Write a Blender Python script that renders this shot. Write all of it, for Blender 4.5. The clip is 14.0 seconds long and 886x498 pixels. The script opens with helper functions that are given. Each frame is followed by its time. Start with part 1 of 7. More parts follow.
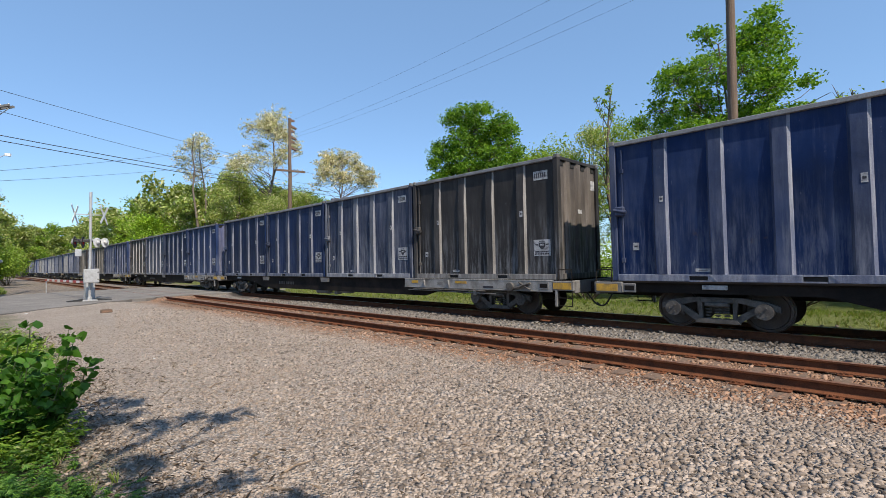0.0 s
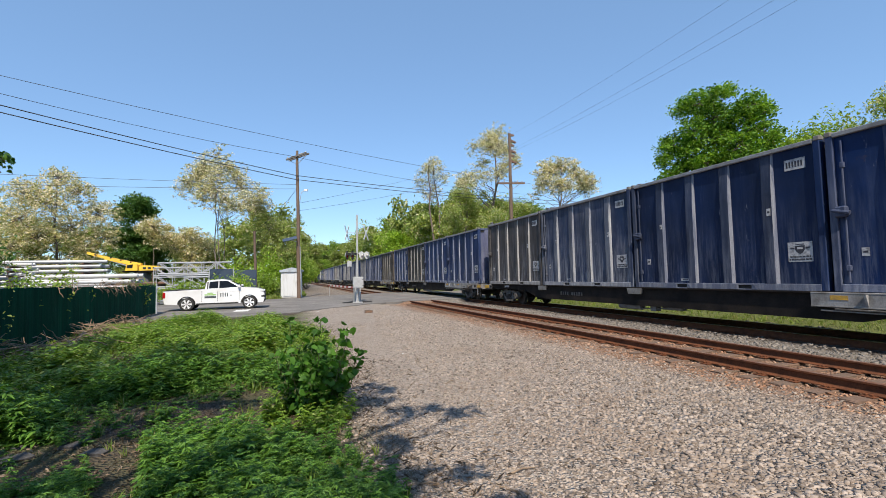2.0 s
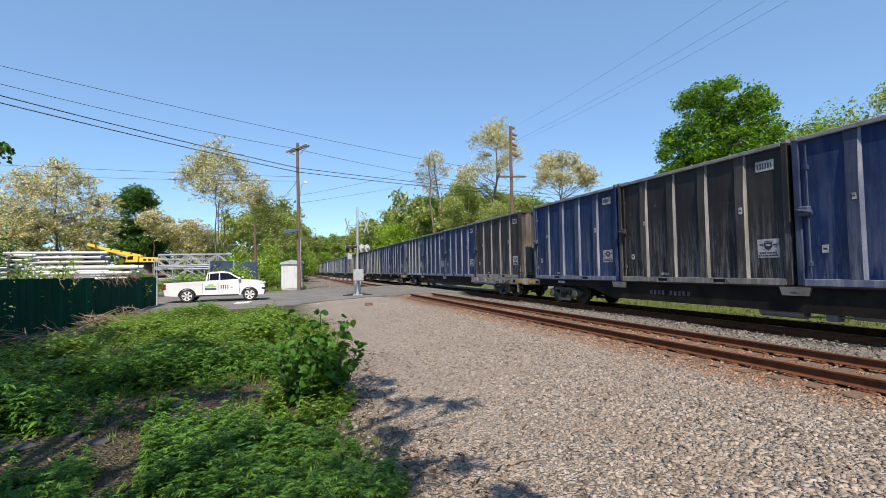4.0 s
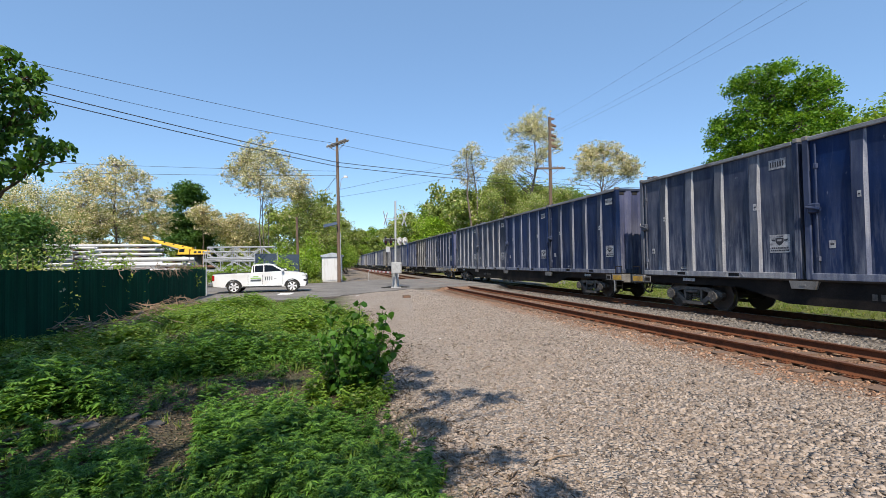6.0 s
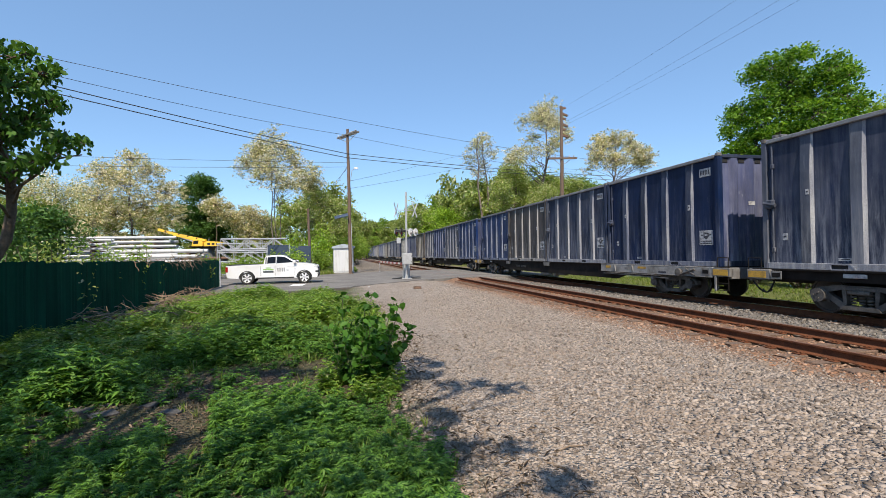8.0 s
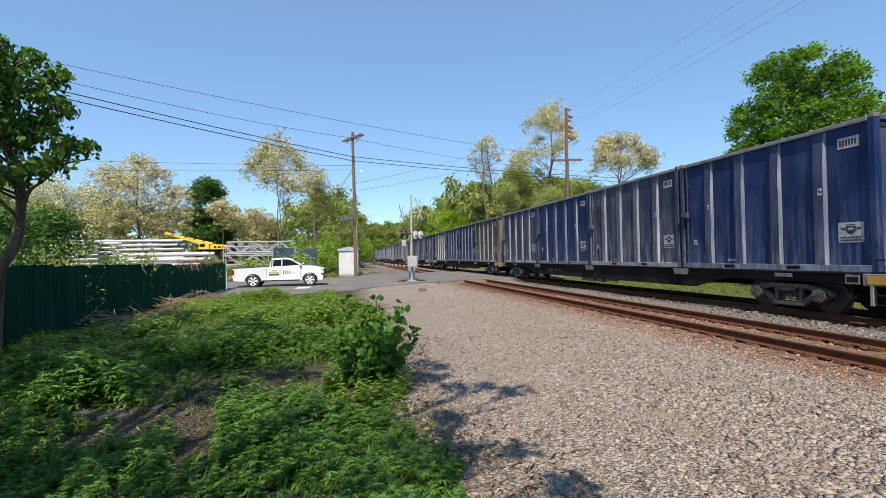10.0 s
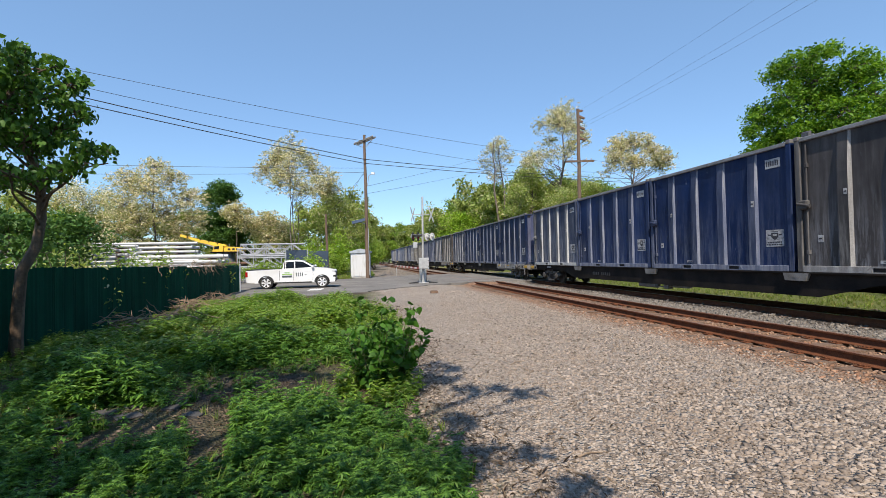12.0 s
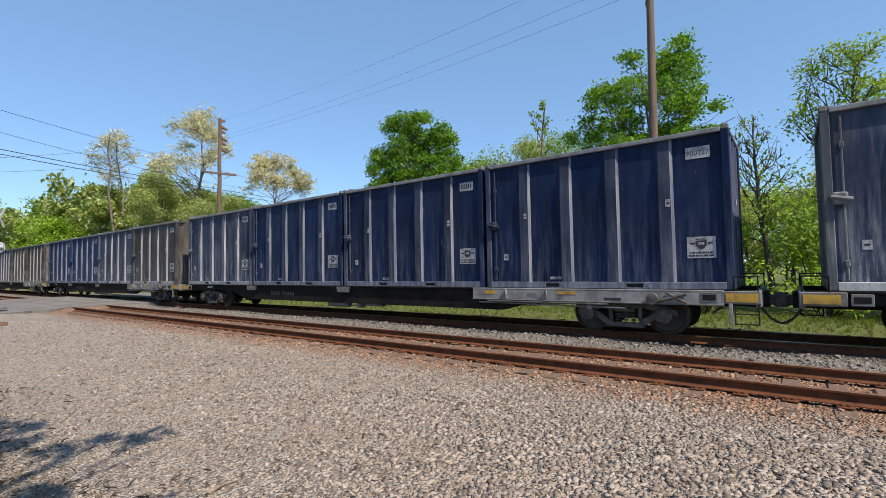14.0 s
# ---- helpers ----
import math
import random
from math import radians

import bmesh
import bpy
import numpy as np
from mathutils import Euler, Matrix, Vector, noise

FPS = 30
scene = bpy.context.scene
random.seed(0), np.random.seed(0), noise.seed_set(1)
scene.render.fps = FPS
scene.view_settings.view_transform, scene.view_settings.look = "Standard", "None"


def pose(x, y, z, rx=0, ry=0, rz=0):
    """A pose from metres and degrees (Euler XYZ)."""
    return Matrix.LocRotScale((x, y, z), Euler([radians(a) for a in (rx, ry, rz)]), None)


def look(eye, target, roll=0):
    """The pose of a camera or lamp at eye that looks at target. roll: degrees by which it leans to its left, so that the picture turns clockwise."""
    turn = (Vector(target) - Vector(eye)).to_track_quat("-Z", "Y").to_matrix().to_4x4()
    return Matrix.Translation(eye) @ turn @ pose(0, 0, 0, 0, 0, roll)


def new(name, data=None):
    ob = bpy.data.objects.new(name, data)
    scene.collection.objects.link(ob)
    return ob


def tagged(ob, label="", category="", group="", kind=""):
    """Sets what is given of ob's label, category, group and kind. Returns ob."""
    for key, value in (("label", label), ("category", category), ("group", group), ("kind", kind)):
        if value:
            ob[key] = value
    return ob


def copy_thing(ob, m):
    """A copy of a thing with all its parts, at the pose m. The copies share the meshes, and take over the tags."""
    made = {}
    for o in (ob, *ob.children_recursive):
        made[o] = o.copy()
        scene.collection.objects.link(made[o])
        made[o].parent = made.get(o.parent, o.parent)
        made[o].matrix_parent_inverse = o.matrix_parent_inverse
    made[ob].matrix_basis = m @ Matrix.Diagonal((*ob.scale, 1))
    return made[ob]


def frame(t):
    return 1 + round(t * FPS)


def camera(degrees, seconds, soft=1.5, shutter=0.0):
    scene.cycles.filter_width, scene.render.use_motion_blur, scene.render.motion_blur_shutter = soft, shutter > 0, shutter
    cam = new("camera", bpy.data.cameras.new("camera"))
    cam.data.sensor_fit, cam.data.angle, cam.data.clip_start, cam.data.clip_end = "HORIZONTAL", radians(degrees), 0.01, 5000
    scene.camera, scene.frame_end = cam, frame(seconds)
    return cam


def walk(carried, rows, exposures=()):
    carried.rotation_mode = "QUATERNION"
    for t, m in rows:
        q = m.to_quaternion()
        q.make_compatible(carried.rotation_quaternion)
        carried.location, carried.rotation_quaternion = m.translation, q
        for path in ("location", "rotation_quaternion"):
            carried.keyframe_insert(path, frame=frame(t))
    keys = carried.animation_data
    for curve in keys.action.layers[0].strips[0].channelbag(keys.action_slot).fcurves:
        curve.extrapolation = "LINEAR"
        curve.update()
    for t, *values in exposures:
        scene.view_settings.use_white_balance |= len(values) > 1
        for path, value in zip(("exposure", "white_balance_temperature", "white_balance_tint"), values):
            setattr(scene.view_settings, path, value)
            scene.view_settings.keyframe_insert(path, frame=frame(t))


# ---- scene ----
# ---- camera: held by hand at one spot, panning ----
EYE = 1.65
cam = camera(87.6, 14.0, soft=0.8)
walk(cam, [(t, pose(0, 0, EYE, 90 + pitch, roll, yaw)) for t, yaw, pitch, roll in (
    (0.0, -45.35, 1.66, 1.19), (0.1, -37.9, 2.2, 1.3), (0.2, -32.4, 2.55, 1.3), (0.3, -29.5, 2.8, 1.2),
    (0.5, -27.32, 2.85, 1.19), (1.0, -23.72, 2.87, 1.27), (1.5, -20.51, 3.07, 1.32), (2.0, -18.48, 3.28, 1.32),
    (2.4, -18.1, 3.3, 1.3), (3.2, -18.6, 2.9, 1.15), (4.1, -18.4, 2.4, 1.0),
    (4.5, -17.56, 2.28, 0.94), (5.0, -16.06, 2.02, 0.79), (5.5, -14.81, 1.79, 0.85), (6.0, -13.85, 1.64, 0.80),
    (6.5, -12.99, 1.56, 0.82), (7.0, -12.28, 1.47, 0.87), (7.5, -11.86, 1.19, 0.87), (8.0, -12.52, 0.55, 0.94),
    (8.5, -12.7, 0.5, 1.0), (9.5, -12.2, 0.75, 1.05),
    (10.5, -11.51, 0.92, 1.12), (11.0, -11.03, 0.99, 1.13), (11.5, -10.67, 1.07, 1.21), (12.0, -10.47, 1.12, 1.18),
    (12.5, -10.35, 1.21, 1.22), (13.0, -10.71, 1.27, 1.23), (13.2, -14.2, 1.5, 1.3), (13.5, -21.29, 1.83, 1.4),
    (13.6, -24.0, 2.0, 1.4), (13.7, -27.4, 2.2, 1.4), (13.8, -32.4, 2.4, 1.35), (13.9, -41.6, 2.45, 1.25),
    (14.0, -52.95, 2.46, 1.09))])

# ---- light ----
SUN_COMPASS, SUN_HEIGHT = 194.0, 50.0
world = bpy.data.worlds.new("sky")
scene.world = world
world.use_nodes = True
sky = world.node_tree.nodes.new("ShaderNodeTexSky")
sky.sky_type, sky.sun_disc = "NISHITA", False
sky.sun_elevation, sky.sun_rotation = radians(SUN_HEIGHT), radians(SUN_COMPASS)
sky.air_density, sky.dust_density, sky.ozone_density = 0.9, 0.0, 2.0
back = world.node_tree.nodes["Background"]
tint = world.node_tree.nodes.new("ShaderNodeMix")
tint.data_type, tint.blend_type = "RGBA", "MULTIPLY"
tint.inputs[0].default_value, tint.inputs[7].default_value = 1.0, (0.89, 1.02, 1.11, 1.0)
world.node_tree.links.new(sky.outputs[0], tint.inputs[6])
haze = world.node_tree.nodes.new("ShaderNodeMix")
haze.data_type = "RGBA"
haze.inputs[0].default_value, haze.inputs[7].default_value = 0.45, (1.56, 2.66, 4.35, 1.0)
world.node_tree.links.new(tint.outputs[2], haze.inputs[6])
world.node_tree.links.new(haze.outputs[2], back.inputs[0])
back.inputs[1].default_value = 0.141
sun_data = bpy.data.lights.new("sun", "SUN")
sun_data.energy, sun_data.angle, sun_data.color = 5.0, radians(0.53), (1.0, 0.89, 0.74)
sun = new("sun", sun_data)
sun_dir = Vector((math.sin(radians(SUN_COMPASS)) * math.cos(radians(SUN_HEIGHT)),
                  math.cos(radians(SUN_COMPASS)) * math.cos(radians(SUN_HEIGHT)), math.sin(radians(SUN_HEIGHT))))
sun.matrix_world = look(sun_dir * 80, (0, 0, 0))
scene.view_settings.exposure = 0.38

# ---- tools ----
def fast_mesh(name, verts, faces, mat_index=None):
    """A mesh from arrays: verts (n, 3), faces (m, k)."""
    verts, faces = np.asarray(verts, np.float32), np.asarray(faces, np.int32)
    me = bpy.data.meshes.new(name)
    m, k = faces.shape
    me.vertices.add(len(verts))
    me.vertices.foreach_set("co", verts.ravel())
    me.loops.add(m * k)
    me.loops.foreach_set("vertex_index", faces.ravel())
    me.polygons.add(m)
    me.polygons.foreach_set("loop_start", np.arange(0, m * k, k, dtype=np.int32))
    if mat_index is not None:
        me.polygons.foreach_set("material_index", np.asarray(mat_index, np.int32))
    me.update(calc_edges=True)
    return me


def smooth(me):
    me.polygons.foreach_set("use_smooth", np.ones(len(me.polygons), bool))
    return me


def thing(name, x=0, y=0, z=0, turn=0, label="", category="", group="", kind=""):
    ob = new(name)
    ob.empty_display_size = 0.2
    ob.matrix_basis = pose(x, y, z, 0, 0, turn)
    return tagged(ob, label, category, group, kind)


def link_mesh(name, me, mats, parent=None, label="", m=None):
    if len(me.materials) == 0:
        for one in (mats if isinstance(mats, (list, tuple)) else (mats,)):
            me.materials.append(one)
    ob = new(name, me)
    if parent is not None:
        ob.parent = parent
    if m is not None:
        ob.matrix_basis = m
    return tagged(ob, label)


def part(name, bm, mats, parent=None, label="", m=None, soft=False):
    """Links a bmesh as one mesh object under a thing or a part."""
    me = bpy.data.meshes.new(name)
    bmesh.ops.recalc_face_normals(bm, faces=bm.faces)
    bm.to_mesh(me)
    bm.free()
    if soft:
        smooth(me)
    return link_mesh(name, me, mats, parent, label, m)


def box(bm, x0, x1, y0, y1, z0, z1, bevel=0.0, mat=0):
    made = bmesh.ops.create_cube(bm, size=1.0, matrix=Matrix.Translation(((x0 + x1) / 2, (y0 + y1) / 2, (z0 + z1) / 2))
                                 @ Matrix.Diagonal((x1 - x0, y1 - y0, z1 - z0, 1)))
    faces = {f for v in made["verts"] for f in v.link_faces}
    for f in faces:
        f.material_index = mat
    if bevel > 0:
        edges = list({e for v in made["verts"] for e in v.link_edges})
        bmesh.ops.bevel(bm, geom=edges, offset=bevel, segments=1, affect="EDGES", clamp_overlap=True)
    return bm


def rod(bm, a, b, r0, r1=None, sides=8, mat=0, caps=True):
    """A tapered round bar from a to b."""
    a, b = Vector(a), Vector(b)
    d = b - a
    made = bmesh.ops.create_cone(bm, cap_ends=caps, segments=sides, radius1=r0, radius2=r0 if r1 is None else r1, depth=d.length,
                                 matrix=Matrix.Translation((a + b) / 2) @ d.to_track_quat("Z", "Y").to_matrix().to_4x4())
    for f in {f for v in made["verts"] for f in v.link_faces}:
        f.material_index = mat
    return bm


def prism(bm, outline, axis, lo, hi, mat=0):
    """A closed outline of (u, v), pushed along an axis from lo to hi: x takes (y, z), y takes (x, z), z takes (x, y)."""
    place = {"x": lambda u, v, w: (w, u, v), "y": lambda u, v, w: (u, w, v), "z": lambda u, v, w: (u, v, w)}[axis]
    low = [bm.verts.new(place(u, v, lo)) for u, v in outline]
    top = [bm.verts.new(place(u, v, hi)) for u, v in outline]
    n = len(outline)
    made = [bm.faces.new(low[::-1]), bm.faces.new(top)]
    made += [bm.faces.new((low[i], low[(i + 1) % n], top[(i + 1) % n], top[i])) for i in range(n)]
    for f in made:
        f.material_index = mat
    return bm


def lathe(bm, profile, axis="x", sides=24, mat=0):
    """A turned shape: profile of (along, radius) about an axis through the origin."""
    rings = []
    for w, r in profile:
        ring = []
        for i in range(sides):
            a = 2 * math.pi * i / sides
            u, v = r * math.cos(a), r * math.sin(a)
            ring.append(bm.verts.new({"x": (w, u, v), "y": (u, w, v), "z": (u, v, w)}[axis]))
        rings.append(ring)
    made = [bm.faces.new((p[i], p[(i + 1) % sides], q[(i + 1) % sides], q[i])) for p, q in zip(rings, rings[1:]) for i in range(sides)]
    made += [bm.faces.new(rings[0][::-1]), bm.faces.new(rings[-1])]
    for f in made:
        f.material_index = mat
    return bm


def lettering(name, words, size, mat, parent, m):
    cu = bpy.data.curves.new(name, "FONT")
    cu.body, cu.size, cu.align_x, cu.align_y, cu.extrude = words, size, "CENTER", "CENTER", 0.002
    tmp = new(name, cu)
    bpy.context.view_layer.update()
    me = bpy.data.meshes.new_from_object(tmp.evaluated_get(bpy.context.evaluated_depsgraph_get()))
    bpy.data.objects.remove(tmp)
    me.materials.clear()
    return link_mesh(name, me, mat, parent, "", m)


def frames_of(d):
    """Two unit vectors across each direction."""
    d = d / np.linalg.norm(d, axis=-1, keepdims=True)
    ref = np.where(np.abs(d[..., 2:3]) < 0.9, np.array([0, 0, 1.0]), np.array([1.0, 0, 0]))
    u = np.cross(d, ref)
    u /= np.linalg.norm(u, axis=-1, keepdims=True)
    return u, np.cross(d, u)


def tubes(lines, sides=6):
    """Tapered tubes along lines of (x, y, z, r)."""
    V, F, base = [], [], 0
    ang = np.arange(sides) * 2 * math.pi / sides
    for ln in lines:
        ln = np.asarray(ln, float)
        p, r = ln[:, :3], ln[:, 3]
        d = np.gradient(p, axis=0)
        u, v = frames_of(d)
        ring = p[:, None] + r[:, None, None] * (np.cos(ang)[None, :, None] * u[:, None] + np.sin(ang)[None, :, None] * v[:, None])
        V.append(ring.reshape(-1, 3))
        k = len(p)
        i = np.arange(k - 1)[:, None] * sides
        j = np.arange(sides)[None]
        jn = (j + 1) % sides
        F.append((np.stack([i + j, i + jn, i + sides + jn, i + sides + j], -1) + base).reshape(-1, 4))
        base += k * sides
    return np.concatenate(V), np.concatenate(F)


# ---- materials ----
def node_mat(name):
    m = bpy.data.materials.new(name)
    m.use_nodes = True
    return m, m.node_tree.nodes, m.node_tree.links, m.node_tree.nodes["Principled BSDF"]


def noise_node(n, l, vector, scale, detail=4, rough=0.55, stretch=None):
    if stretch:
        mp = n.new("ShaderNodeMapping")
        mp.inputs["Scale"].default_value = stretch
        l.new(vector, mp.inputs[0])
        vector = mp.outputs[0]
    t = n.new("ShaderNodeTexNoise")
    t.inputs["Scale"].default_value, t.inputs["Detail"].default_value, t.inputs["Roughness"].default_value = scale, detail, rough
    l.new(vector, t.inputs["Vector"])
    return t.outputs[0]


def ramp_node(n, l, value, lo, hi):
    r = n.new("ShaderNodeMapRange")
    r.inputs["From Min"].default_value, r.inputs["From Max"].default_value = lo, hi
    l.new(value, r.inputs["Value"])
    return r.outputs[0]


def mix_node(n, l, fac, a, b, blend="MIX"):
    x = n.new("ShaderNodeMix")
    x.data_type, x.blend_type = "RGBA", blend
    for val, i in ((fac, 0), (a, 6), (b, 7)):
        if isinstance(val, (int, float)):
            x.inputs[i].default_value = val
        elif isinstance(val, tuple):
            x.inputs[i].default_value = (*val, 1.0)
        else:
            l.new(val, x.inputs[i])
    return x.outputs[2]


def coords(n, l, shift=True):
    """The object's own coordinates, shifted for each object, so that no two look alike."""
    tc = n.new("ShaderNodeTexCoord")
    if not shift:
        return tc.outputs["Object"]
    info, mul, add = n.new("ShaderNodeObjectInfo"), n.new("ShaderNodeMath"), n.new("ShaderNodeVectorMath")
    mul.operation, mul.inputs[1].default_value = "MULTIPLY", 91.0
    l.new(info.outputs["Random"], mul.inputs[0])
    l.new(tc.outputs["Object"], add.inputs[0])
    l.new(mul.outputs[0], add.inputs[1])
    return add.outputs[0]


def bump_node(n, l, height, b, strength=0.3, distance=0.01):
    bp = n.new("ShaderNodeBump")
    bp.inputs["Strength"].default_value, bp.inputs["Distance"].default_value = strength, distance
    l.new(height, bp.inputs["Height"])
    l.new(bp.outputs[0], b.inputs["Normal"])


def worn(name, base, wear, rough=0.7, metal=0.0, scale=2.0, amount=(0.45, 0.75), grain=0.25, fine=40.0, bump=0.2, stretch=None, shift=True):
    """A base colour with patches of wear at one scale and grain at another."""
    m, n, l, b = node_mat(name)
    c = coords(n, l, shift)
    big = ramp_node(n, l, noise_node(n, l, c, scale, 5, 0.6, stretch), *amount)
    col = mix_node(n, l, big, base, wear)
    small = noise_node(n, l, c, fine, 3)
    tone = mix_node(n, l, ramp_node(n, l, small, 0.25, 0.75), (1 - grain,) * 3, (1 + grain,) * 3)
    col = mix_node(n, l, 1.0, col, tone, "MULTIPLY")
    l.new(col, b.inputs["Base Color"])
    b.inputs["Roughness"].default_value, b.inputs["Metallic"].default_value = rough, metal
    bump_node(n, l, small, b, bump)
    return m


def leafy(name, dark, light, extra=None, share=0.0, thin=0.35, rough=0.5):
    """Leaves: each one its own tone; extra is the colour of blossom or of dry leaves, for that share of them."""
    m, n, l, b = node_mat(name)
    geo = n.new("ShaderNodeNewGeometry")
    rnd = geo.outputs["Random Per Island"]
    col = mix_node(n, l, rnd, dark, light)
    if extra:
        frac, pick = n.new("ShaderNodeMath"), n.new("ShaderNodeMath")
        frac.operation = "FRACT"
        mul = n.new("ShaderNodeMath")
        mul.operation, mul.inputs[1].default_value = "MULTIPLY", 17.3
        l.new(rnd, mul.inputs[0])
        l.new(mul.outputs[0], frac.inputs[0])
        pick.operation, pick.inputs[1].default_value = "LESS_THAN", share
        l.new(frac.outputs[0], pick.inputs[0])
        col = mix_node(n, l, pick.outputs[0], col, extra)
    drift = noise_node(n, l, coords(n, l), 0.9, 3)
    col = mix_node(n, l, 1.0, col, mix_node(n, l, ramp_node(n, l, drift, 0.3, 0.7), (0.78, 0.82, 0.86), (1.18, 1.14, 1.05)), "MULTIPLY")
    l.new(col, b.inputs["Base Color"])
    b.inputs["Roughness"].default_value = rough
    b.inputs["Specular IOR Level"].default_value = 0.3
    tr, mx = n.new("ShaderNodeBsdfTranslucent"), n.new("ShaderNodeMixShader")
    bright = mix_node(n, l, 1.0, col, (1.25, 1.2, 0.5), "MULTIPLY")
    l.new(bright, tr.inputs[0])
    mx.inputs[0].default_value = thin
    l.new(b.outputs[0], mx.inputs[1])
    l.new(tr.outputs[0], mx.inputs[2])
    l.new(mx.outputs[0], n["Material Output"].inputs[0])
    return m


def container_paint(name, base, dust, dusty=(0.42, 0.85), scratch=(0.45, 0.47, 0.52), chalk=1.0):
    """Old paint with dusty streaks down the wall, rain runs and bright scratches."""
    m, n, l, b = node_mat(name)
    c = coords(n, l)
    runs = noise_node(n, l, c, 1.0, 6, 0.65, (5.0, 5.0, 0.45))
    cloud = noise_node(n, l, c, 0.55, 4, 0.6)
    fac = n.new("ShaderNodeMath")
    fac.operation = "MULTIPLY"
    l.new(ramp_node(n, l, runs, 0.3, 0.75), fac.inputs[0])
    l.new(ramp_node(n, l, cloud, *dusty), fac.inputs[1])
    col = mix_node(n, l, fac.outputs[0], base, dust)
    thin = ramp_node(n, l, noise_node(n, l, c, 1.0, 5, 0.7, (13.0, 13.0, 0.8)), 0.56, 0.84)
    patch = ramp_node(n, l, noise_node(n, l, c, 1.4, 4, 0.6), 0.42, 0.68)
    both = n.new("ShaderNodeMath")
    both.operation = "MULTIPLY"
    l.new(thin, both.inputs[0])
    l.new(patch, both.inputs[1])
    col = mix_node(n, l, both.outputs[0], col, dust)
    fine = noise_node(n, l, c, 55.0, 3)
    tone = mix_node(n, l, fine, (0.68,) * 3, (1.3,) * 3)
    col = mix_node(n, l, 1.0, col, tone, "MULTIPLY")
    smudge = ramp_node(n, l, noise_node(n, l, c, 0.9, 5, 0.6, (1.0, 1.0, 0.55)), 0.3, 0.7)
    col = mix_node(n, l, 1.0, col, mix_node(n, l, smudge, (0.62,) * 3, (1.32,) * 3), "MULTIPLY")
    info = n.new("ShaderNodeObjectInfo")
    col = mix_node(n, l, 1.0, col, mix_node(n, l, info.outputs["Random"], (0.80, 0.80, 0.82), (1.25, 1.22, 1.18)), "MULTIPLY")
    marks = ramp_node(n, l, noise_node(n, l, c, 2.6, 8, 0.75, (2.0, 2.0, 0.8)), 0.64, 0.76)
    weak = n.new("ShaderNodeMath")
    weak.operation, weak.inputs[1].default_value = "MULTIPLY", 0.45
    l.new(marks, weak.inputs[0])
    col = mix_node(n, l, weak.outputs[0], col, scratch)
    rust = ramp_node(n, l, noise_node(n, l, c, 1.3, 6, 0.7), 0.66, 0.72)
    low = n.new("ShaderNodeMath")
    low.operation, low.inputs[1].default_value = "MULTIPLY", 0.4
    l.new(rust, low.inputs[0])
    col = mix_node(n, l, low.outputs[0], col, (0.07, 0.045, 0.035))
    # chalky splashes thrown up from the track
    sep = n.new("ShaderNodeSeparateXYZ")
    l.new(coords(n, l, False), sep.inputs[0])
    splash = n.new("ShaderNodeMath")
    splash.operation = "MULTIPLY"
    l.new(ramp_node(n, l, noise_node(n, l, c, 1.0, 7, 0.7, (9.0, 9.0, 0.9)), 0.46, 0.68), splash.inputs[0])
    low_part = ramp_node(n, l, sep.outputs[2], 2.3, 0.1)
    low_part.node.inputs["To Max"].default_value = chalk
    l.new(low_part, splash.inputs[1])
    col = mix_node(n, l, splash.outputs[0], col, mix_node(n, l, 0.35, dust, scratch))
    l.new(col, b.inputs["Base Color"])
    l.new(ramp_node(n, l, cloud, -0.6, 1.3), b.inputs["Roughness"])
    b.inputs["Specular IOR Level"].default_value = 0.16
    bump_node(n, l, cloud, b, 0.25, 0.02)
    return m


M = {}
M["navy"] = container_paint("navy_paint", (0.0032, 0.0135, 0.054), (0.052, 0.070, 0.122), (0.36, 0.84), chalk=0.4)
M["blue"] = container_paint("blue_paint", (0.0038, 0.0180, 0.078), (0.078, 0.102, 0.165), (0.34, 0.82), chalk=0.5)
M["greyblue"] = container_paint("faded_blue_paint", (0.009, 0.019, 0.052), (0.165, 0.174, 0.208), (0.30, 0.74))
M["pale"] = container_paint("chalky_pale_paint", (0.016, 0.030, 0.076), (0.25, 0.26, 0.285), (0.32, 0.76))
M["dark"] = container_paint("dark_brown_paint", (0.022, 0.0215, 0.023), (0.066, 0.063, 0.062), (0.35, 0.8))
M["grey"] = container_paint("grey_brown_paint", (0.036, 0.034, 0.036), (0.132, 0.126, 0.129), (0.3, 0.75))
# dusty end walls, paint lightened for the sun that falls on them
M["end_blue"] = container_paint("sunlit_end_blue_paint", (0.055, 0.066, 0.135), (0.16, 0.165, 0.215), (0.3, 0.75))
M["end_grey"] = container_paint("sunlit_end_brown_paint", (0.075, 0.066, 0.060), (0.20, 0.175, 0.155), (0.3, 0.75))
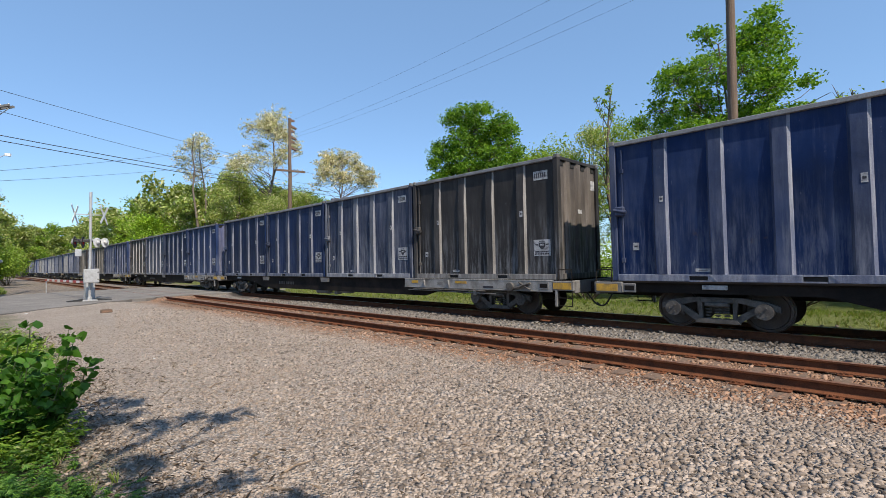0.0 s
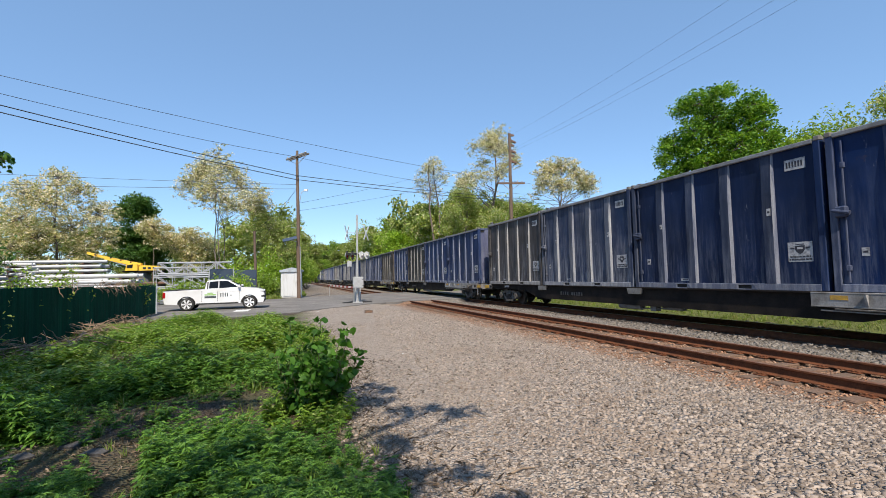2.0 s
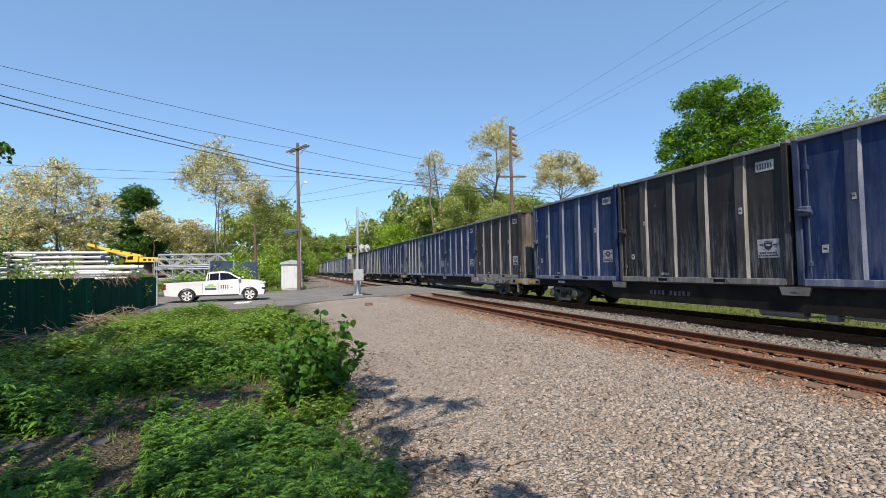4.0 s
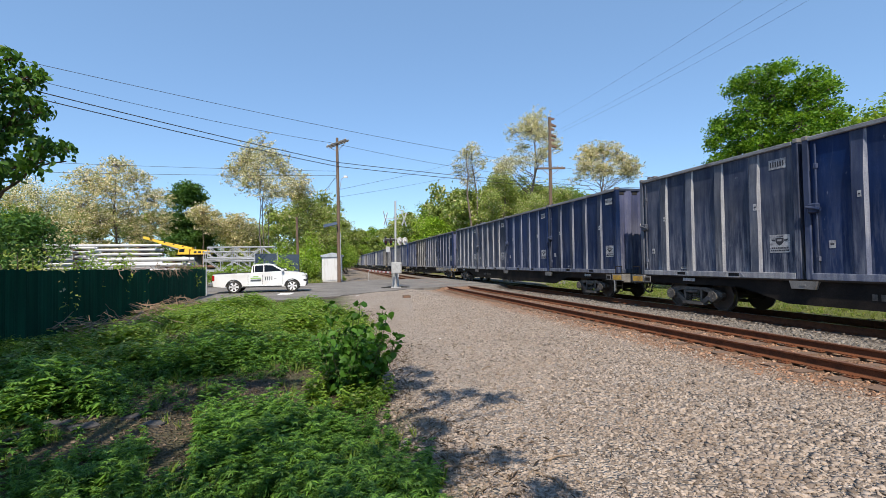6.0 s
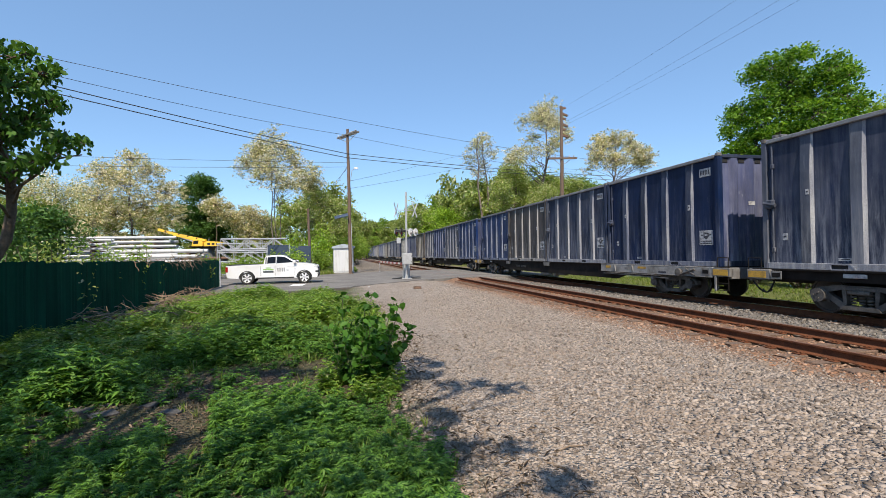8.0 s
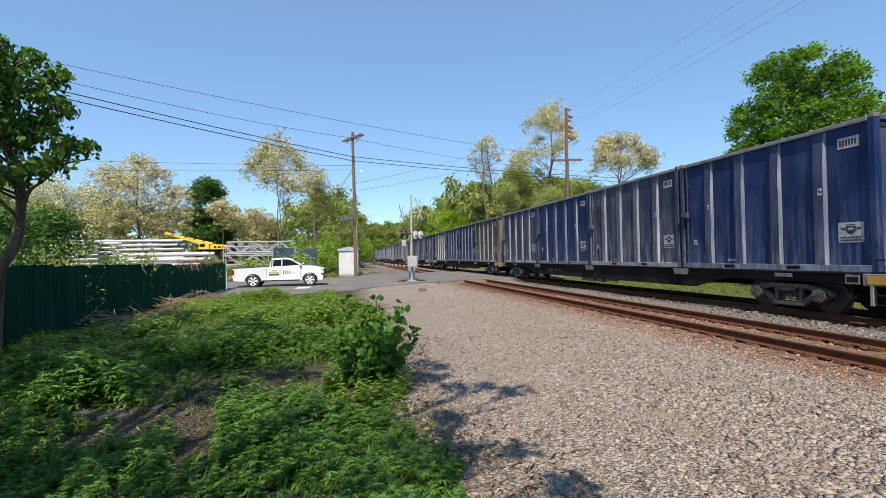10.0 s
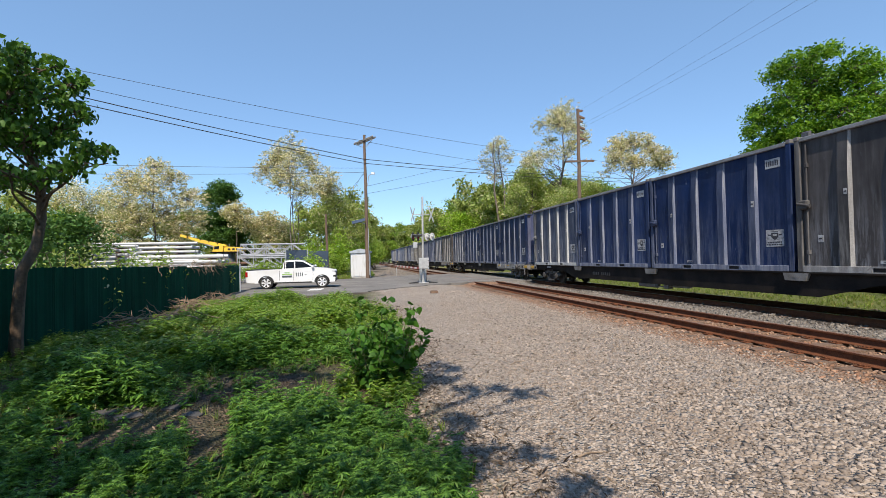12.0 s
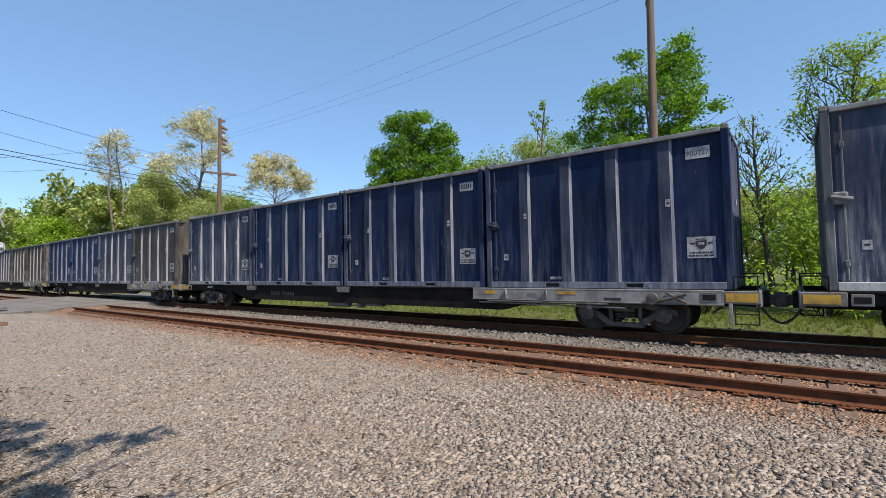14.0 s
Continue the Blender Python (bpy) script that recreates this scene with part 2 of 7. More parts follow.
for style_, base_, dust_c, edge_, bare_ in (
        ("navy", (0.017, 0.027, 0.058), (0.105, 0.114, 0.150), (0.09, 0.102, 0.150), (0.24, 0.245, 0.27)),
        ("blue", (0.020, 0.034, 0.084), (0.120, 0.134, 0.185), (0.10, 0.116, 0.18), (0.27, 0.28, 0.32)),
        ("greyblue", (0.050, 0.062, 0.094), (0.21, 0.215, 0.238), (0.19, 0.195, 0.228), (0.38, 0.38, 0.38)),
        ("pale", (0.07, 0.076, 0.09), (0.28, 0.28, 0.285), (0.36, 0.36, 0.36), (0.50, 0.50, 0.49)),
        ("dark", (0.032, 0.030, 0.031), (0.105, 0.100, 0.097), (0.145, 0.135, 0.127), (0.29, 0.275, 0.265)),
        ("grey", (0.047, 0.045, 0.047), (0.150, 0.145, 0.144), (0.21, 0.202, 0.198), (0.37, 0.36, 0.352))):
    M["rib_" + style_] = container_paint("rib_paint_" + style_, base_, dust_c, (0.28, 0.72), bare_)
    # worn edges: sunlight on rib flanks put into the colour; bottom rails share it
    M["edge_" + style_] = worn("lit_flank_pale_rail_" + style_, edge_, bare_, 0.6, 0.0, 1.3, (0.42, 0.70), 0.25, 40.0, 0.2, (5, 5, 0.5))
M["rail_top"] = worn("galvanised_rail", (0.20, 0.205, 0.215), (0.09, 0.085, 0.085), 0.6, 0.0, 3.0)
M["lid"] = worn("lid_tarp", (0.10, 0.10, 0.11), (0.05, 0.05, 0.055), 0.8, 0, 1.5)
M["plate"] = worn("white_plate", (0.40, 0.40, 0.41), (0.16, 0.16, 0.175), 0.55, 0, 9.0, (0.45, 0.66))
M["ink"] = worn("dark_ink", (0.02, 0.02, 0.03), (0.05, 0.05, 0.06), 0.6, 0, 9.0)
# near black that stands for the shade inside holes and slots
M["shadow_hole"] = worn("recess_shade", (0.012, 0.012, 0.013), (0.02, 0.018, 0.016), 0.9, 0, 6.0)
M["car_black"] = worn("sooty_steel", (0.011, 0.010, 0.010), (0.036, 0.028, 0.023), 0.8, 0.0, 1.2, (0.4, 0.8), stretch=(1, 1, 1))
M["car_black"].node_tree.nodes["Principled BSDF"].inputs["Specular IOR Level"].default_value = 0.12
M["car_white"] = worn("dirty_white_steel", (0.27, 0.265, 0.26), (0.10, 0.090, 0.080), 0.65, 0.0, 2.2, (0.42, 0.72))
M["car_grey"] = worn("dusty_grey_steel", (0.17, 0.165, 0.16), (0.07, 0.06, 0.052), 0.75, 0.0, 2.5)
M["yellow"] = worn("faded_yellow_paint", (0.50, 0.29, 0.035), (0.22, 0.14, 0.05), 0.6, 0.0, 4.0, (0.45, 0.7))
M["cast"] = worn("cast_bogie_steel", (0.046, 0.041, 0.038), (0.125, 0.112, 0.10), 0.75, 0.0, 5.0, (0.35, 0.7))
M["wheel"] = worn("wheel_steel", (0.055, 0.045, 0.040), (0.09, 0.065, 0.05), 0.6, 0.4, 3.0)
M["tread"] = worn("polished_tread", (0.45, 0.44, 0.43), (0.30, 0.28, 0.26), 0.3, 1.0, 6.0)
M["rubber"] = worn("black_rubber", (0.02, 0.02, 0.02), (0.045, 0.043, 0.04), 0.8, 0, 8.0)
M["rust"] = worn("rusty_rail", (0.135, 0.052, 0.026), (0.060, 0.028, 0.018), 0.85, 0.0, 6.0, grain=0.35, fine=60, shift=False)
M["rust"].node_tree.nodes["Principled BSDF"].inputs["Specular IOR Level"].default_value = 0.1
M["railhead"] = worn("rail_head", (0.16, 0.075, 0.045), (0.22, 0.15, 0.11), 0.55, 0.2, 5.0, shift=False)
M["steelhead"] = worn("worn_rail_head", (0.42, 0.40, 0.38), (0.28, 0.25, 0.22), 0.3, 0.9, 5.0, shift=False)
M["tie"] = worn("weathered_tie", (0.125, 0.085, 0.06), (0.20, 0.11, 0.07), 0.9, 0, 3.0, grain=0.4, fine=30, bump=0.6, stretch=(0.6, 6, 6))
M["asphalt"] = worn("asphalt", (0.21, 0.197, 0.184), (0.120, 0.113, 0.106), 0.9, 0, 0.55, (0.32, 0.72), 0.35, 30.0, 0.5, shift=False)
M["concrete"] = worn("concrete", (0.36, 0.35, 0.33), (0.24, 0.23, 0.21), 0.85, 0, 1.5)
M["wood_pole"] = worn("weathered_pole", (0.115, 0.075, 0.052), (0.185, 0.135, 0.100), 0.85, 0, 2.5, bump=0.5, stretch=(9, 9, 0.4))
M["bark"] = worn("bark", (0.10, 0.075, 0.055), (0.20, 0.165, 0.13), 0.9, 0, 3.0, grain=0.4, fine=22, bump=0.9, stretch=(4, 4, 0.7))
M["bark_warm"] = worn("warm_bark", (0.17, 0.115, 0.07), (0.26, 0.19, 0.12), 0.85, 0, 3.0, grain=0.35, fine=22, bump=0.7, stretch=(3, 3, 0.7))
M["bark_young"] = worn("young_brown_bark", (0.085, 0.056, 0.035), (0.180, 0.122, 0.078), 0.9, 0, 3.0, grain=0.35, fine=22, bump=0.7, stretch=(3, 3, 0.7))
M["green_stem"] = worn("green_stem", (0.07, 0.10, 0.03), (0.14, 0.10, 0.06), 0.7, 0, 4.0)
M["wire"] = worn("black_wire", (0.02, 0.02, 0.022), (0.04, 0.04, 0.045), 0.6, 0, 2.0)
M["silver"] = worn("aluminium_paint", (0.46, 0.46, 0.455), (0.27, 0.26, 0.25), 0.45, 0.35, 4.0, (0.5, 0.75))
M["white_metal"] = worn("white_sheet_metal", (0.58, 0.59, 0.60), (0.40, 0.39, 0.37), 0.5, 0, 1.5, (0.5, 0.8), 0.05, stretch=(3, 3, 0.5))
M["roof_grey"] = worn("grey_blue_fascia", (0.36, 0.40, 0.44), (0.25, 0.27, 0.29), 0.55, 0, 2.0)
M["truck_white"], n_, l_, b_ = node_mat("white_car_paint")
dust_ = mix_node(n_, l_, ramp_node(n_, l_, noise_node(n_, l_, coords(n_, l_), 1.2, 4), 0.45, 0.8), (0.70, 0.71, 0.72), (0.58, 0.57, 0.55))
l_.new(dust_, b_.inputs["Base Color"])
b_.inputs["Roughness"].default_value, b_.inputs["Coat Weight"].default_value = 0.3, 0.6
M["glass_dark"], n_, l_, b_ = node_mat("tinted_glass")
b_.inputs["Base Color"].default_value, b_.inputs["Roughness"].default_value = (0.015, 0.018, 0.022, 1), 0.04
M["chrome"] = worn("machined_alloy", (0.55, 0.55, 0.56), (0.35, 0.35, 0.36), 0.3, 0.8, 9.0)
M["alloy"] = worn("painted_alloy", (0.70, 0.71, 0.73), (0.55, 0.55, 0.56), 0.35, 0.1, 9.0)
M["lamp_red"], n_, l_, b_ = node_mat("red_lens")
b_.inputs["Base Color"].default_value, b_.inputs["Roughness"].default_value = (0.30, 0.012, 0.012, 1), 0.15
M["lamp_clear"], n_, l_, b_ = node_mat("clear_lens")
b_.inputs["Base Color"].default_value, b_.inputs["Roughness"].default_value = (0.55, 0.56, 0.58, 1), 0.1
M["logo_green"] = worn("green_decal", (0.22, 0.42, 0.09), (0.30, 0.48, 0.15), 0.5, 0, 9)
M["logo_dark"] = worn("dark_decal", (0.05, 0.06, 0.07), (0.08, 0.09, 0.10), 0.5, 0, 9)
M["fence_green"] = worn("green_privacy_mesh", (0.004, 0.046, 0.025), (0.007, 0.074, 0.041), 0.95, 0, 0.8, (0.4, 0.75), 0.25, 90.0, 0.3, stretch=(2, 2, 0.6))
n_, l_ = M["fence_green"].node_tree.nodes, M["fence_green"].node_tree.links
for dull_ in ("fence_green", "asphalt"):
    M[dull_].node_tree.nodes["Principled BSDF"].inputs["Specular IOR Level"].default_value = 0.12
slat_tone = mix_node(n_, l_, n_.new("ShaderNodeNewGeometry").outputs["Random Per Island"], (0.82, 0.84, 0.86), (1.18, 1.16, 1.16))
l_.new(mix_node(n_, l_, 1.0, n_["Principled BSDF"].inputs["Base Color"].links[0].from_socket, slat_tone, "MULTIPLY"), n_["Principled BSDF"].inputs["Base Color"])
M["crane_yellow"] = worn("crane_yellow", (0.80, 0.50, 0.045), (0.52, 0.33, 0.06), 0.5, 0, 1.5, (0.5, 0.8))
M["galv"] = worn("galvanised_steel", (0.46, 0.47, 0.49), (0.31, 0.32, 0.33), 0.5, 0.3, 1.2)
M["pipe_white"] = worn("white_pipe", (0.52, 0.52, 0.52), (0.33, 0.32, 0.30), 0.5, 0, 1.2)
M["brown_steel"] = worn("brown_steel", (0.16, 0.09, 0.06), (0.10, 0.07, 0.05), 0.8, 0, 1.0)
M["tarp_blue"] = worn("dark_blue_screen", (0.03, 0.05, 0.085), (0.05, 0.07, 0.10), 0.8, 0, 0.6)
M["sign_white"] = worn("sign_white", (0.68, 0.68, 0.66), (0.5, 0.49, 0.47), 0.5, 0, 5.0)
M["stripe_red"] = worn("red_stripe", (0.42, 0.05, 0.04), (0.30, 0.05, 0.04), 0.5, 0, 6.0)
M["black_paint"] = worn("black_paint", (0.018, 0.018, 0.019), (0.04, 0.04, 0.04), 0.55, 0, 6.0)
M["pot"] = worn("dull_plastic_pot", (0.05, 0.035, 0.035), (0.09, 0.07, 0.065), 0.6, 0, 6.0)
M["slate"] = worn("dull_slate", (0.055, 0.052, 0.052), (0.10, 0.092, 0.086), 0.9, 0, 5.0, grain=0.3)
M["twig"] = worn("dry_twig", (0.26, 0.19, 0.13), (0.17, 0.12, 0.08), 0.9, 0, 8.0)

M["leaf_maple"] = leafy("maple_leaves", (0.050, 0.150, 0.014), (0.235, 0.40, 0.052), thin=0.45)
M["leaf_green"] = leafy("fresh_leaves", (0.13, 0.24, 0.032), (0.33, 0.45, 0.085), thin=0.5)
M["leaf_pale"] = leafy("pale_spring_leaves", (0.20, 0.29, 0.075), (0.40, 0.47, 0.16), (0.62, 0.59, 0.42), 0.16, thin=0.45)
M["leaf_olive"] = leafy("hazy_olive_leaves", (0.15, 0.21, 0.055), (0.35, 0.41, 0.13), (0.50, 0.50, 0.30), 0.08, thin=0.45)
M["leaf_bright"] = leafy("bright_leaves", (0.20, 0.36, 0.03), (0.38, 0.52, 0.07), thin=0.4)
M["leaf_dark"] = leafy("dark_leaves", (0.040, 0.105, 0.024), (0.105, 0.205, 0.045), thin=0.3)
M["blossom"] = leafy("locust_blossom_and_leaves", (0.225, 0.26, 0.09), (0.41, 0.41, 0.20), (0.87, 0.79, 0.68), 0.45, thin=0.35)
M["blossom_warm"] = leafy("fading_blossom_and_leaves", (0.24, 0.27, 0.09), (0.45, 0.44, 0.20), (0.84, 0.74, 0.62), 0.45, thin=0.35)
M["leaf_near"] = leafy("ailanthus_leaves", (0.034, 0.095, 0.012), (0.11, 0.225, 0.035), thin=0.3)
M["leaf_bush"] = leafy("knotweed_leaves", (0.034, 0.105, 0.012), (0.095, 0.225, 0.028), thin=0.4)
M["leaf_weed"] = leafy("weed_leaves", (0.028, 0.090, 0.017), (0.168, 0.328, 0.053), (0.18, 0.31, 0.08), 0.12, thin=0.38)
# lighter copy of the weed leaves: sun on the far verge put into colour
M["leaf_verge"] = leafy("sunlit_verge_leaves", (0.070, 0.150, 0.024), (0.25, 0.39, 0.060), (0.34, 0.40, 0.15), 0.12, thin=0.42)
M["leaf_grass"] = leafy("grass_blades", (0.11, 0.18, 0.028), (0.24, 0.32, 0.07), (0.38, 0.34, 0.18), 0.15, thin=0.3)
M["leaf_dry"] = leafy("dry_litter", (0.070, 0.048, 0.034), (0.25, 0.185, 0.135), thin=0.1)
M["twigs_bare"] = worn("bare_twigs", (0.14, 0.11, 0.09), (0.20, 0.17, 0.14), 0.9, 0, 5.0)

# ---- ground ----
NEAR_TRACK, TRAIN_TRACK = 8.49, 12.66
RAIL_TOP = 0.02
CROSS_LO, CROSS_HI = 30.3, 46.5


def step(lo, hi, v):
    t = np.clip((np.asarray(v, float) - lo) / (hi - lo), 0, 1)
    return t * t * (3 - 2 * t)


def ground_z(x, y):
    x, y = np.asarray(x, float), np.asarray(y, float)
    bed = step(4.6, 6.9, x) * (1 - step(14.6, 16.5, x))
    cross = step(CROSS_LO - 1.2, CROSS_LO, y) * (1 - step(CROSS_HI, CROSS_HI + 1.5, y))
    z = -0.194 * bed * (1 - cross) - 0.10 * step(15.5, 18, x) * (1 - cross)
    z = z + 0.042 * step(9.85, 10.2, x) * (1 - step(14.6, 15.2, x)) * (1 - cross)
    calm = 1 - step(20, 60, np.hypot(x, y))
    z = z + 0.02 * calm * np.sin(x * 0.9 + 0.6 * np.sin(y * 0.7)) * np.sin(y * 0.8 + 0.5 * np.sin(x * 1.3)) * (1 - cross)
    z = z + 0.06 * (1 - step(-1.5, 0.6, x)) * (1 - step(18, 21, y)) * step(-8, -6, x)
    road = step(20.5, 22.5, y) * (1 - step(47, 49, y)) * step(-45, -40, x)
    return z - 0.03 * road


def graded(lo, hi, fine, far):
    mid = list(np.arange(lo, hi + 1e-6, fine))
    up, down, s = [], [], fine
    v = hi
    while v < far:
        s *= 1.25
        v += s
        up.append(v)
    v, s = lo, fine
    while v > -far:
        s *= 1.25
        v -= s
        down.append(v)
    return np.array(down[::-1] + mid + up)


gx, gy = graded(-8, 18, 0.25, 2600), graded(-3, 34, 0.25, 2600)
mesh_x, mesh_y = np.meshgrid(gx, gy)
gv = np.stack([mesh_x, mesh_y, ground_z(mesh_x, mesh_y)], -1).reshape(-1, 3)
ids = np.arange(len(gv)).reshape(len(gy), len(gx))
gf = np.stack([ids[:-1, :-1], ids[:-1, 1:], ids[1:, 1:], ids[1:, :-1]], -1).reshape(-1, 4)


def ground_material():
    m, n, l, b = node_mat("ground_mix")
    c = coords(n, l, False)
    wob = noise_node(n, l, c, 0.9, 5, 0.65)
    ctr, scl, add = n.new("ShaderNodeVectorMath"), n.new("ShaderNodeVectorMath"), n.new("ShaderNodeVectorMath")
    ctr.operation, scl.operation = "SUBTRACT", "SCALE"
    tex = n.new("ShaderNodeTexNoise")
    tex.inputs["Scale"].default_value, tex.inputs["Detail"].default_value = 0.8, 6
    l.new(c, tex.inputs["Vector"])
    l.new(tex.outputs["Color"], ctr.inputs[0])
    ctr.inputs[1].default_value = (0.5, 0.5, 0.5)
    l.new(ctr.outputs[0], scl.inputs[0])
    scl.inputs["Scale"].default_value = 1.6
    l.new(c, add.inputs[0])
    l.new(scl.outputs[0], add.inputs[1])
    sep = n.new("ShaderNodeSeparateXYZ")
    l.new(add.outputs[0], sep.inputs[0])
    X, Y = sep.outputs[0], sep.outputs[1]

    def times(a, b_):
        t = n.new("ShaderNodeMath")
        t.operation = "MULTIPLY"
        l.new(a, t.inputs[0])
        l.new(b_, t.inputs[1])
        return t.outputs[0]

    big = noise_node(n, l, c, 0.35, 5, 0.6)
    stones = n.new("ShaderNodeTexVoronoi")
    stones.inputs["Scale"].default_value = 34.0
    l.new(c, stones.inputs["Vector"])
    sepc = n.new("ShaderNodeSeparateColor")
    l.new(stones.outputs["Color"], sepc.inputs[0])
    cell = sepc.outputs[0]
    fine = noise_node(n, l, c, 70.0, 4, 0.7)
    lot = mix_node(n, l, cell, (0.250, 0.210, 0.176), (0.50, 0.425, 0.362))
    lot = mix_node(n, l, ramp_node(n, l, big, 0.35, 0.7), lot, mix_node(n, l, cell, (0.220, 0.183, 0.150), (0.45, 0.378, 0.318)))
    soil = mix_node(n, l, fine, (0.045, 0.033, 0.025), (0.145, 0.110, 0.085))
    soil = mix_node(n, l, ramp_node(n, l, big, 0.4, 0.6), soil, mix_node(n, l, fine, (0.07, 0.09, 0.03), (0.13, 0.15, 0.06)))
    rusty = mix_node(n, l, cell, (0.19, 0.104, 0.062), (0.37, 0.240, 0.165))
    pale = mix_node(n, l, cell, (0.15, 0.132, 0.115), (0.34, 0.305, 0.270))
    blackish = mix_node(n, l, cell, (0.05, 0.042, 0.036), (0.12, 0.10, 0.085))
    grass = mix_node(n, l, fine, (0.085, 0.115, 0.03), (0.20, 0.22, 0.075))
    col = mix_node(n, l, ramp_node(n, l, X, 0.3, 1.2), soil, lot)
    col = mix_node(n, l, ramp_node(n, l, X, 6.0, 7.1), col, rusty)
    col = mix_node(n, l, ramp_node(n, l, X, 9.5, 9.75), col, pale)
    # much darker ballast along the train's track
    col = mix_node(n, l, ramp_node(n, l, X, 11.0, 11.4), col, blackish)
    col = mix_node(n, l, ramp_node(n, l, X, 14.3, 15.2), col, grass)
    yard = mix_node(n, l, ramp_node(n, l, X, -6.8, -7.8), col, mix_node(n, l, fine, (0.16, 0.14, 0.12), (0.30, 0.27, 0.24)))
    meadow = mix_node(n, l, ramp_node(n, l, Y, 45.5, 48.0), yard, grass)
    strip = times(ramp_node(n, l, X, 0.8, 2.0), ramp_node(n, l, X, 16.0, 15.0))
    past = times(strip, ramp_node(n, l, Y, 45.0, 46.0))
    col = mix_node(n, l, past, meadow, mix_node(n, l, cell, (0.15, 0.125, 0.10), (0.32, 0.27, 0.23)))
    col = mix_node(n, l, 1.0, col, mix_node(n, l, wob, (0.82,) * 3, (1.18,) * 3), "MULTIPLY")
    l.new(col, b.inputs["Base Color"])
    b.inputs["Roughness"].default_value = 0.95
    b.inputs["Specular IOR Level"].default_value = 0.2
    bump_node(n, l, stones.outputs["Distance"], b, 1.0, 0.05)
    return m


M["ground"] = ground_material()
ground = smooth(fast_mesh("ground", gv, gf))
tagged(link_mesh("ground", ground, M["ground"]), "gravel lot, ballast, bare soil and grass in one sheet", "ground", kind="structure")

# road over the tracks
road_line = [(-60, 21.5), (-10, 21.8), (-2.2, 22.4), (0.4, 24.0), (2.4, 26.6), (5.2, 28.9), (8.0, 30.3), (16, 30.6), (70, 30.6),
             (70, 46.5), (16, 46.5), (9.2, 46.4), (4.5, 45.3), (1.6, 43.4), (-1.5, 40.6), (-6, 38.2), (-14, 36.5), (-60, 36)]


def ragged(line, size, rough):
    out = []
    for (x0, y0), (x1, y1) in zip(line, line[1:] + line[:1]):
        k = max(1, int(math.hypot(x1 - x0, y1 - y0) / size))
        for i in range(k):
            f = i / k
            wx, wy = noise.noise((x0 + (x1 - x0) * f, y0 + (y1 - y0) * f, 3)), noise.noise((x0 + (x1 - x0) * f, y0 + (y1 - y0) * f, 9))
            out.append((x0 + (x1 - x0) * f + rough * wx, y0 + (y1 - y0) * f + rough * wy))
    return out


bm = bmesh.new()
prism(bm, ragged(road_line, 0.5, 0.35), "z", -0.25, 0.012)
road = part("road", bm, M["asphalt"])
tagged(road, "worn grey asphalt road crossing the tracks", "road", kind="structure")
bm = bmesh.new()
prism(bm, [(-2.75, 26.4), (-2.05, 26.4), (-1.95, 27.9), (-2.7, 27.9)], "z", 0.0135, 0.0165)
stop = part("stop_line", bm, M["sign_white"], road, "worn white stop line")

# ---- tracks ----
def rail_outline(x):
    s = [(-0.075, 0), (0.075, 0), (0.075, 0.012), (0.022, 0.032), (0.010, 0.05), (0.010, 0.125), (0.036, 0.138), (0.036, 0.165),
         (0.028, 0.172), (-0.028, 0.172), (-0.036, 0.165), (-0.036, 0.138), (-0.010, 0.125), (-0.010, 0.05), (-0.022, 0.032), (-0.075, 0.012)]
    return [(x + u, v + RAIL_TOP - 0.172) for u, v in s]


def rail(name, parent, x, y0, y1, head):
    bm = bmesh.new()
    prism(bm, rail_outline(x), "y", y0, y1)
    bm.faces.ensure_lookup_table()
    for f in bm.faces:
        if f.calc_center_median().z > RAIL_TOP - 0.004:
            f.material_index = 1
    return part(name, bm, [M["rust"], M[head]], parent)


def tie_mesh(name, seed):
    rnd = random.Random(seed)
    bm = bmesh.new()
    box(bm, -1.3, 1.3, -0.115, 0.115, -0.17, 0, 0.012)
    for v in bm.verts:
        v.co += Vector((rnd.uniform(-0.02, 0.02), rnd.uniform(-0.012, 0.012), rnd.uniform(-0.008, 0.006)))
    me = bpy.data.meshes.new(name)
    bm.to_mesh(me)
    bm.free()
    me.materials.append(M["tie"])
    return me


tie_meshes = [tie_mesh("tie", k) for k in range(5)]
bm = bmesh.new()
box(bm, -0.19, 0.19, -0.09, 0.09, 0.0, 0.016, 0.004)
for sx in (-0.12, 0.12):
    box(bm, sx - 0.022, sx + 0.022, -0.05, -0.015, 0.016, 0.045, 0.006)
    box(bm, sx - 0.022, sx + 0.022, 0.02, 0.055, 0.016, 0.042, 0.006)
plate_mesh = bpy.data.meshes.new("tie_plate")
bm.to_mesh(plate_mesh)
bm.free()
plate_mesh.materials.append(M["rust"])


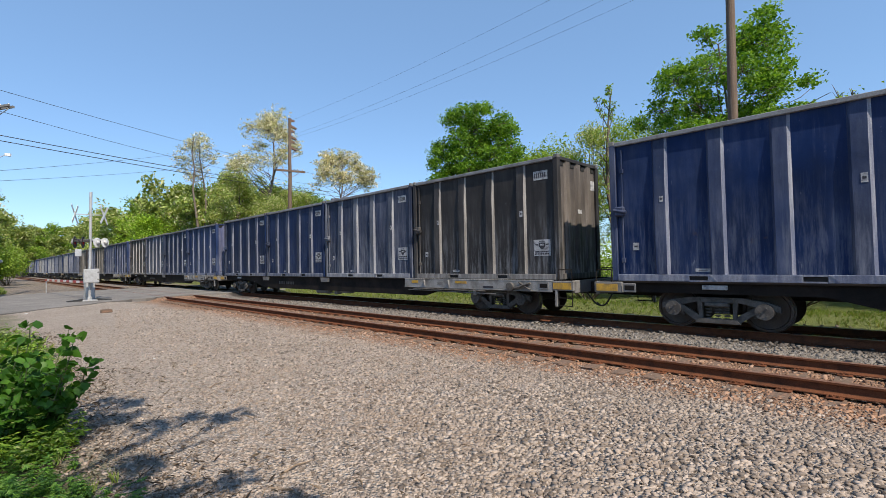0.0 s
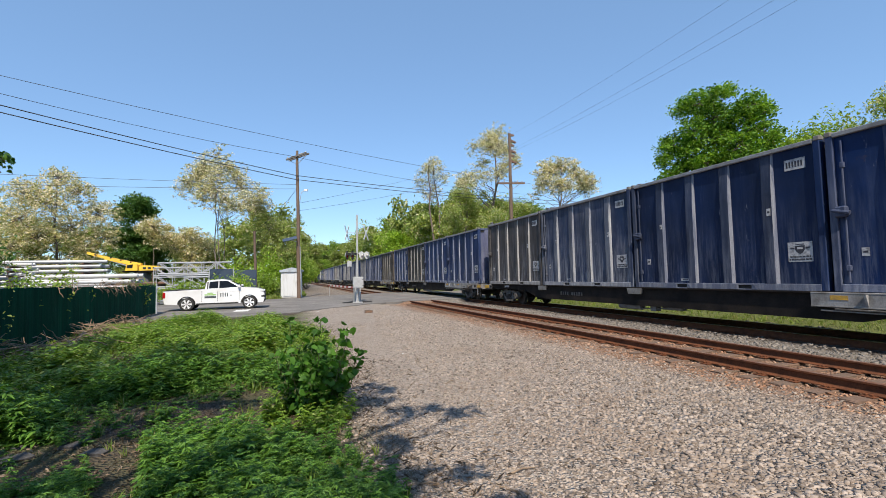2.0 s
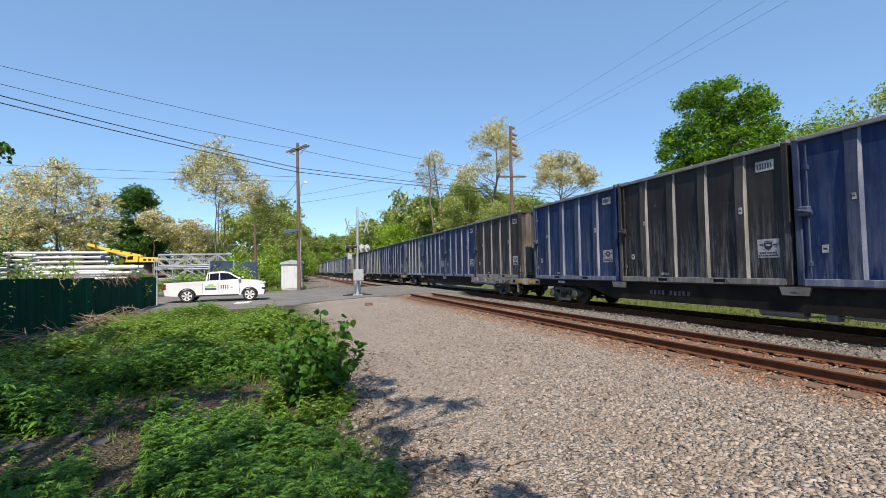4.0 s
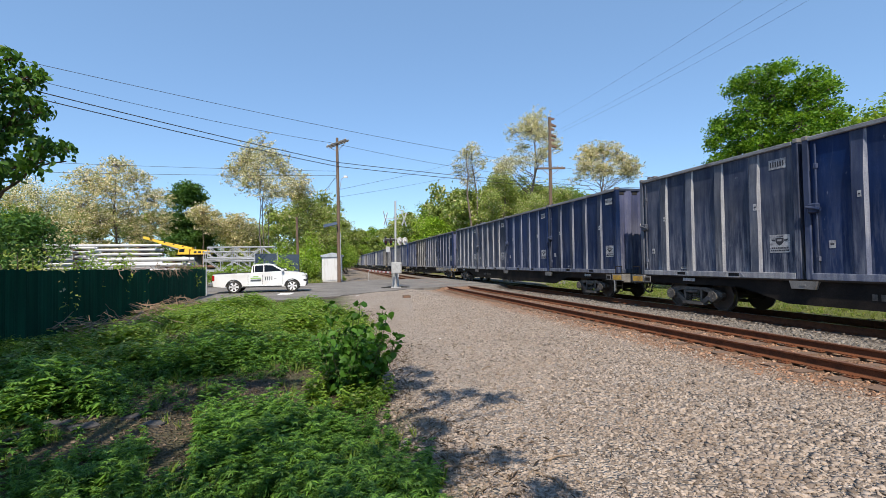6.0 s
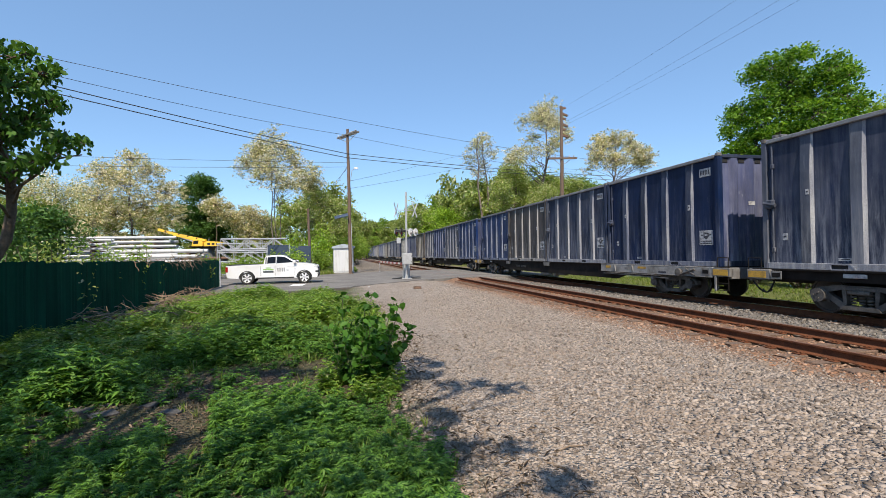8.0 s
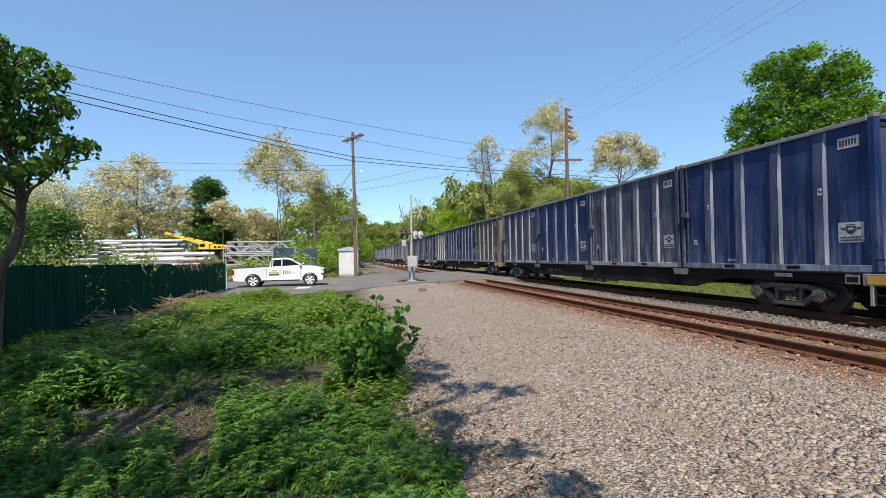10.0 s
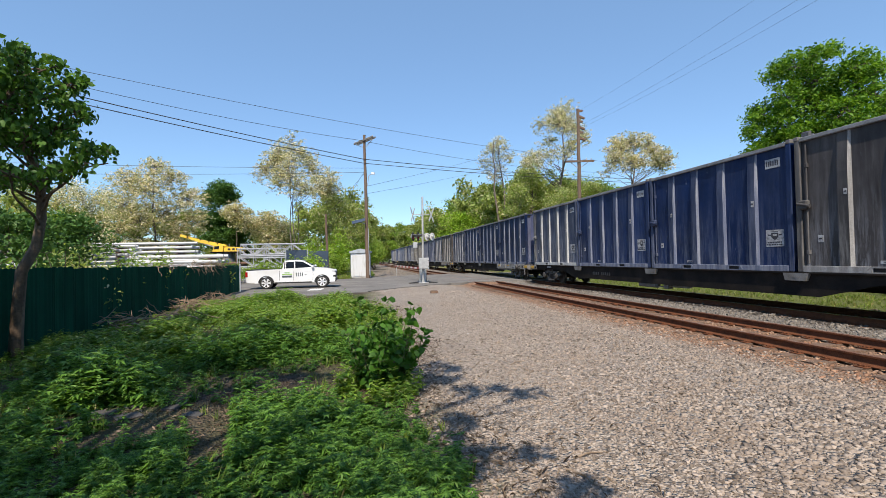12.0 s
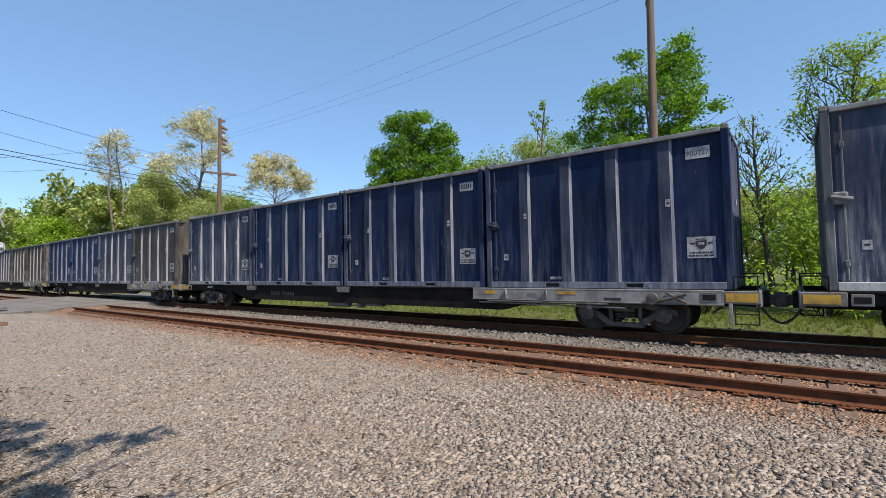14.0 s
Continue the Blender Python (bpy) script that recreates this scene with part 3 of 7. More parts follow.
def track(name, x, head, label):
    tr = tagged(thing(name, label=label, category="railway track"), kind="structure")
    for side in (-0.7525, 0.7525):
        rail("rail", tr, x + side, -60, 420, head)
    rnd = random.Random(int(x * 100))
    far = bmesh.new()
    k = 0
    y = -58.0
    while y < 260:
        if not CROSS_LO - 0.2 < y < CROSS_HI + 0.2:
            if -8 < y < CROSS_LO:
                t = link_mesh("tie", tie_meshes[k % 5], M["tie"], tr, m=pose(x + rnd.uniform(-0.05, 0.05), y, RAIL_TOP - 0.186 + rnd.uniform(-0.008, 0.004), 0, rnd.uniform(-0.4, 0.4), rnd.uniform(-1.2, 1.2)))
                for side in (-0.7525, 0.7525):
                    link_mesh("tie_plate", plate_mesh, M["rust"], tr, m=pose(x + side, y, RAIL_TOP - 0.184))
            else:
                box(far, x - 1.3, x + 1.3, y - 0.115, y + 0.115, RAIL_TOP - 0.35, RAIL_TOP - 0.186)
        k += 1
        y += 0.53 + rnd.uniform(-0.03, 0.03)
    tagged(part("tie_rows", far, M["tie"], tr, "rows of weathered wooden ties"), kind="stuff")
    return tr


track("railway_track", NEAR_TRACK, "railhead", "empty railway track with rusty rails on weathered wooden ties")
track("railway_track", TRAIN_TRACK, "steelhead", "railway track with worn bright rails under the train")

# ---- the train ----
BOX_L, BOX_STEP, CAR_STEP, BOX_H, DECK = 6.06, 6.17, 26.07, 3.50, 1.075


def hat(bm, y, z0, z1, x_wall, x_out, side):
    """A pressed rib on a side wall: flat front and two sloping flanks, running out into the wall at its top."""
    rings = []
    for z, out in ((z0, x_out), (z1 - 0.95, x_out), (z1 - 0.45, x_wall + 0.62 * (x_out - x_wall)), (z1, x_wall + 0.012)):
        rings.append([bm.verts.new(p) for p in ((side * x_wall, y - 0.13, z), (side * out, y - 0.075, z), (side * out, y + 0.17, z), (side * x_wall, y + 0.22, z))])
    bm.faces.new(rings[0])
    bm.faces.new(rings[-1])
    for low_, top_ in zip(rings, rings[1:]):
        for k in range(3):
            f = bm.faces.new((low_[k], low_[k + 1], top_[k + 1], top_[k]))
            # only the flank towards the sun takes the lightened colour
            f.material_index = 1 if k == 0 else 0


def build_container(style):
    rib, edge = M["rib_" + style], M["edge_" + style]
    paint = M[style]
    # the end towards the sun gets the paint with sunlight in its colour
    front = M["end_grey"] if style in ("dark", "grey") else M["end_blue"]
    words = {"navy": "dark navy blue", "blue": "blue", "greyblue": "faded grey-blue", "pale": "chalky pale grey-blue", "dark": "dark brown-black", "grey": "weathered grey-brown"}[style]
    top = thing("waste_container", label=f"tall {words} ribbed steel waste container on a flat car", category="container", group="containers on the train")
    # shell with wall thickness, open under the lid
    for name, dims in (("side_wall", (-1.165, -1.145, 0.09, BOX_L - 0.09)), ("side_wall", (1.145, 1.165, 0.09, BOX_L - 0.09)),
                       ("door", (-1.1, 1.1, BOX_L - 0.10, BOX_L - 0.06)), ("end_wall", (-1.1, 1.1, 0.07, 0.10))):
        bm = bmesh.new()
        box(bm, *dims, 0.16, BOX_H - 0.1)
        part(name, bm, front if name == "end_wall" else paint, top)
    bm = bmesh.new()
    box(bm, -1.14, 1.14, 0.10, BOX_L - 0.10, 0.05, 0.15)
    part("floor_pan", bm, M["car_black"], top)
    # end wall panels facing forward, with two flat ribs, and slots under the rail painted dark for their shade
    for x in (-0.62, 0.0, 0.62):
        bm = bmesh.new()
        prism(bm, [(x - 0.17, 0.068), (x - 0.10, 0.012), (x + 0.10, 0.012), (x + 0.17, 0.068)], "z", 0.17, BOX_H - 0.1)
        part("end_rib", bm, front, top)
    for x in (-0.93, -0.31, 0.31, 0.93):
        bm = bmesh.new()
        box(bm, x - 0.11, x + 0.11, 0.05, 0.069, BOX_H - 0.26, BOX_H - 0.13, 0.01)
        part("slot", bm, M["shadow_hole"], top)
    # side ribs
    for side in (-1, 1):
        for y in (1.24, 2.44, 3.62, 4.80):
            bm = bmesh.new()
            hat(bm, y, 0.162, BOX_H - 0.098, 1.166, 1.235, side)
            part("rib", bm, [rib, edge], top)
    # corner posts
    for sx in (-1, 1):
        for y0, y1 in ((0.0, 0.15), (BOX_L - 0.15, BOX_L)):
            bm = bmesh.new()
            box(bm, min(sx * 1.06, sx * 1.235), max(sx * 1.06, sx * 1.235), y0, y1, 0.0, BOX_H - 0.06, 0.012)
            post = part("corner_post", bm, paint if y0 == 0.0 else rib, top)
            bm = bmesh.new()
            box(bm, min(sx * 1.08, sx * 1.243), max(sx * 1.08, sx * 1.243), y0 - (0.006 if y0 == 0 else -0.03), y1 + (0.006 if y0 > 0 else -0.03), BOX_H - 0.06, BOX_H + 0.045, 0.012)
            part("corner_fitting", bm, M["car_grey"], post)
    # bottom rail with two pockets for forks, each filled by a dark block for its shade
    for sx in (-1, 1):
        xa, xb = sorted((sx * 1.14, sx * 1.238))
        bm = bmesh.new()
        cuts = [0.15, 1.82, 2.20, 3.88, 4.26, BOX_L - 0.15]
        for i in range(0, 6, 2):
            box(bm, xa, xb, cuts[i], cuts[i + 1], 0.0, 0.16, 0.008)
        for i in (1, 3):
            box(bm, xa, xb, cuts[i], cuts[i + 1], 0.125, 0.16)
            box(bm, xa, xb, cuts[i], cuts[i + 1], 0.0, 0.03)
            for e, w in ((cuts[i] - 0.03, -0.13), (cuts[i + 1] + 0.03, 0.13)):
                prism(bm, [(e + w, 0.01), (e + w * 1.25, 0.01), (e + w * 0.3, 0.15), (e, 0.15)], "x", *sorted((sx * 1.236, sx * 1.246)))
        rail_ = part("bottom_rail", bm, edge, top)
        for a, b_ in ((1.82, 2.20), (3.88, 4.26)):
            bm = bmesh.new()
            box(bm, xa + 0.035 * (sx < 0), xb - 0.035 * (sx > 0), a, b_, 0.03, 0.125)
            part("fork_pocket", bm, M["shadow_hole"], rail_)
        bm = bmesh.new()
        box(bm, *sorted((sx * 1.15, sx * 1.245)), 0.15, BOX_L - 0.15, BOX_H - 0.10, BOX_H, 0.012)
        part("top_rail", bm, M["rail_top"], top)
    for y0, y1 in ((0.0, 0.08), (BOX_L - 0.08, BOX_L)):
        for z0, z1 in ((BOX_H - 0.11, BOX_H - 0.002), (0.0, 0.17)):
            bm = bmesh.new()
            box(bm, -1.06, 1.06, y0 + 0.002, y1 - 0.002, z0, z1, 0.012)
            part("end_rail", bm, rib, top)
    bm = bmesh.new()
    box(bm, -1.15, 1.15, 0.08, BOX_L - 0.08, BOX_H - 0.05, BOX_H - 0.015)
    for y in (1.2, 2.4, 3.6, 4.8):
        box(bm, -1.13, 1.13, y - 0.05, y + 0.05, BOX_H - 0.015, BOX_H + 0.02, 0.01)
    lump = random.Random(style)
    x = -1.1
    while x < 1.05:
        w = lump.uniform(0.06, 0.22)
        box(bm, x, min(1.12, x + w), BOX_L - lump.uniform(0.18, 0.40), BOX_L - 0.09, BOX_H - 0.02, BOX_H + lump.uniform(0.02, 0.20) * lump.choice((0.3, 1.0)), 0.02)
        x += w + lump.choice((0.0, 0.0, 0.10, 0.25))
    part("lid", bm, M["lid"], top, "dusty grey lid")
    # locking gear beside the rear post
    for sx in (-1, 1):
        bm = bmesh.new()
        rod(bm, (sx * 1.21, BOX_L - 0.30, 0.2), (sx * 1.21, BOX_L - 0.30, BOX_H - 0.2), 0.022, sides=6)
        box(bm, *sorted((sx * 1.17, sx * 1.30)), BOX_L - 0.36, BOX_L - 0.12, 1.62, 1.86, 0.03)
        rod(bm, (sx * 1.27, BOX_L - 0.42, 1.70), (sx * 1.31, BOX_L - 0.10, 1.78), 0.05, 0.035, sides=8)
        for z in (0.45, 2.7):
            box(bm, *sorted((sx * 1.165, sx * 1.24)), BOX_L - 0.34, BOX_L - 0.26, z, z + 0.12, 0.01)
        part("locking_bar", bm, rib, top, "steel locking bar with a hook latch")
    return top


def dress_container(top, number, rnd):
    """Plates: on each a number that can be read or plain bars."""
    at = lambda y, z: pose(-1.169, y, z, 90, 0, -90)
    bm = bmesh.new()
    box(bm, -0.24, 0.24, -0.13, 0.13, -0.003, 0.004, 0.001)
    plate = part("number_plate", bm, M["plate"], top, "white number plate", at(0.60, 3.02))
    if number:
        lettering("number", number, 0.15, M["ink"], plate, pose(0, -0.01, 0.006))
    else:
        for i in range(6):
            bm = bmesh.new()
            box(bm, -0.2 + i * 0.068, -0.2 + i * 0.068 + 0.04, -0.07, 0.07, 0.004, 0.008)
            part("bar", bm, M["ink"], plate)
    bm = bmesh.new()
    box(bm, -0.28, 0.28, -0.235, 0.235, -0.003, 0.004, 0.001)
    sign = part("emblem_plate", bm, M["plate"], top, "white plate with a dark shield emblem", at(0.60, 0.92))
    bm = bmesh.new()
    prism(bm, [(-0.11, 0.15), (0.11, 0.15), (0.11, 0.05), (0.06, -0.02), (0.0, -0.05), (-0.06, -0.02), (-0.11, 0.05)], "z", 0.004, 0.007)
    for q in (-1, 1):
        prism(bm, [(q * 0.125, 0.105), (q * 0.23, 0.115), (q * 0.21, 0.075), (q * 0.125, 0.065)], "z", 0.004, 0.007)
    box(bm, -0.10, 0.10, 0.17, 0.19, 0.004, 0.007)
    part("emblem", bm, M["ink"], sign)
    bm = bmesh.new()
    box(bm, -0.06, 0.06, 0.06, 0.11, 0.007, 0.009)
    part("emblem_field", bm, M["plate"], sign)
    for z, w in ((-0.115, 0.23), (-0.18, 0.25)):
        bm = bmesh.new()
        u = -w
        while u < w - 0.02:
            k = rnd.uniform(0.02, 0.07)
            box(bm, u, min(w, u + k), z - 0.02, z + 0.02, 0.004, 0.007)
            u += k + 0.015
        part("bar", bm, M["ink"], sign)
    for y, z, w, h, proud in ((1.24, 1.95, 0.05, 0.09, -1.239), (4.80, 1.95, 0.04, 0.07, -1.239), (5.45, 0.85, 0.07, 0.09, -1.169), (3.98, 0.26, 0.16, 0.035, -1.169)):
        bm = bmesh.new()
        box(bm, -w, w, -h, h, -0.003, 0.004, 0.001)
        tag = part("tag", bm, M["plate"], top, "", pose(proud, y + rnd.uniform(-0.02, 0.02), z, 90, 0, -90))
        bm = bmesh.new()
        box(bm, -w * 0.6, w * 0.6, -h * 0.25, h * 0.25, 0.004, 0.006)
        part("bar", bm, M["ink"], tag)
    bm = bmesh.new()
    box(bm, -0.17, 0.17, -0.15, 0.15, -0.003, 0.004, 0.001)
    part("end_plate", bm, M["plate"], top, "white plate", pose(0.93, 0.062, 2.85, 90, 0, 0))
    bm = bmesh.new()
    box(bm, -0.12, 0.12, -0.06, 0.06, -0.003, 0.004, 0.001)
    part("end_tag", bm, M["plate"], top, "", pose(0.0, 0.007, 1.98, 90, 0, 0))


def bogie_parts(car, y):
    bog = link_mesh("bogie", bolster_mesh, M["cast"], car, m=pose(0, y, 0))
    for sx in (-1, 1):
        link_mesh("side_frame", frame_mesh, M["cast"], bog, "cast steel side frame", pose(sx * 1.0, 0, 0))
        for dx in (-0.135, 0.0, 0.135):
            link_mesh("spring", spring_mesh, M["cast"], bog, m=pose(sx * 1.0, dx * 1.35, 0))
        for dy in (-0.89, 0.89):
            link_mesh("axle_box", axlebox_mesh, M["cast"], bog, m=pose(sx * 1.04, dy, WHEEL_R))
    wheels = []
    for dy in (-0.89, 0.89):
        wheels.append(link_mesh("wheelset", wheel_mesh, [M["wheel"], M["tread"]], bog, "steel wheels on an axle", pose(0, dy, WHEEL_R)))
    return bog


WHEEL_R = 0.457


def free_mesh(name, bm, soft=False):
    me = bpy.data.meshes.new(name)
    bmesh.ops.recalc_face_normals(bm, faces=bm.faces)
    bm.to_mesh(me)
    bm.free()
    return smooth(me) if soft else me


bm = bmesh.new()
prism(bm, [(-0.9, 0.34), (-0.25, 0.28), (0.25, 0.28), (0.9, 0.34), (0.9, 0.56), (0.3, 0.62), (-0.3, 0.62), (-0.9, 0.56)], "y", -0.2, 0.2)
bolster_mesh = free_mesh("bogie", bm)
bm = bmesh.new()
prism(bm, [(-1.16, 0.44), (-1.16, 0.56), (-0.95, 0.645), (-0.50, 0.72), (0.50, 0.72), (0.95, 0.645), (1.16, 0.56), (1.16, 0.44), (0.98, 0.50), (0.80, 0.52), (0.42, 0.615), (-0.42, 0.615), (-0.80, 0.52), (-0.98, 0.50)], "x", -0.07, 0.07)
for sy in (-1, 1):
    prism(bm, [(sy * 0.92, 0.53), (sy * 0.74, 0.55), (sy * 0.31, 0.27), (sy * 0.42, 0.17)], "x", -0.065, 0.065)
    prism(bm, [(sy * 0.30, 0.25), (sy * 0.37, 0.29), (sy * 0.40, 0.63), (sy * 0.30, 0.63)], "x", -0.06, 0.06)
    prism(bm, [(sy * 0.68, 0.30), (sy * 0.74, 0.30), (sy * 0.80, 0.53), (sy * 0.72, 0.53)], "x", -0.05, 0.05)
    box(bm, -0.09, 0.09, *sorted((sy * 0.76, sy * 1.02)), 0.44, 0.60, 0.02)
prism(bm, [(-0.44, 0.15), (0.44, 0.15), (0.38, 0.245), (-0.38, 0.245)], "x", -0.095, 0.095)
box(bm, -0.085, 0.085, -0.34, 0.34, 0.60, 0.70, 0.02)
box(bm, 0.02, 0.13, -0.24, 0.24, 0.52, 0.61, 0.02)
box(bm, -0.13, -0.02, -0.24, 0.24, 0.52, 0.61, 0.02)
frame_mesh = free_mesh("side_frame", bm)
frame_mesh.materials.append(M["cast"])
bm = bmesh.new()
turns = 5
for k in range(turns):
    z = 0.245 + k * 0.07
    lathe_pts = [(z - 0.022, 0.035), (z, 0.075), (z + 0.022, 0.035)]
    lathe(bm, lathe_pts, "z", 9)
spring_mesh = free_mesh("spring", bm, True)
bm = bmesh.new()
lathe(bm, [(-0.14, 0.10), (-0.14, 0.17), (0.08, 0.17), (0.10, 0.15), (0.14, 0.125), (0.15, 0.06), (0.155, 0.02)], "x", 14)
for k in range(3):
    for q in (-1, 1):
        rod(bm, (q * 0.145, 0.085 * math.cos(k * 2.09), 0.085 * math.sin(k * 2.09)), (q * 0.175, 0.085 * math.cos(k * 2.09), 0.085 * math.sin(k * 2.09)), 0.02, sides=6)
axlebox_mesh = free_mesh("axle_box", bm)
bm = bmesh.new()
for s in (-1, 1):
    prof = [(s * 0.68, WHEEL_R + 0.03), (s * 0.71, WHEEL_R + 0.03), (s * 0.715, WHEEL_R), (s * 0.81, WHEEL_R - 0.006), (s * 0.815, WHEEL_R - 0.05),
            (s * 0.79, WHEEL_R - 0.07), (s * 0.77, 0.16), (s * 0.82, 0.13), (s * 0.82, 0.09)]
    lathe(bm, [(s * 0.67, 0.09), (s * 0.67, 0.14), (s * 0.72, 0.17), (s * 0.70, WHEEL_R - 0.06)] + prof, "x", 28)
for f in bm.faces:
    c = f.calc_center_median()
    if WHEEL_R - 0.03 < math.hypot(c.y, c.z) < WHEEL_R + 0.02 and 0.715 < abs(c.x) < 0.812:
        f.material_index = 1
rod(bm, (-1.0, 0, 0), (1.0, 0, 0), 0.085, sides=12)
wheel_mesh = free_mesh("wheelset", bm)


def build_flatcar(walkway):
    car = thing("flat_car", label="long sooty black container flat car" + (" with a dirty white side beam" if walkway else " with exposed bogies"),
                category="railway car", group="cars of the train")
    L = 4 * BOX_STEP - 0.11
    for sx in (-1, 1):
        bm = bmesh.new()
        prism(bm, [(-0.35, 1.03), (-0.35, 0.80), (4.2, 0.80), (5.6, 0.44), (L - 5.6, 0.44), (L - 4.2, 0.80), (L + 0.35, 0.80), (L + 0.35, 1.03)], "x",
              *sorted((sx * 1.10, sx * 1.17)))
        part("side_sill", bm, M["car_black"], car)
        bm = bmesh.new()
        box(bm, *sorted((sx * 1.08, sx * 1.25)), -0.35, L + 0.35, 1.03, 1.068, 0.006)
        part("deck_edge", bm, M["car_black"], car)
        for k in (1, 2, 3):
            y = k * BOX_STEP - 0.055
            bm = bmesh.new()
            prism(bm, [(y - 0.36, 1.04), (y + 0.36, 1.04), (y + 0.30, 0.84), (y - 0.28, 0.84)], "x", *sorted((sx * 1.171, sx * 1.27)))
            box(bm, *sorted((sx * 1.27, sx * 1.28)), y - 0.06, y + 0.06, 0.92, 0.96)
            part("pedestal", bm, M["car_grey"], car, "dusty grey container pedestal")
        for y in (2.3, L - 2.3):
            bm = bmesh.new()
            box(bm, *sorted((sx * 1.18, sx * 1.22)), y - 0.25, y + 0.25, 0.90, 1.0, 0.008)
            part("stencil_plate", bm, M["plate"], car)
    bm = bmesh.new()
    box(bm, -0.34, 0.34, -0.55, L + 0.55, 0.66, 1.0)
    part("centre_sill", bm, M["car_black"], car)
    bm = bmesh.new()
    for k in range(17):
        y = 0.2 + k * (L - 0.4) / 16
        box(bm, -1.1, 1.1, y - 0.06, y + 0.06, 0.86, 1.066)
    tagged(part("cross_bearers", bm, M["car_black"], car), kind="stuff")
    # reporting marks, as bars
    for i in range(9):
        bm = bmesh.new()
        y = L - 7.6 - i * 0.17 - (0.15 if i > 3 else 0)
        box(bm, -1.178, -1.172, y - 0.05, y + 0.05, 0.66, 0.80)
        part("bar", bm, M["cast"], car)
    # brake gear under the middle
    bm = bmesh.new()
    rod(bm, (-1.05, 10.6, 0.52), (-1.05, 13.6, 0.52), 0.045, sides=8)
    box(bm, -1.12, -0.9, 10.4, 11.2, 0.36, 0.50, 0.02)
    rod(bm, (-1.0, 12.2, 0.40), (-1.0, 13.3, 0.40), 0.12, sides=12)
    box(bm, -1.1, -0.85, 11.5, 11.75, 0.28, 0.55, 0.02)
    rod(bm, (-1.02, 11.0, 0.40), (-1.02, 12.2, 0.33), 0.02, sides=6)
    part("brake_gear", bm, M["car_grey"], car, "grey brake cylinder and rods")
    # end beams with yellow corner panels, ladders and hand rails
    for y, d in ((-0.35, -1), (L + 0.35, 1)):
        bm = bmesh.new()
        box(bm, -1.25, 1.25, *sorted((y, y + d * 0.10)), 0.72, 1.06, 0.01)
        part("end_beam", bm, M["car_grey"], car)
        for sx in (-1, 1):
            bm = bmesh.new()
            box(bm, *sorted((sx * 1.18, sx * 1.34)), *sorted((y + d * 0.10, y - d * 0.62)), 0.78, 1.05, 0.015)
            st = part("corner_step", bm, M["car_grey"], car)
            bm = bmesh.new()
            box(bm, *sorted((sx * 1.341, sx * 1.35)), *sorted((y + d * 0.04, y - d * 0.52)), 0.82, 1.0, 0.004)
            part("yellow_panel", bm, M["yellow"], st, "faded yellow panel")
            bm = bmesh.new()
            box(bm, *sorted((sx * 1.335, sx * 1.352)), *sorted((y - d * 0.66, y - d * 0.98)), 0.80, 1.02, 0.03)
            placard = part("placard", bm, M["car_grey"], st, "pale framed placard")
            bm = bmesh.new()
            box(bm, *sorted((sx * 1.352, sx * 1.357)), *sorted((y - d * 0.70, y - d * 0.94)), 0.85, 0.97, 0.01)
            part("placard_field", bm, M["car_black"], placard)
            if d * sx > 0:
                bm = bmesh.new()
                box(bm, *sorted((sx * 1.25, sx * 1.345)), *sorted((y - d * 0.40, y - d * 0.47)), 0.34, 0.80, 0.006)
                part("step_plate", bm, M["car_white"], st)
            rails = [(q, za, q, zb, "hand_rail") for q in (0.05, -0.36) for za, zb in ((1.05, 1.36),)]
            rails += [(0.05, 1.36, -0.36, 1.36, "hand_rail")]
            if d * sx > 0:
                rails += [(q, 0.80, q, 0.36, "ladder_side") for q in (0.05, -0.36)] + [(0.05, z, -0.36, z, "rung") for z in (0.37, 0.58)]
            for qa, za, qb, zb, what in rails:
                bm = bmesh.new()
                rod(bm, (sx * 1.32, y + d * qa, za), (sx * 1.32, y + d * qb, zb), 0.014, sides=6)
                part(what, bm, M["car_black"], st)
        bm = bmesh.new()
        box(bm, -0.13, 0.13, *sorted((y, y + d * 0.34)), 0.70, 0.92, 0.03)
        prism(bm, [(-0.16, y + d * 0.34), (0.16, y + d * 0.34), (0.20, y + d * 0.5), (0.04, y + d * 0.53), (-0.02, y + d * 0.42), (-0.18, y + d * 0.5)], "z", 0.66, 0.97)
        part("coupler", bm, M["cast"], car, "rusty knuckle coupler")
        ring = np.linspace(0, 1, 10)
        hose = np.stack([-0.45 + 0.15 * ring, y + d * 0.55 * ring, 0.75 - 0.42 * np.sin(ring * 2.2), np.full(10, 0.024)], 1)
        hv, hf = tubes([hose], 6)
        link_mesh("air_hose", smooth(fast_mesh("air_hose", hv, hf)), M["rubber"], car, "black rubber air hose")
    if walkway:
        bm = bmesh.new()
        box(bm, -1.34, -1.30, 0.2, 6.5, 0.74, 1.03, 0.008)
        box(bm, -1.345, -1.2, 0.2, 6.5, 1.03, 1.062, 0.006)
        beam = part("side_beam", bm, M["car_white"], car, "dirty white side beam")
        for y in (4.2, 5.4):
            bm = bmesh.new()
            prism(bm, [(-1.341, 0.74), (-1.341, 1.03), (-1.43, 1.03)], "y", y - 0.02, y + 0.02)
            part("gusset", bm, M["car_white"], beam)
        for y0, y1, z0, z1, what, mat in ((4.5, 4.75, 0.86, 0.95, "stencil", "car_grey"), (3.4, 3.9, 0.92, 1.0, "faded_patch", "yellow"), (5.75, 6.1, 0.90, 1.0, "faded_patch", "yellow"), (2.3, 2.7, 0.80, 0.86, "stencil", "ink")):
            bm = bmesh.new()
            box(bm, -1.347, -1.341, y0, y1, z0, z1)
            part(what, bm, M[mat], beam)
        bm = bmesh.new()
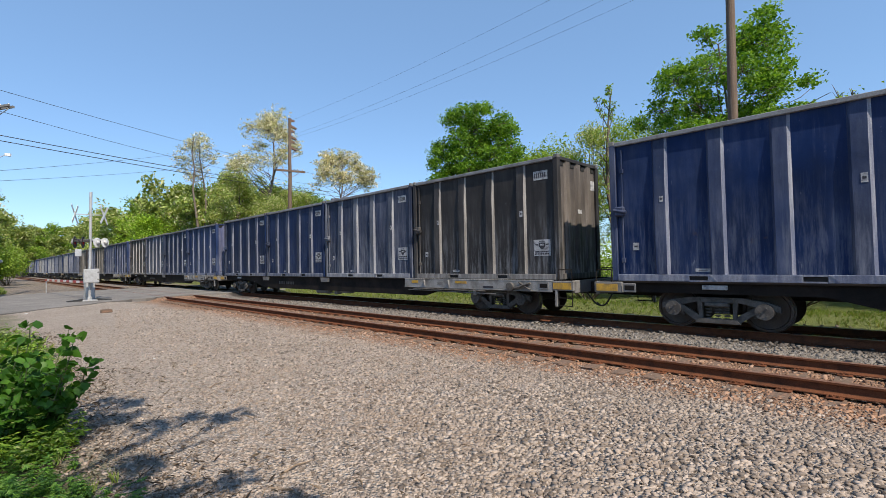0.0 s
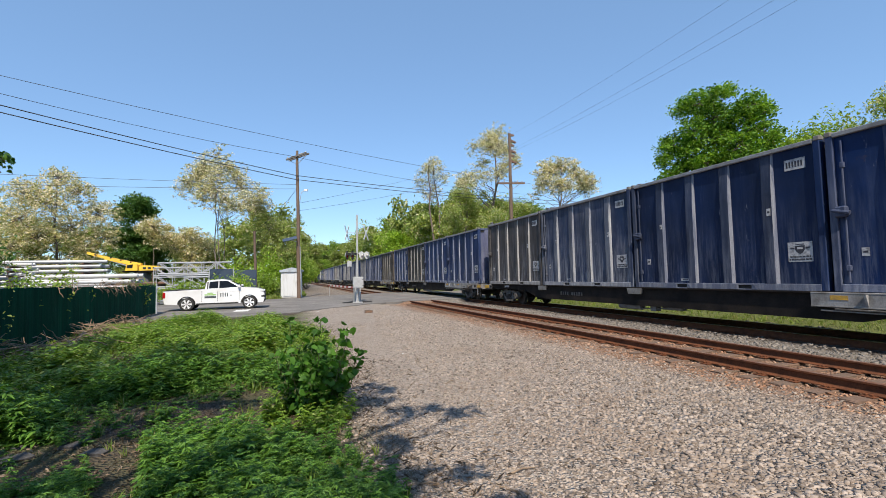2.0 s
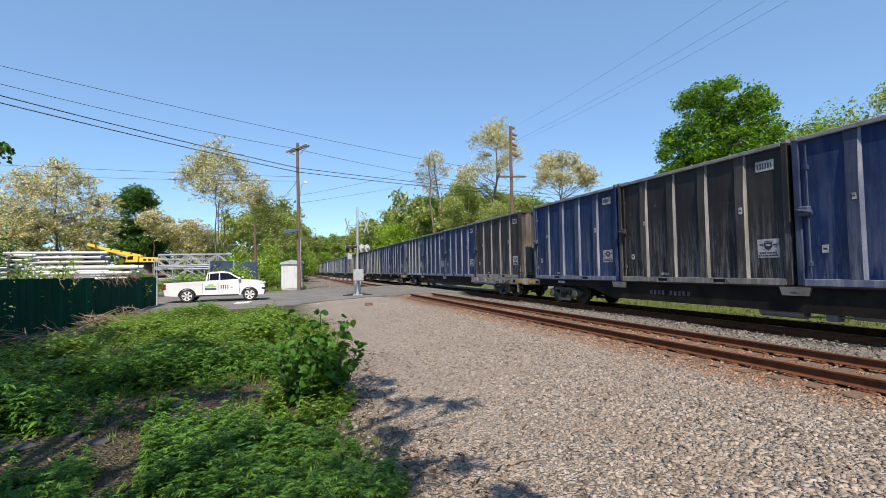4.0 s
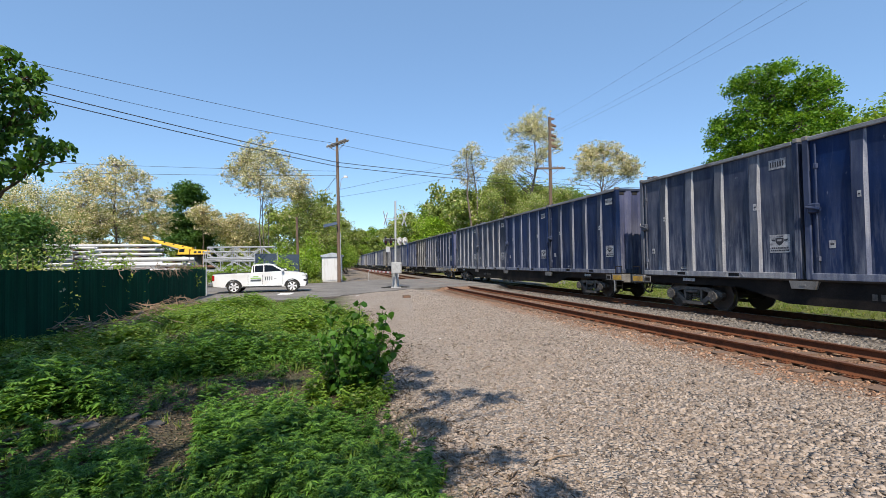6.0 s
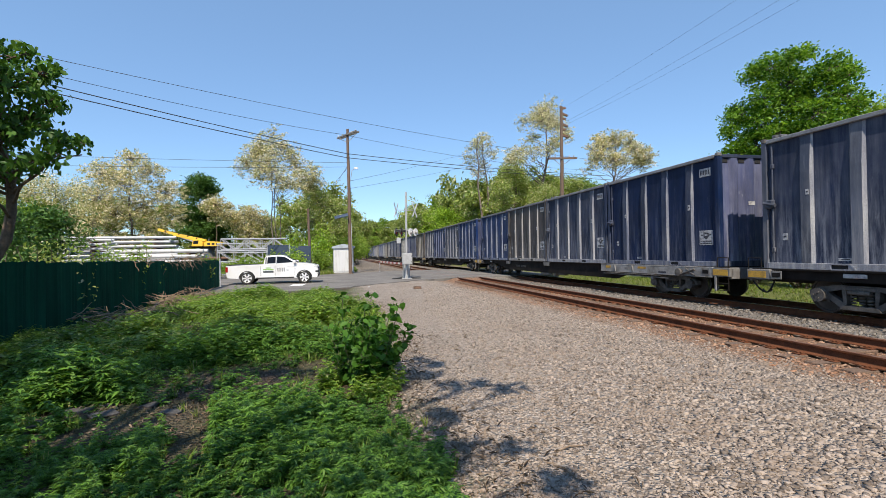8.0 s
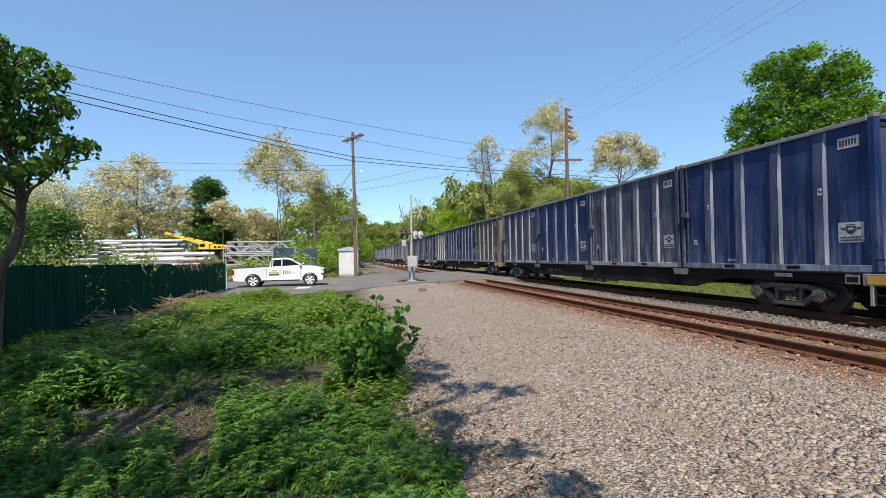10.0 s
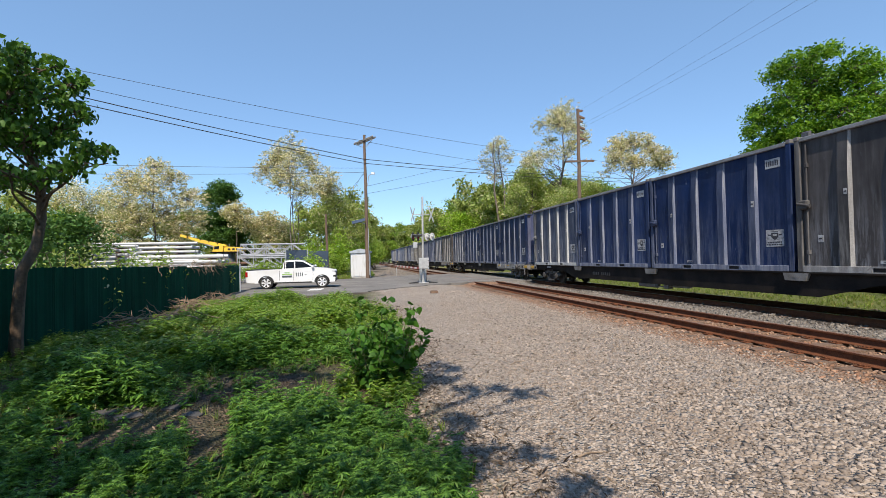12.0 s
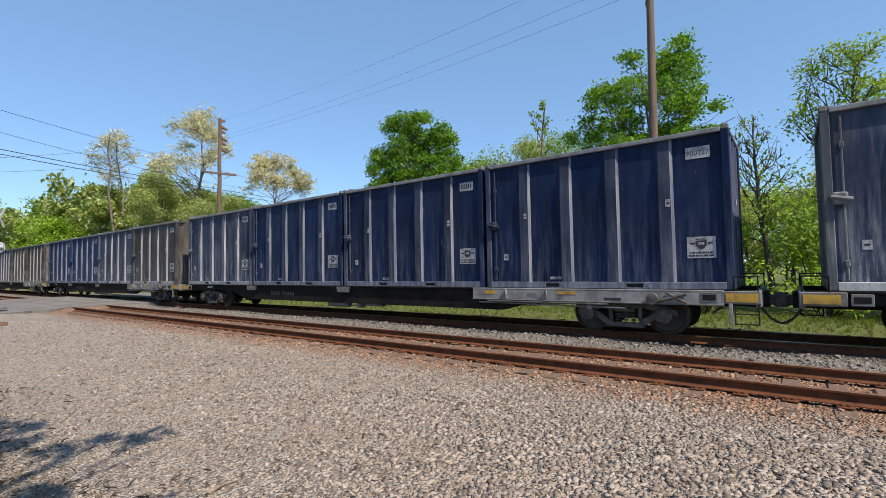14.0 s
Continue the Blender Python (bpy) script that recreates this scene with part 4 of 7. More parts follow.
        box(bm, -1.36, -1.30, 0.2, 6.5, 0.735, 0.765, 0.006)
        rod(bm, (-1.33, 2.2, 0.62), (-1.33, 6.3, 0.66), 0.018, sides=6)
        box(bm, -1.36, -1.28, 3.0, 3.12, 0.56, 0.74, 0.01)
        part("lower_flange", bm, M["car_grey"], beam)
        bm = bmesh.new()
        lathe(bm, [(-0.06, 0.02), (-0.05, 0.13), (0.02, 0.14), (0.05, 0.05)], "x", 14)
        bmesh.ops.translate(bm, verts=bm.verts, vec=(-1.40, 1.6, 0.86))
        rod(bm, (-1.38, 1.5, 0.8), (-1.38, 0.9, 0.98), 0.035, sides=8)
        rod(bm, (-1.38, 1.3, 1.0), (-1.38, 0.9, 0.78), 0.03, sides=8)
        rod(bm, (-1.36, 2.6, 0.70), (-1.36, 6.0, 0.70), 0.02, sides=6)
        part("hand_brake", bm, M["cast"], beam, "rusty hand brake")
    for y in (2.3, L - 2.3):
        bogie_parts(car, y)
    return car


# which container stands where, from the head of the train to its tail; n navy, b blue, g faded grey-blue, d dark, w grey-brown
CARS = [(-1, "nbgb", 1), (0, "dgnn", 1), (1, "bngw", 1), (2, "bbdb", 1), (3, "dbbg", 1), (4, "nbgg", 0), (5, "ngwb", 1), (6, "bgbg", 0),
        (7, "wbbp", 0), (8, "nnng", 1), (9, "wgbb", 1), (10, "wwgb", 1), (11, "gbbg", 0), (12, "bwgb", 1)]
KIND = {"p": "pale", "n": "navy", "b": "blue", "g": "greyblue", "d": "dark", "w": "grey"}
READ = {(8, 0): "900227", (7, 2): "901306", (4, 0): "901760"}
FIRST = 6.72
carried_things = []
turning = []
masters = {}
car_masters = {}
dress_rnd = random.Random(4)


def all_like(ob, names):
    return [c for c in ob.children_recursive if c.name.split(".")[0] in names]


for index, row, walkway in CARS:
    y = FIRST + CAR_STEP * index
    if walkway not in car_masters:
        car_masters[walkway] = build_flatcar(walkway)
        car = car_masters[walkway]
        car.matrix_basis = pose(TRAIN_TRACK, y, RAIL_TOP)
    else:
        car = copy_thing(car_masters[walkway], pose(TRAIN_TRACK, y, RAIL_TOP))
    carried_things.append((car, y, RAIL_TOP))
    if index < 10:
        turning += all_like(car, {"wheelset"})
    for k, letter in enumerate(row):
        style, number = KIND[letter], READ.get((index, k))
        yy = y + k * BOX_STEP
        at = pose(TRAIN_TRACK, yy, RAIL_TOP + DECK)
        if number:
            one = build_container(style)
            dress_container(one, number, dress_rnd)
            one.matrix_basis = at
        elif style not in masters:
            one = masters[style] = build_container(style)
            dress_container(one, None, dress_rnd)
            one.matrix_basis = at
        else:
            one = copy_thing(masters[style], at)
        carried_things.append((one, yy, RAIL_TOP + DECK))


def travelled(t):
    return 16.05 * t - 0.053 * t * t


def motions():
    times = [0.5 * i for i in range(29)]
    for ob, y, z in carried_things:
        walk(ob, [(t, pose(TRAIN_TRACK, y - travelled(t), z)) for t in times])
    ticks = [i / FPS for i in range(14 * FPS + 1)]
    for w in turning:
        x0, y0, z0 = w.matrix_basis.translation
        walk(w, [(t, pose(x0, y0, z0, math.degrees(travelled(t) / WHEEL_R) % 360)) for t in ticks])

# ---- plants ----
def leaves(rng, centres, size, up=0.4, droop=0.0, wide=0.55, spread=0.5):
    """One folded, pointed leaf at each centre: four points, two triangles."""
    n = len(centres)
    nrm = rng.normal(size=(n, 3))
    nrm[:, 2] = np.abs(nrm[:, 2]) * (1 - up) + up * 1.6
    nrm /= np.linalg.norm(nrm, axis=1, keepdims=True)
    axis = np.cross(nrm, rng.normal(size=(n, 3)))
    axis[:, 2] -= droop
    axis /= np.linalg.norm(axis, axis=1, keepdims=True)
    side = np.cross(nrm, axis)
    side /= np.linalg.norm(side, axis=1, keepdims=True)
    s = (size * rng.uniform(1 - spread, 1 + spread, n))[:, None]
    fold = nrm * s * 0.16
    v = np.stack([centres - axis * s * 0.5, centres + side * s * wide * 0.5 + fold, centres + axis * s * 0.55, centres - side * s * wide * 0.5 + fold], 1)
    i = np.arange(n)[:, None] * 4
    return v.reshape(-1, 3), np.concatenate([i + np.array([[0, 1, 2]]), i + np.array([[0, 2, 3]])])


def broad_leaves(rng, centres, size, up=0.4, droop=0.0, wide=0.7, spread=0.4):
    """Rounder leaves, each folded along its middle: eight points, eight triangles."""
    n = len(centres)
    nrm = rng.normal(size=(n, 3))
    nrm[:, 2] = np.abs(nrm[:, 2]) * (1 - up) + up * 1.6
    nrm /= np.linalg.norm(nrm, axis=1, keepdims=True)
    axis = np.cross(nrm, rng.normal(size=(n, 3)))
    axis[:, 2] -= droop
    axis /= np.linalg.norm(axis, axis=1, keepdims=True)
    side = np.cross(nrm, axis)
    side /= np.linalg.norm(side, axis=1, keepdims=True)
    s_ = (size * rng.uniform(1 - spread, 1 + spread, n))[:, None]
    at = lambda a, w, h: centres + axis * s_ * a + side * s_ * w * wide + nrm * s_ * h
    v = np.stack([at(-0.5, 0, 0), at(-0.28, 0.42, 0.08), at(0.12, 0.40, 0.07), at(0.55, 0, -0.1), at(0.12, -0.40, 0.07), at(-0.28, -0.42, 0.08), at(-0.28, 0, 0.0), at(0.12, 0, 0.0)], 1)
    i = np.arange(n)[:, None] * 8
    return v.reshape(-1, 3), np.concatenate([i + np.array([t]) for t in ((0, 1, 6), (1, 2, 6), (6, 2, 7), (2, 3, 7), (0, 6, 5), (5, 6, 4), (6, 7, 4), (7, 3, 4))])


def in_ball(rng, n):
    d = rng.normal(size=(n, 3))
    return d / np.linalg.norm(d, axis=1, keepdims=True) * rng.uniform(0, 1, (n, 1)) ** 0.5


def bent(rng, a, b, r0, r1, steps=5, sway=0.08):
    a, b = np.asarray(a, float), np.asarray(b, float)
    f = np.linspace(0, 1, steps)[:, None]
    length = np.linalg.norm(b - a)
    off = np.cumsum(rng.normal(size=(steps, 3)), 0) * length * sway / math.sqrt(steps)
    off *= np.sin(f * math.pi * 0.5)
    off[0] = 0
    p = a + (b - a) * f + off
    return np.concatenate([p, r0 + (r1 - r0) * f], 1)


def skeleton_of(rng, height, trunk_r, crown_base, spread, limbs, twigs, lean=(0, 0), shape="round", stems=1, lift=0.35):
    """Trunk, limbs and twigs, and the places where leaves sit."""
    lines, tips = [], []
    for st in range(stems):
        away = rng.uniform(0, 2 * math.pi)
        sway = (0.25 * spread * math.cos(away), 0.25 * spread * math.sin(away)) if stems > 1 else (0, 0)
        top = (lean[0] + sway[0], lean[1] + sway[1], height * 0.9 * (1 if st == 0 else rng.uniform(0.75, 0.95)))
        trunk = bent(rng, (0.15 * st, 0, -0.3), top, trunk_r, trunk_r * 0.18, 9, 0.05)
        trunk[0, 3] *= 1.35
        lines.append(trunk)
        for k in range(limbs // stems):
            f = (k + rng.uniform(0, 0.9)) / (limbs // stems)
            h = crown_base + (height * 0.9 - crown_base) * f
            q = np.interp(h, trunk[:, 2], np.arange(len(trunk)))
            i = min(int(q), len(trunk) - 2)
            origin = trunk[i] + (trunk[i + 1] - trunk[i]) * (q - i)
            if shape == "round":
                reach = spread * (0.45 + 0.75 * math.sin(math.pi * min(1, 0.18 + 0.8 * f)) ** 0.8)
            elif shape == "cone":
                reach = spread * (1.05 - 0.85 * f)
            else:
                reach = spread * (0.55 + 0.65 * f)
            reach *= rng.uniform(0.65, 1.1) * (0.8 if stems > 1 else 1)
            a = k * 2.39996 + rng.uniform(-0.5, 0.5)
            rise = reach * rng.uniform(lift * 0.4, lift * 1.5) if shape != "cone" else reach * rng.uniform(-0.1, 0.15)
            end = origin[:3] + np.array([math.cos(a) * reach, math.sin(a) * reach, rise])
            limb = bent(rng, origin[:3], end, max(0.02, origin[3] * 0.55), 0.012, 6, 0.14)
            lines.append(limb)
            for j in range(twigs):
                g = rng.uniform(0.3, 1.0)
                q = g * 5
                i = min(int(q), 4)
                s = limb[i, :3] + (limb[i + 1, :3] - limb[i, :3]) * (q - i)
                d = rng.normal(size=3) * 0.6 + (end - origin[:3]) / max(reach, 0.1) * 0.5 + np.array([0, 0, 0.35])
                e = s + d * reach * rng.uniform(0.22, 0.42)
                lines.append(bent(rng, s, e, 0.02 + 0.01 * (1 - g), 0.006, 4, 0.15))
                tips.append(e)
                tips.append((s + e) / 2)
            tips.append(end)
        tips.append(trunk[-1, :3])
    return lines, np.array(tips)


def grow_tree(name, seed, x, y, height, spread, leaf_mat, label, bark="bark", count=9000, size=0.3, trunk_r=None, crown_base=None, limbs=16,
              twigs=6, shape="round", clump=None, lean=(0, 0), stems=1, turn=0, up=0.5, droop=0.2, lift=0.35, category="tree", group="trees", z=None, sides=6, even=0.8):
    rng = np.random.default_rng(seed)
    trunk_r = trunk_r or 0.016 * height
    crown_base = crown_base if crown_base is not None else height * 0.3
    lines, tips = skeleton_of(rng, height, trunk_r, crown_base, spread, limbs, twigs, lean, shape, stems, lift)
    clump = clump or spread * 0.2
    mid = np.median(tips[:, :2], 0)
    wide = (spread - clump * 0.7) / np.percentile(np.hypot(*(tips[:, :2] - mid).T), 93)
    tall = (height - clump * 0.6) / tips[:, 2].max()
    fit = np.array([wide, wide, tall])
    tips = tips * fit
    lines = [np.concatenate([ln[:, :3] * fit, ln[:, 3:]], 1) for ln in lines]
    top = thing(name, x, y, float(ground_z(x, y)) if z is None else z, turn, label, category, group)
    v, f = tubes(lines, sides)
    link_mesh("trunk", smooth(fast_mesh("trunk", v, f)), M[bark], top, "trunk and limbs")
    if count:
        weight = rng.dirichlet(np.full(len(tips), even))
        pick = rng.choice(len(tips), count, p=weight)
        c = tips[pick] + in_ball(rng, count) * clump * np.array([1.45, 1.45, 1.0])
        v, f = leaves(rng, c, size, up, droop)
        link_mesh("crown", fast_mesh("crown", v, f), M[leaf_mat], top)
    return top


def polar(az, d):
    return d * math.sin(radians(az)), d * math.cos(radians(az))


def tree_at(name, seed, az, d, top_el, half_width, mat, label, **kw):
    """A tree seen at a compass angle and distance, with the height of its top above eye level in degrees."""
    x, y = polar(az, d)
    return grow_tree(name, seed, x, y, EYE + d * math.tan(radians(top_el)), d * math.tan(radians(half_width)), mat, label, **kw)


def bough_tree(name, seed, foot_az, d, boughs, mat, label, leaf=0.16, clump=0.5, per=120, dense=1.0, twin=True, stems=1, inner=0.5, fill=False, bark="bark", droop=0.2, low=0.0,
               category="tree", group="trees", trunk_r=None, flat=0.6, stem_line=None):
    """A tree by its main boughs, each named by compass angle, height above eye level and half width in degrees at the distance d. Every bough
    carries flat sprays of leaves on its outside, with gaps between them."""
    rng = np.random.default_rng(seed)
    fx, fy = polar(foot_az, d)
    foot = np.array([fx, fy, float(ground_z(fx, fy))])
    away = np.array([math.sin(radians(foot_az)), math.cos(radians(foot_az)), 0.0])
    wide = max(abs(math.tan(radians(az - foot_az))) * d for az, el, r in boughs) + 0.5
    lobes = []
    for az, el, r in boughs:
        u = d * math.tan(radians(az - foot_az))
        room = math.sqrt(max(0.2, wide * wide - u * u)) * 0.75
        w = rng.uniform(0.15, 0.9) * room * rng.choice((-1, 1))
        for far in ((d + w, d - 0.9 * w) if twin else (d + w,)):
            size = far * math.tan(radians(r))
            lobes.append((np.array([*polar(az, far), EYE + far * math.tan(radians(el))]), size))
    if fill:
        for p, q in list(lobes):
            for o, w in sorted(lobes, key=lambda m: np.linalg.norm(m[0] - p))[1:4]:
                lobes.append(((p + o) / 2 + rng.normal(size=3) * 0.15 * q, (q + w) * 0.45))
    if low:
        for k in range(8):
            a, q = k * 0.785 + rng.uniform(-0.3, 0.3), wide * rng.uniform(0.45, 0.8)
            lobes.append((np.array([fx + q * math.cos(a), fy + q * math.sin(a), low + rng.uniform(0.3, 1.6)]), wide * 0.33))
    tall = max(p[2] for p, q in lobes)
    mean = np.mean([p for p, q in lobes], 0)
    trunk_r = trunk_r or 0.0125 * tall
    lines, centres, radii = [], [], []
    trunks = []
    for st in range(stems):
        lean = rng.normal(size=2) * 0.12 * wide * (stems > 1)
        if stem_line is not None:
            trunk = np.array(stem_line, float)
        else:
            trunk = bent(rng, foot + (0.3 * st, 0, -0.3), (mean[0] + lean[0], mean[1] + lean[1], tall - 0.15 * (tall - mean[2])), trunk_r * (1 - 0.2 * st), trunk_r * 0.18, 9, 0.05)
            trunk[0, 3] *= 1.3
        trunks.append(trunk)
        lines.append(trunk)
    for place, size in lobes:
        trunk = trunks[rng.integers(0, len(trunks))]
        reach = np.hypot(*(place[:2] - trunk[:, :2].mean(0)))
        q = np.clip(np.interp(place[2] - 0.5 * reach - 0.3 * size, trunk[:, 2], np.arange(len(trunk))), 0.25 * len(trunk), len(trunk) - 1.01)
        i = int(q)
        start = trunk[i] + (trunk[i + 1] - trunk[i]) * (q - i)
        lines.append(bent(rng, start[:3], place, max(0.022, start[3] * 0.42), 0.012, 7, 0.09))
        n = max(4, int(dense * 9.0 * (size / clump) ** 2 * 0.42))
        out = rng.normal(size=(n, 3)) + np.array([0, 0, 0.25])
        out /= np.linalg.norm(out, axis=1, keepdims=True)
        spots = place + out * size * rng.uniform(inner, 1.0, (n, 1)) * np.array([1.0, 1.0, 0.85])
        centres.append(spots)
        radii.append(clump * rng.uniform(0.55, 1.25, n))
        for spot in spots[:: max(2, n // 24)]:
            lines.append(bent(rng, place + (spot - place) * 0.1, spot, 0.016, 0.005, 4, 0.14))
    centres, radii = np.concatenate(centres), np.concatenate(radii)
    count = (per * (radii / clump) ** 2).astype(int) + 3
    which = np.repeat(np.arange(len(centres)), count)
    spread = rng.normal(size=(len(which), 3)) * 0.52
    c = centres[which] + spread * radii[which][:, None] * np.array([1.0, 1.0, flat])
    top = thing(name, *foot, 0, label, category, group)
    v, f = tubes(lines, 6)
    link_mesh("trunk", smooth(fast_mesh("trunk", v - foot, f)), M[bark], top, "trunk and limbs")
    v, f = (broad_leaves if d < 15 else leaves)(rng, c - foot, leaf, 0.55, droop)
    link_mesh("crown", fast_mesh("crown", v, f), M[mat], top)
    return top


LOCUST = "black locust tree in pale cream blossom, thin airy crown"
MAPLE = "dense green maple tree behind the railway"
# behind the train
bough_tree("maple_tree", 114, 50.2, 30, [(50.4, 18.1, 1.17), (48.1, 17.6, 1.72), (46.6, 17.4, 1.05), (51.3, 18.3, 0.77), (53.0, 16.5, 1.42), (54.1, 15.5, 1.19), (49.8, 15.8, 2.04), (52.3, 14.9, 1.88),
    (47.7, 14.8, 1.87), (45.8, 13.6, 1.55), (54.0, 13.6, 1.52), (50.1, 13.4, 2.05), (45.0, 11.9, 1.21), (47.0, 12.5, 1.66), (52.0, 12.6, 1.9), (54.6, 12.6, 1.19), (47.0, 10.4, 2.1), (49.0, 11.0, 1.9), (50.5, 10.2, 2.1), (52.3, 10.8, 1.9), (53.8, 10.3, 1.9), (45.3, 9.8, 1.5), (47.5, 8.0, 2.0), (51.5, 8.0, 2.0)],
    "leaf_maple", MAPLE, 0.16, 0.34, 34, 1.0, low=2.4, flat=0.6, inner=0.55)
bough_tree("maple_tree", 12, 77.9, 25, [(81.0, 23.2, 1.16), (75.7, 22.6, 1.3), (80.9, 20.7, 2.36), (81.8, 18.0, 1.78), (78.9, 18.5, 2.18), (75.9, 19.4, 2.1), (72.7, 18.7, 2.3), (71.4, 16.0, 1.81),
    (75.0, 16.0, 2.28), (80.7, 16.3, 2.17), (68.9, 15.0, 1.05), (84.2, 16.1, 0.82), (79.0, 21.5, 1.79), (72.0, 13.4, 2.2), (74.5, 13.0, 2.2), (76.8, 13.2, 2.2), (79.0, 13.6, 2.2), (81.0, 13.2, 2.2), (83.4, 13.4, 1.6), (74.0, 10.0, 2.3), (79.0, 10.0, 2.3)], "leaf_maple", MAPLE, 0.15, 0.34, 34, 1.0, low=2.4, flat=0.6, inner=0.55)
bough_tree("locust_tree", 13, 25.2, 62, [(25.7, 17.0, 1.88), (22.9, 15.5, 1.56), (24.8, 15.4, 1.89), (27.7, 14.2, 1.20), (26.5, 14.7, 1.55), (20.9, 11.7, 1.41), (23.0, 11.9, 1.57), (25.6, 12.0, 1.56),
    (28.1, 13.2, 0.69), (21.6, 10.6, 1.59)], "blossom", LOCUST, 0.155, 0.27, 12, 0.34, False, inner=0.2, fill=True, group="locust trees", bark="twigs_bare")
bough_tree("locust_tree", 14, 18.0, 66, [(17.3, 13.9, 1.15), (16.2, 12.7, 1.05), (18.6, 13.2, 1.05), (17.3, 11.7, 1.1), (18.9, 11.5, 0.85), (15.8, 11.0, 0.95), (18.2, 10.1, 0.95), (16.7, 9.6, 0.9)], "blossom", LOCUST, 0.155, 0.27, 10, 0.30, False, stems=2, inner=0.2, fill=True, group="locust trees", bark="twigs_bare")
bough_tree("locust_tree", 15, 32.2, 52, [(31.7, 12.5, 1.87), (33.7, 12.6, 1.68), (30.6, 11.9, 1.28), (35.2, 11.4, 1.68), (36.8, 10.4, 1.50), (32.1, 10.5, 1.70), (34.1, 10.2, 1.69), (29.9, 9.3, 0.87),
    (35.9, 9.6, 1.34)], "blossom_warm", LOCUST, 0.145, 0.24, 12, 0.34, False, inner=0.2, fill=True, group="locust trees", bark="twigs_bare")
tree_at("locust_tree", 16, 21.0, 60, 11.0, 3.2, "leaf_pale", "pale green locust tree with some blossom", count=14500, size=0.200, limbs=18, twigs=6, crown_base=4, group="locust trees")
tree_at("bush_tree", 17, 13.4, 74, 6.0, 3.6, "leaf_bright", "low bright yellow-green tree", count=16000, size=0.24, limbs=18, twigs=6, crown_base=1.2)
tree_at("bare_tree", 18, 88.4, 26, 16.5, 3.4, "leaf_green", "half bare tree with dark thin branches", count=700, size=0.14, limbs=26, twigs=9, crown_base=2.5, lift=0.9)
tree_at("bare_tree", 20, 94.5, 25, 20.5, 4.5, "leaf_green", "tall sparse tree with bare twigs at its top", count=5200, size=0.14, limbs=30, twigs=9, crown_base=2, lift=1.0, clump=0.45, even=0.5)
tree_at("slim_tree", 19, 65.6, 32, 19.6, 1.5, "leaf_green", "slim sparse tree with thin twigs", count=1500, size=0.14, limbs=18, twigs=6, crown_base=3, lift=1.6)

WOODS, FAR_WOODS = [], []
for k, (mat, lab) in enumerate((("leaf_green", "fresh green roadside tree"), ("leaf_pale", "pale spring green tree"), ("leaf_maple", "deep green leafy tree"), ("leaf_green", "tall fresh green tree"))):
    WOODS.append(grow_tree("woodland_tree", 40 + k, 26 + 5 * k, 84, 11 + k, 4.2, mat, lab, count=14000, size=0.19, limbs=18, twigs=4, crown_base=1.6, clump=0.9, group="woods beside the railway", sides=5))
    FAR_WOODS.append(grow_tree("woodland_tree", 50 + k, 30 + 6 * k, 120, 11 + k, 4.4, ("leaf_olive", "leaf_pale", "leaf_green", "leaf_olive")[k], lab, count=4200, size=0.45, limbs=14, twigs=2, crown_base=0.8, clump=1.0, group="woods beside the railway", sides=4))


def woods(k, az, d, top_el, wide=1.0):
    x, y = polar(az, d)
    master = (WOODS if d < 64 and -50 < az < 100 else FAR_WOODS)[k]
    tall = (EYE + d * math.tan(radians(top_el))) / (11 + k)
    one = copy_thing(master, pose(0, 0, 0))
    one.matrix_basis = pose(x, y, float(ground_z(x, y)), 0, 0, (az * 37) % 360) @ Matrix.Diagonal((tall * wide, tall * wide, tall, 1))
    return one


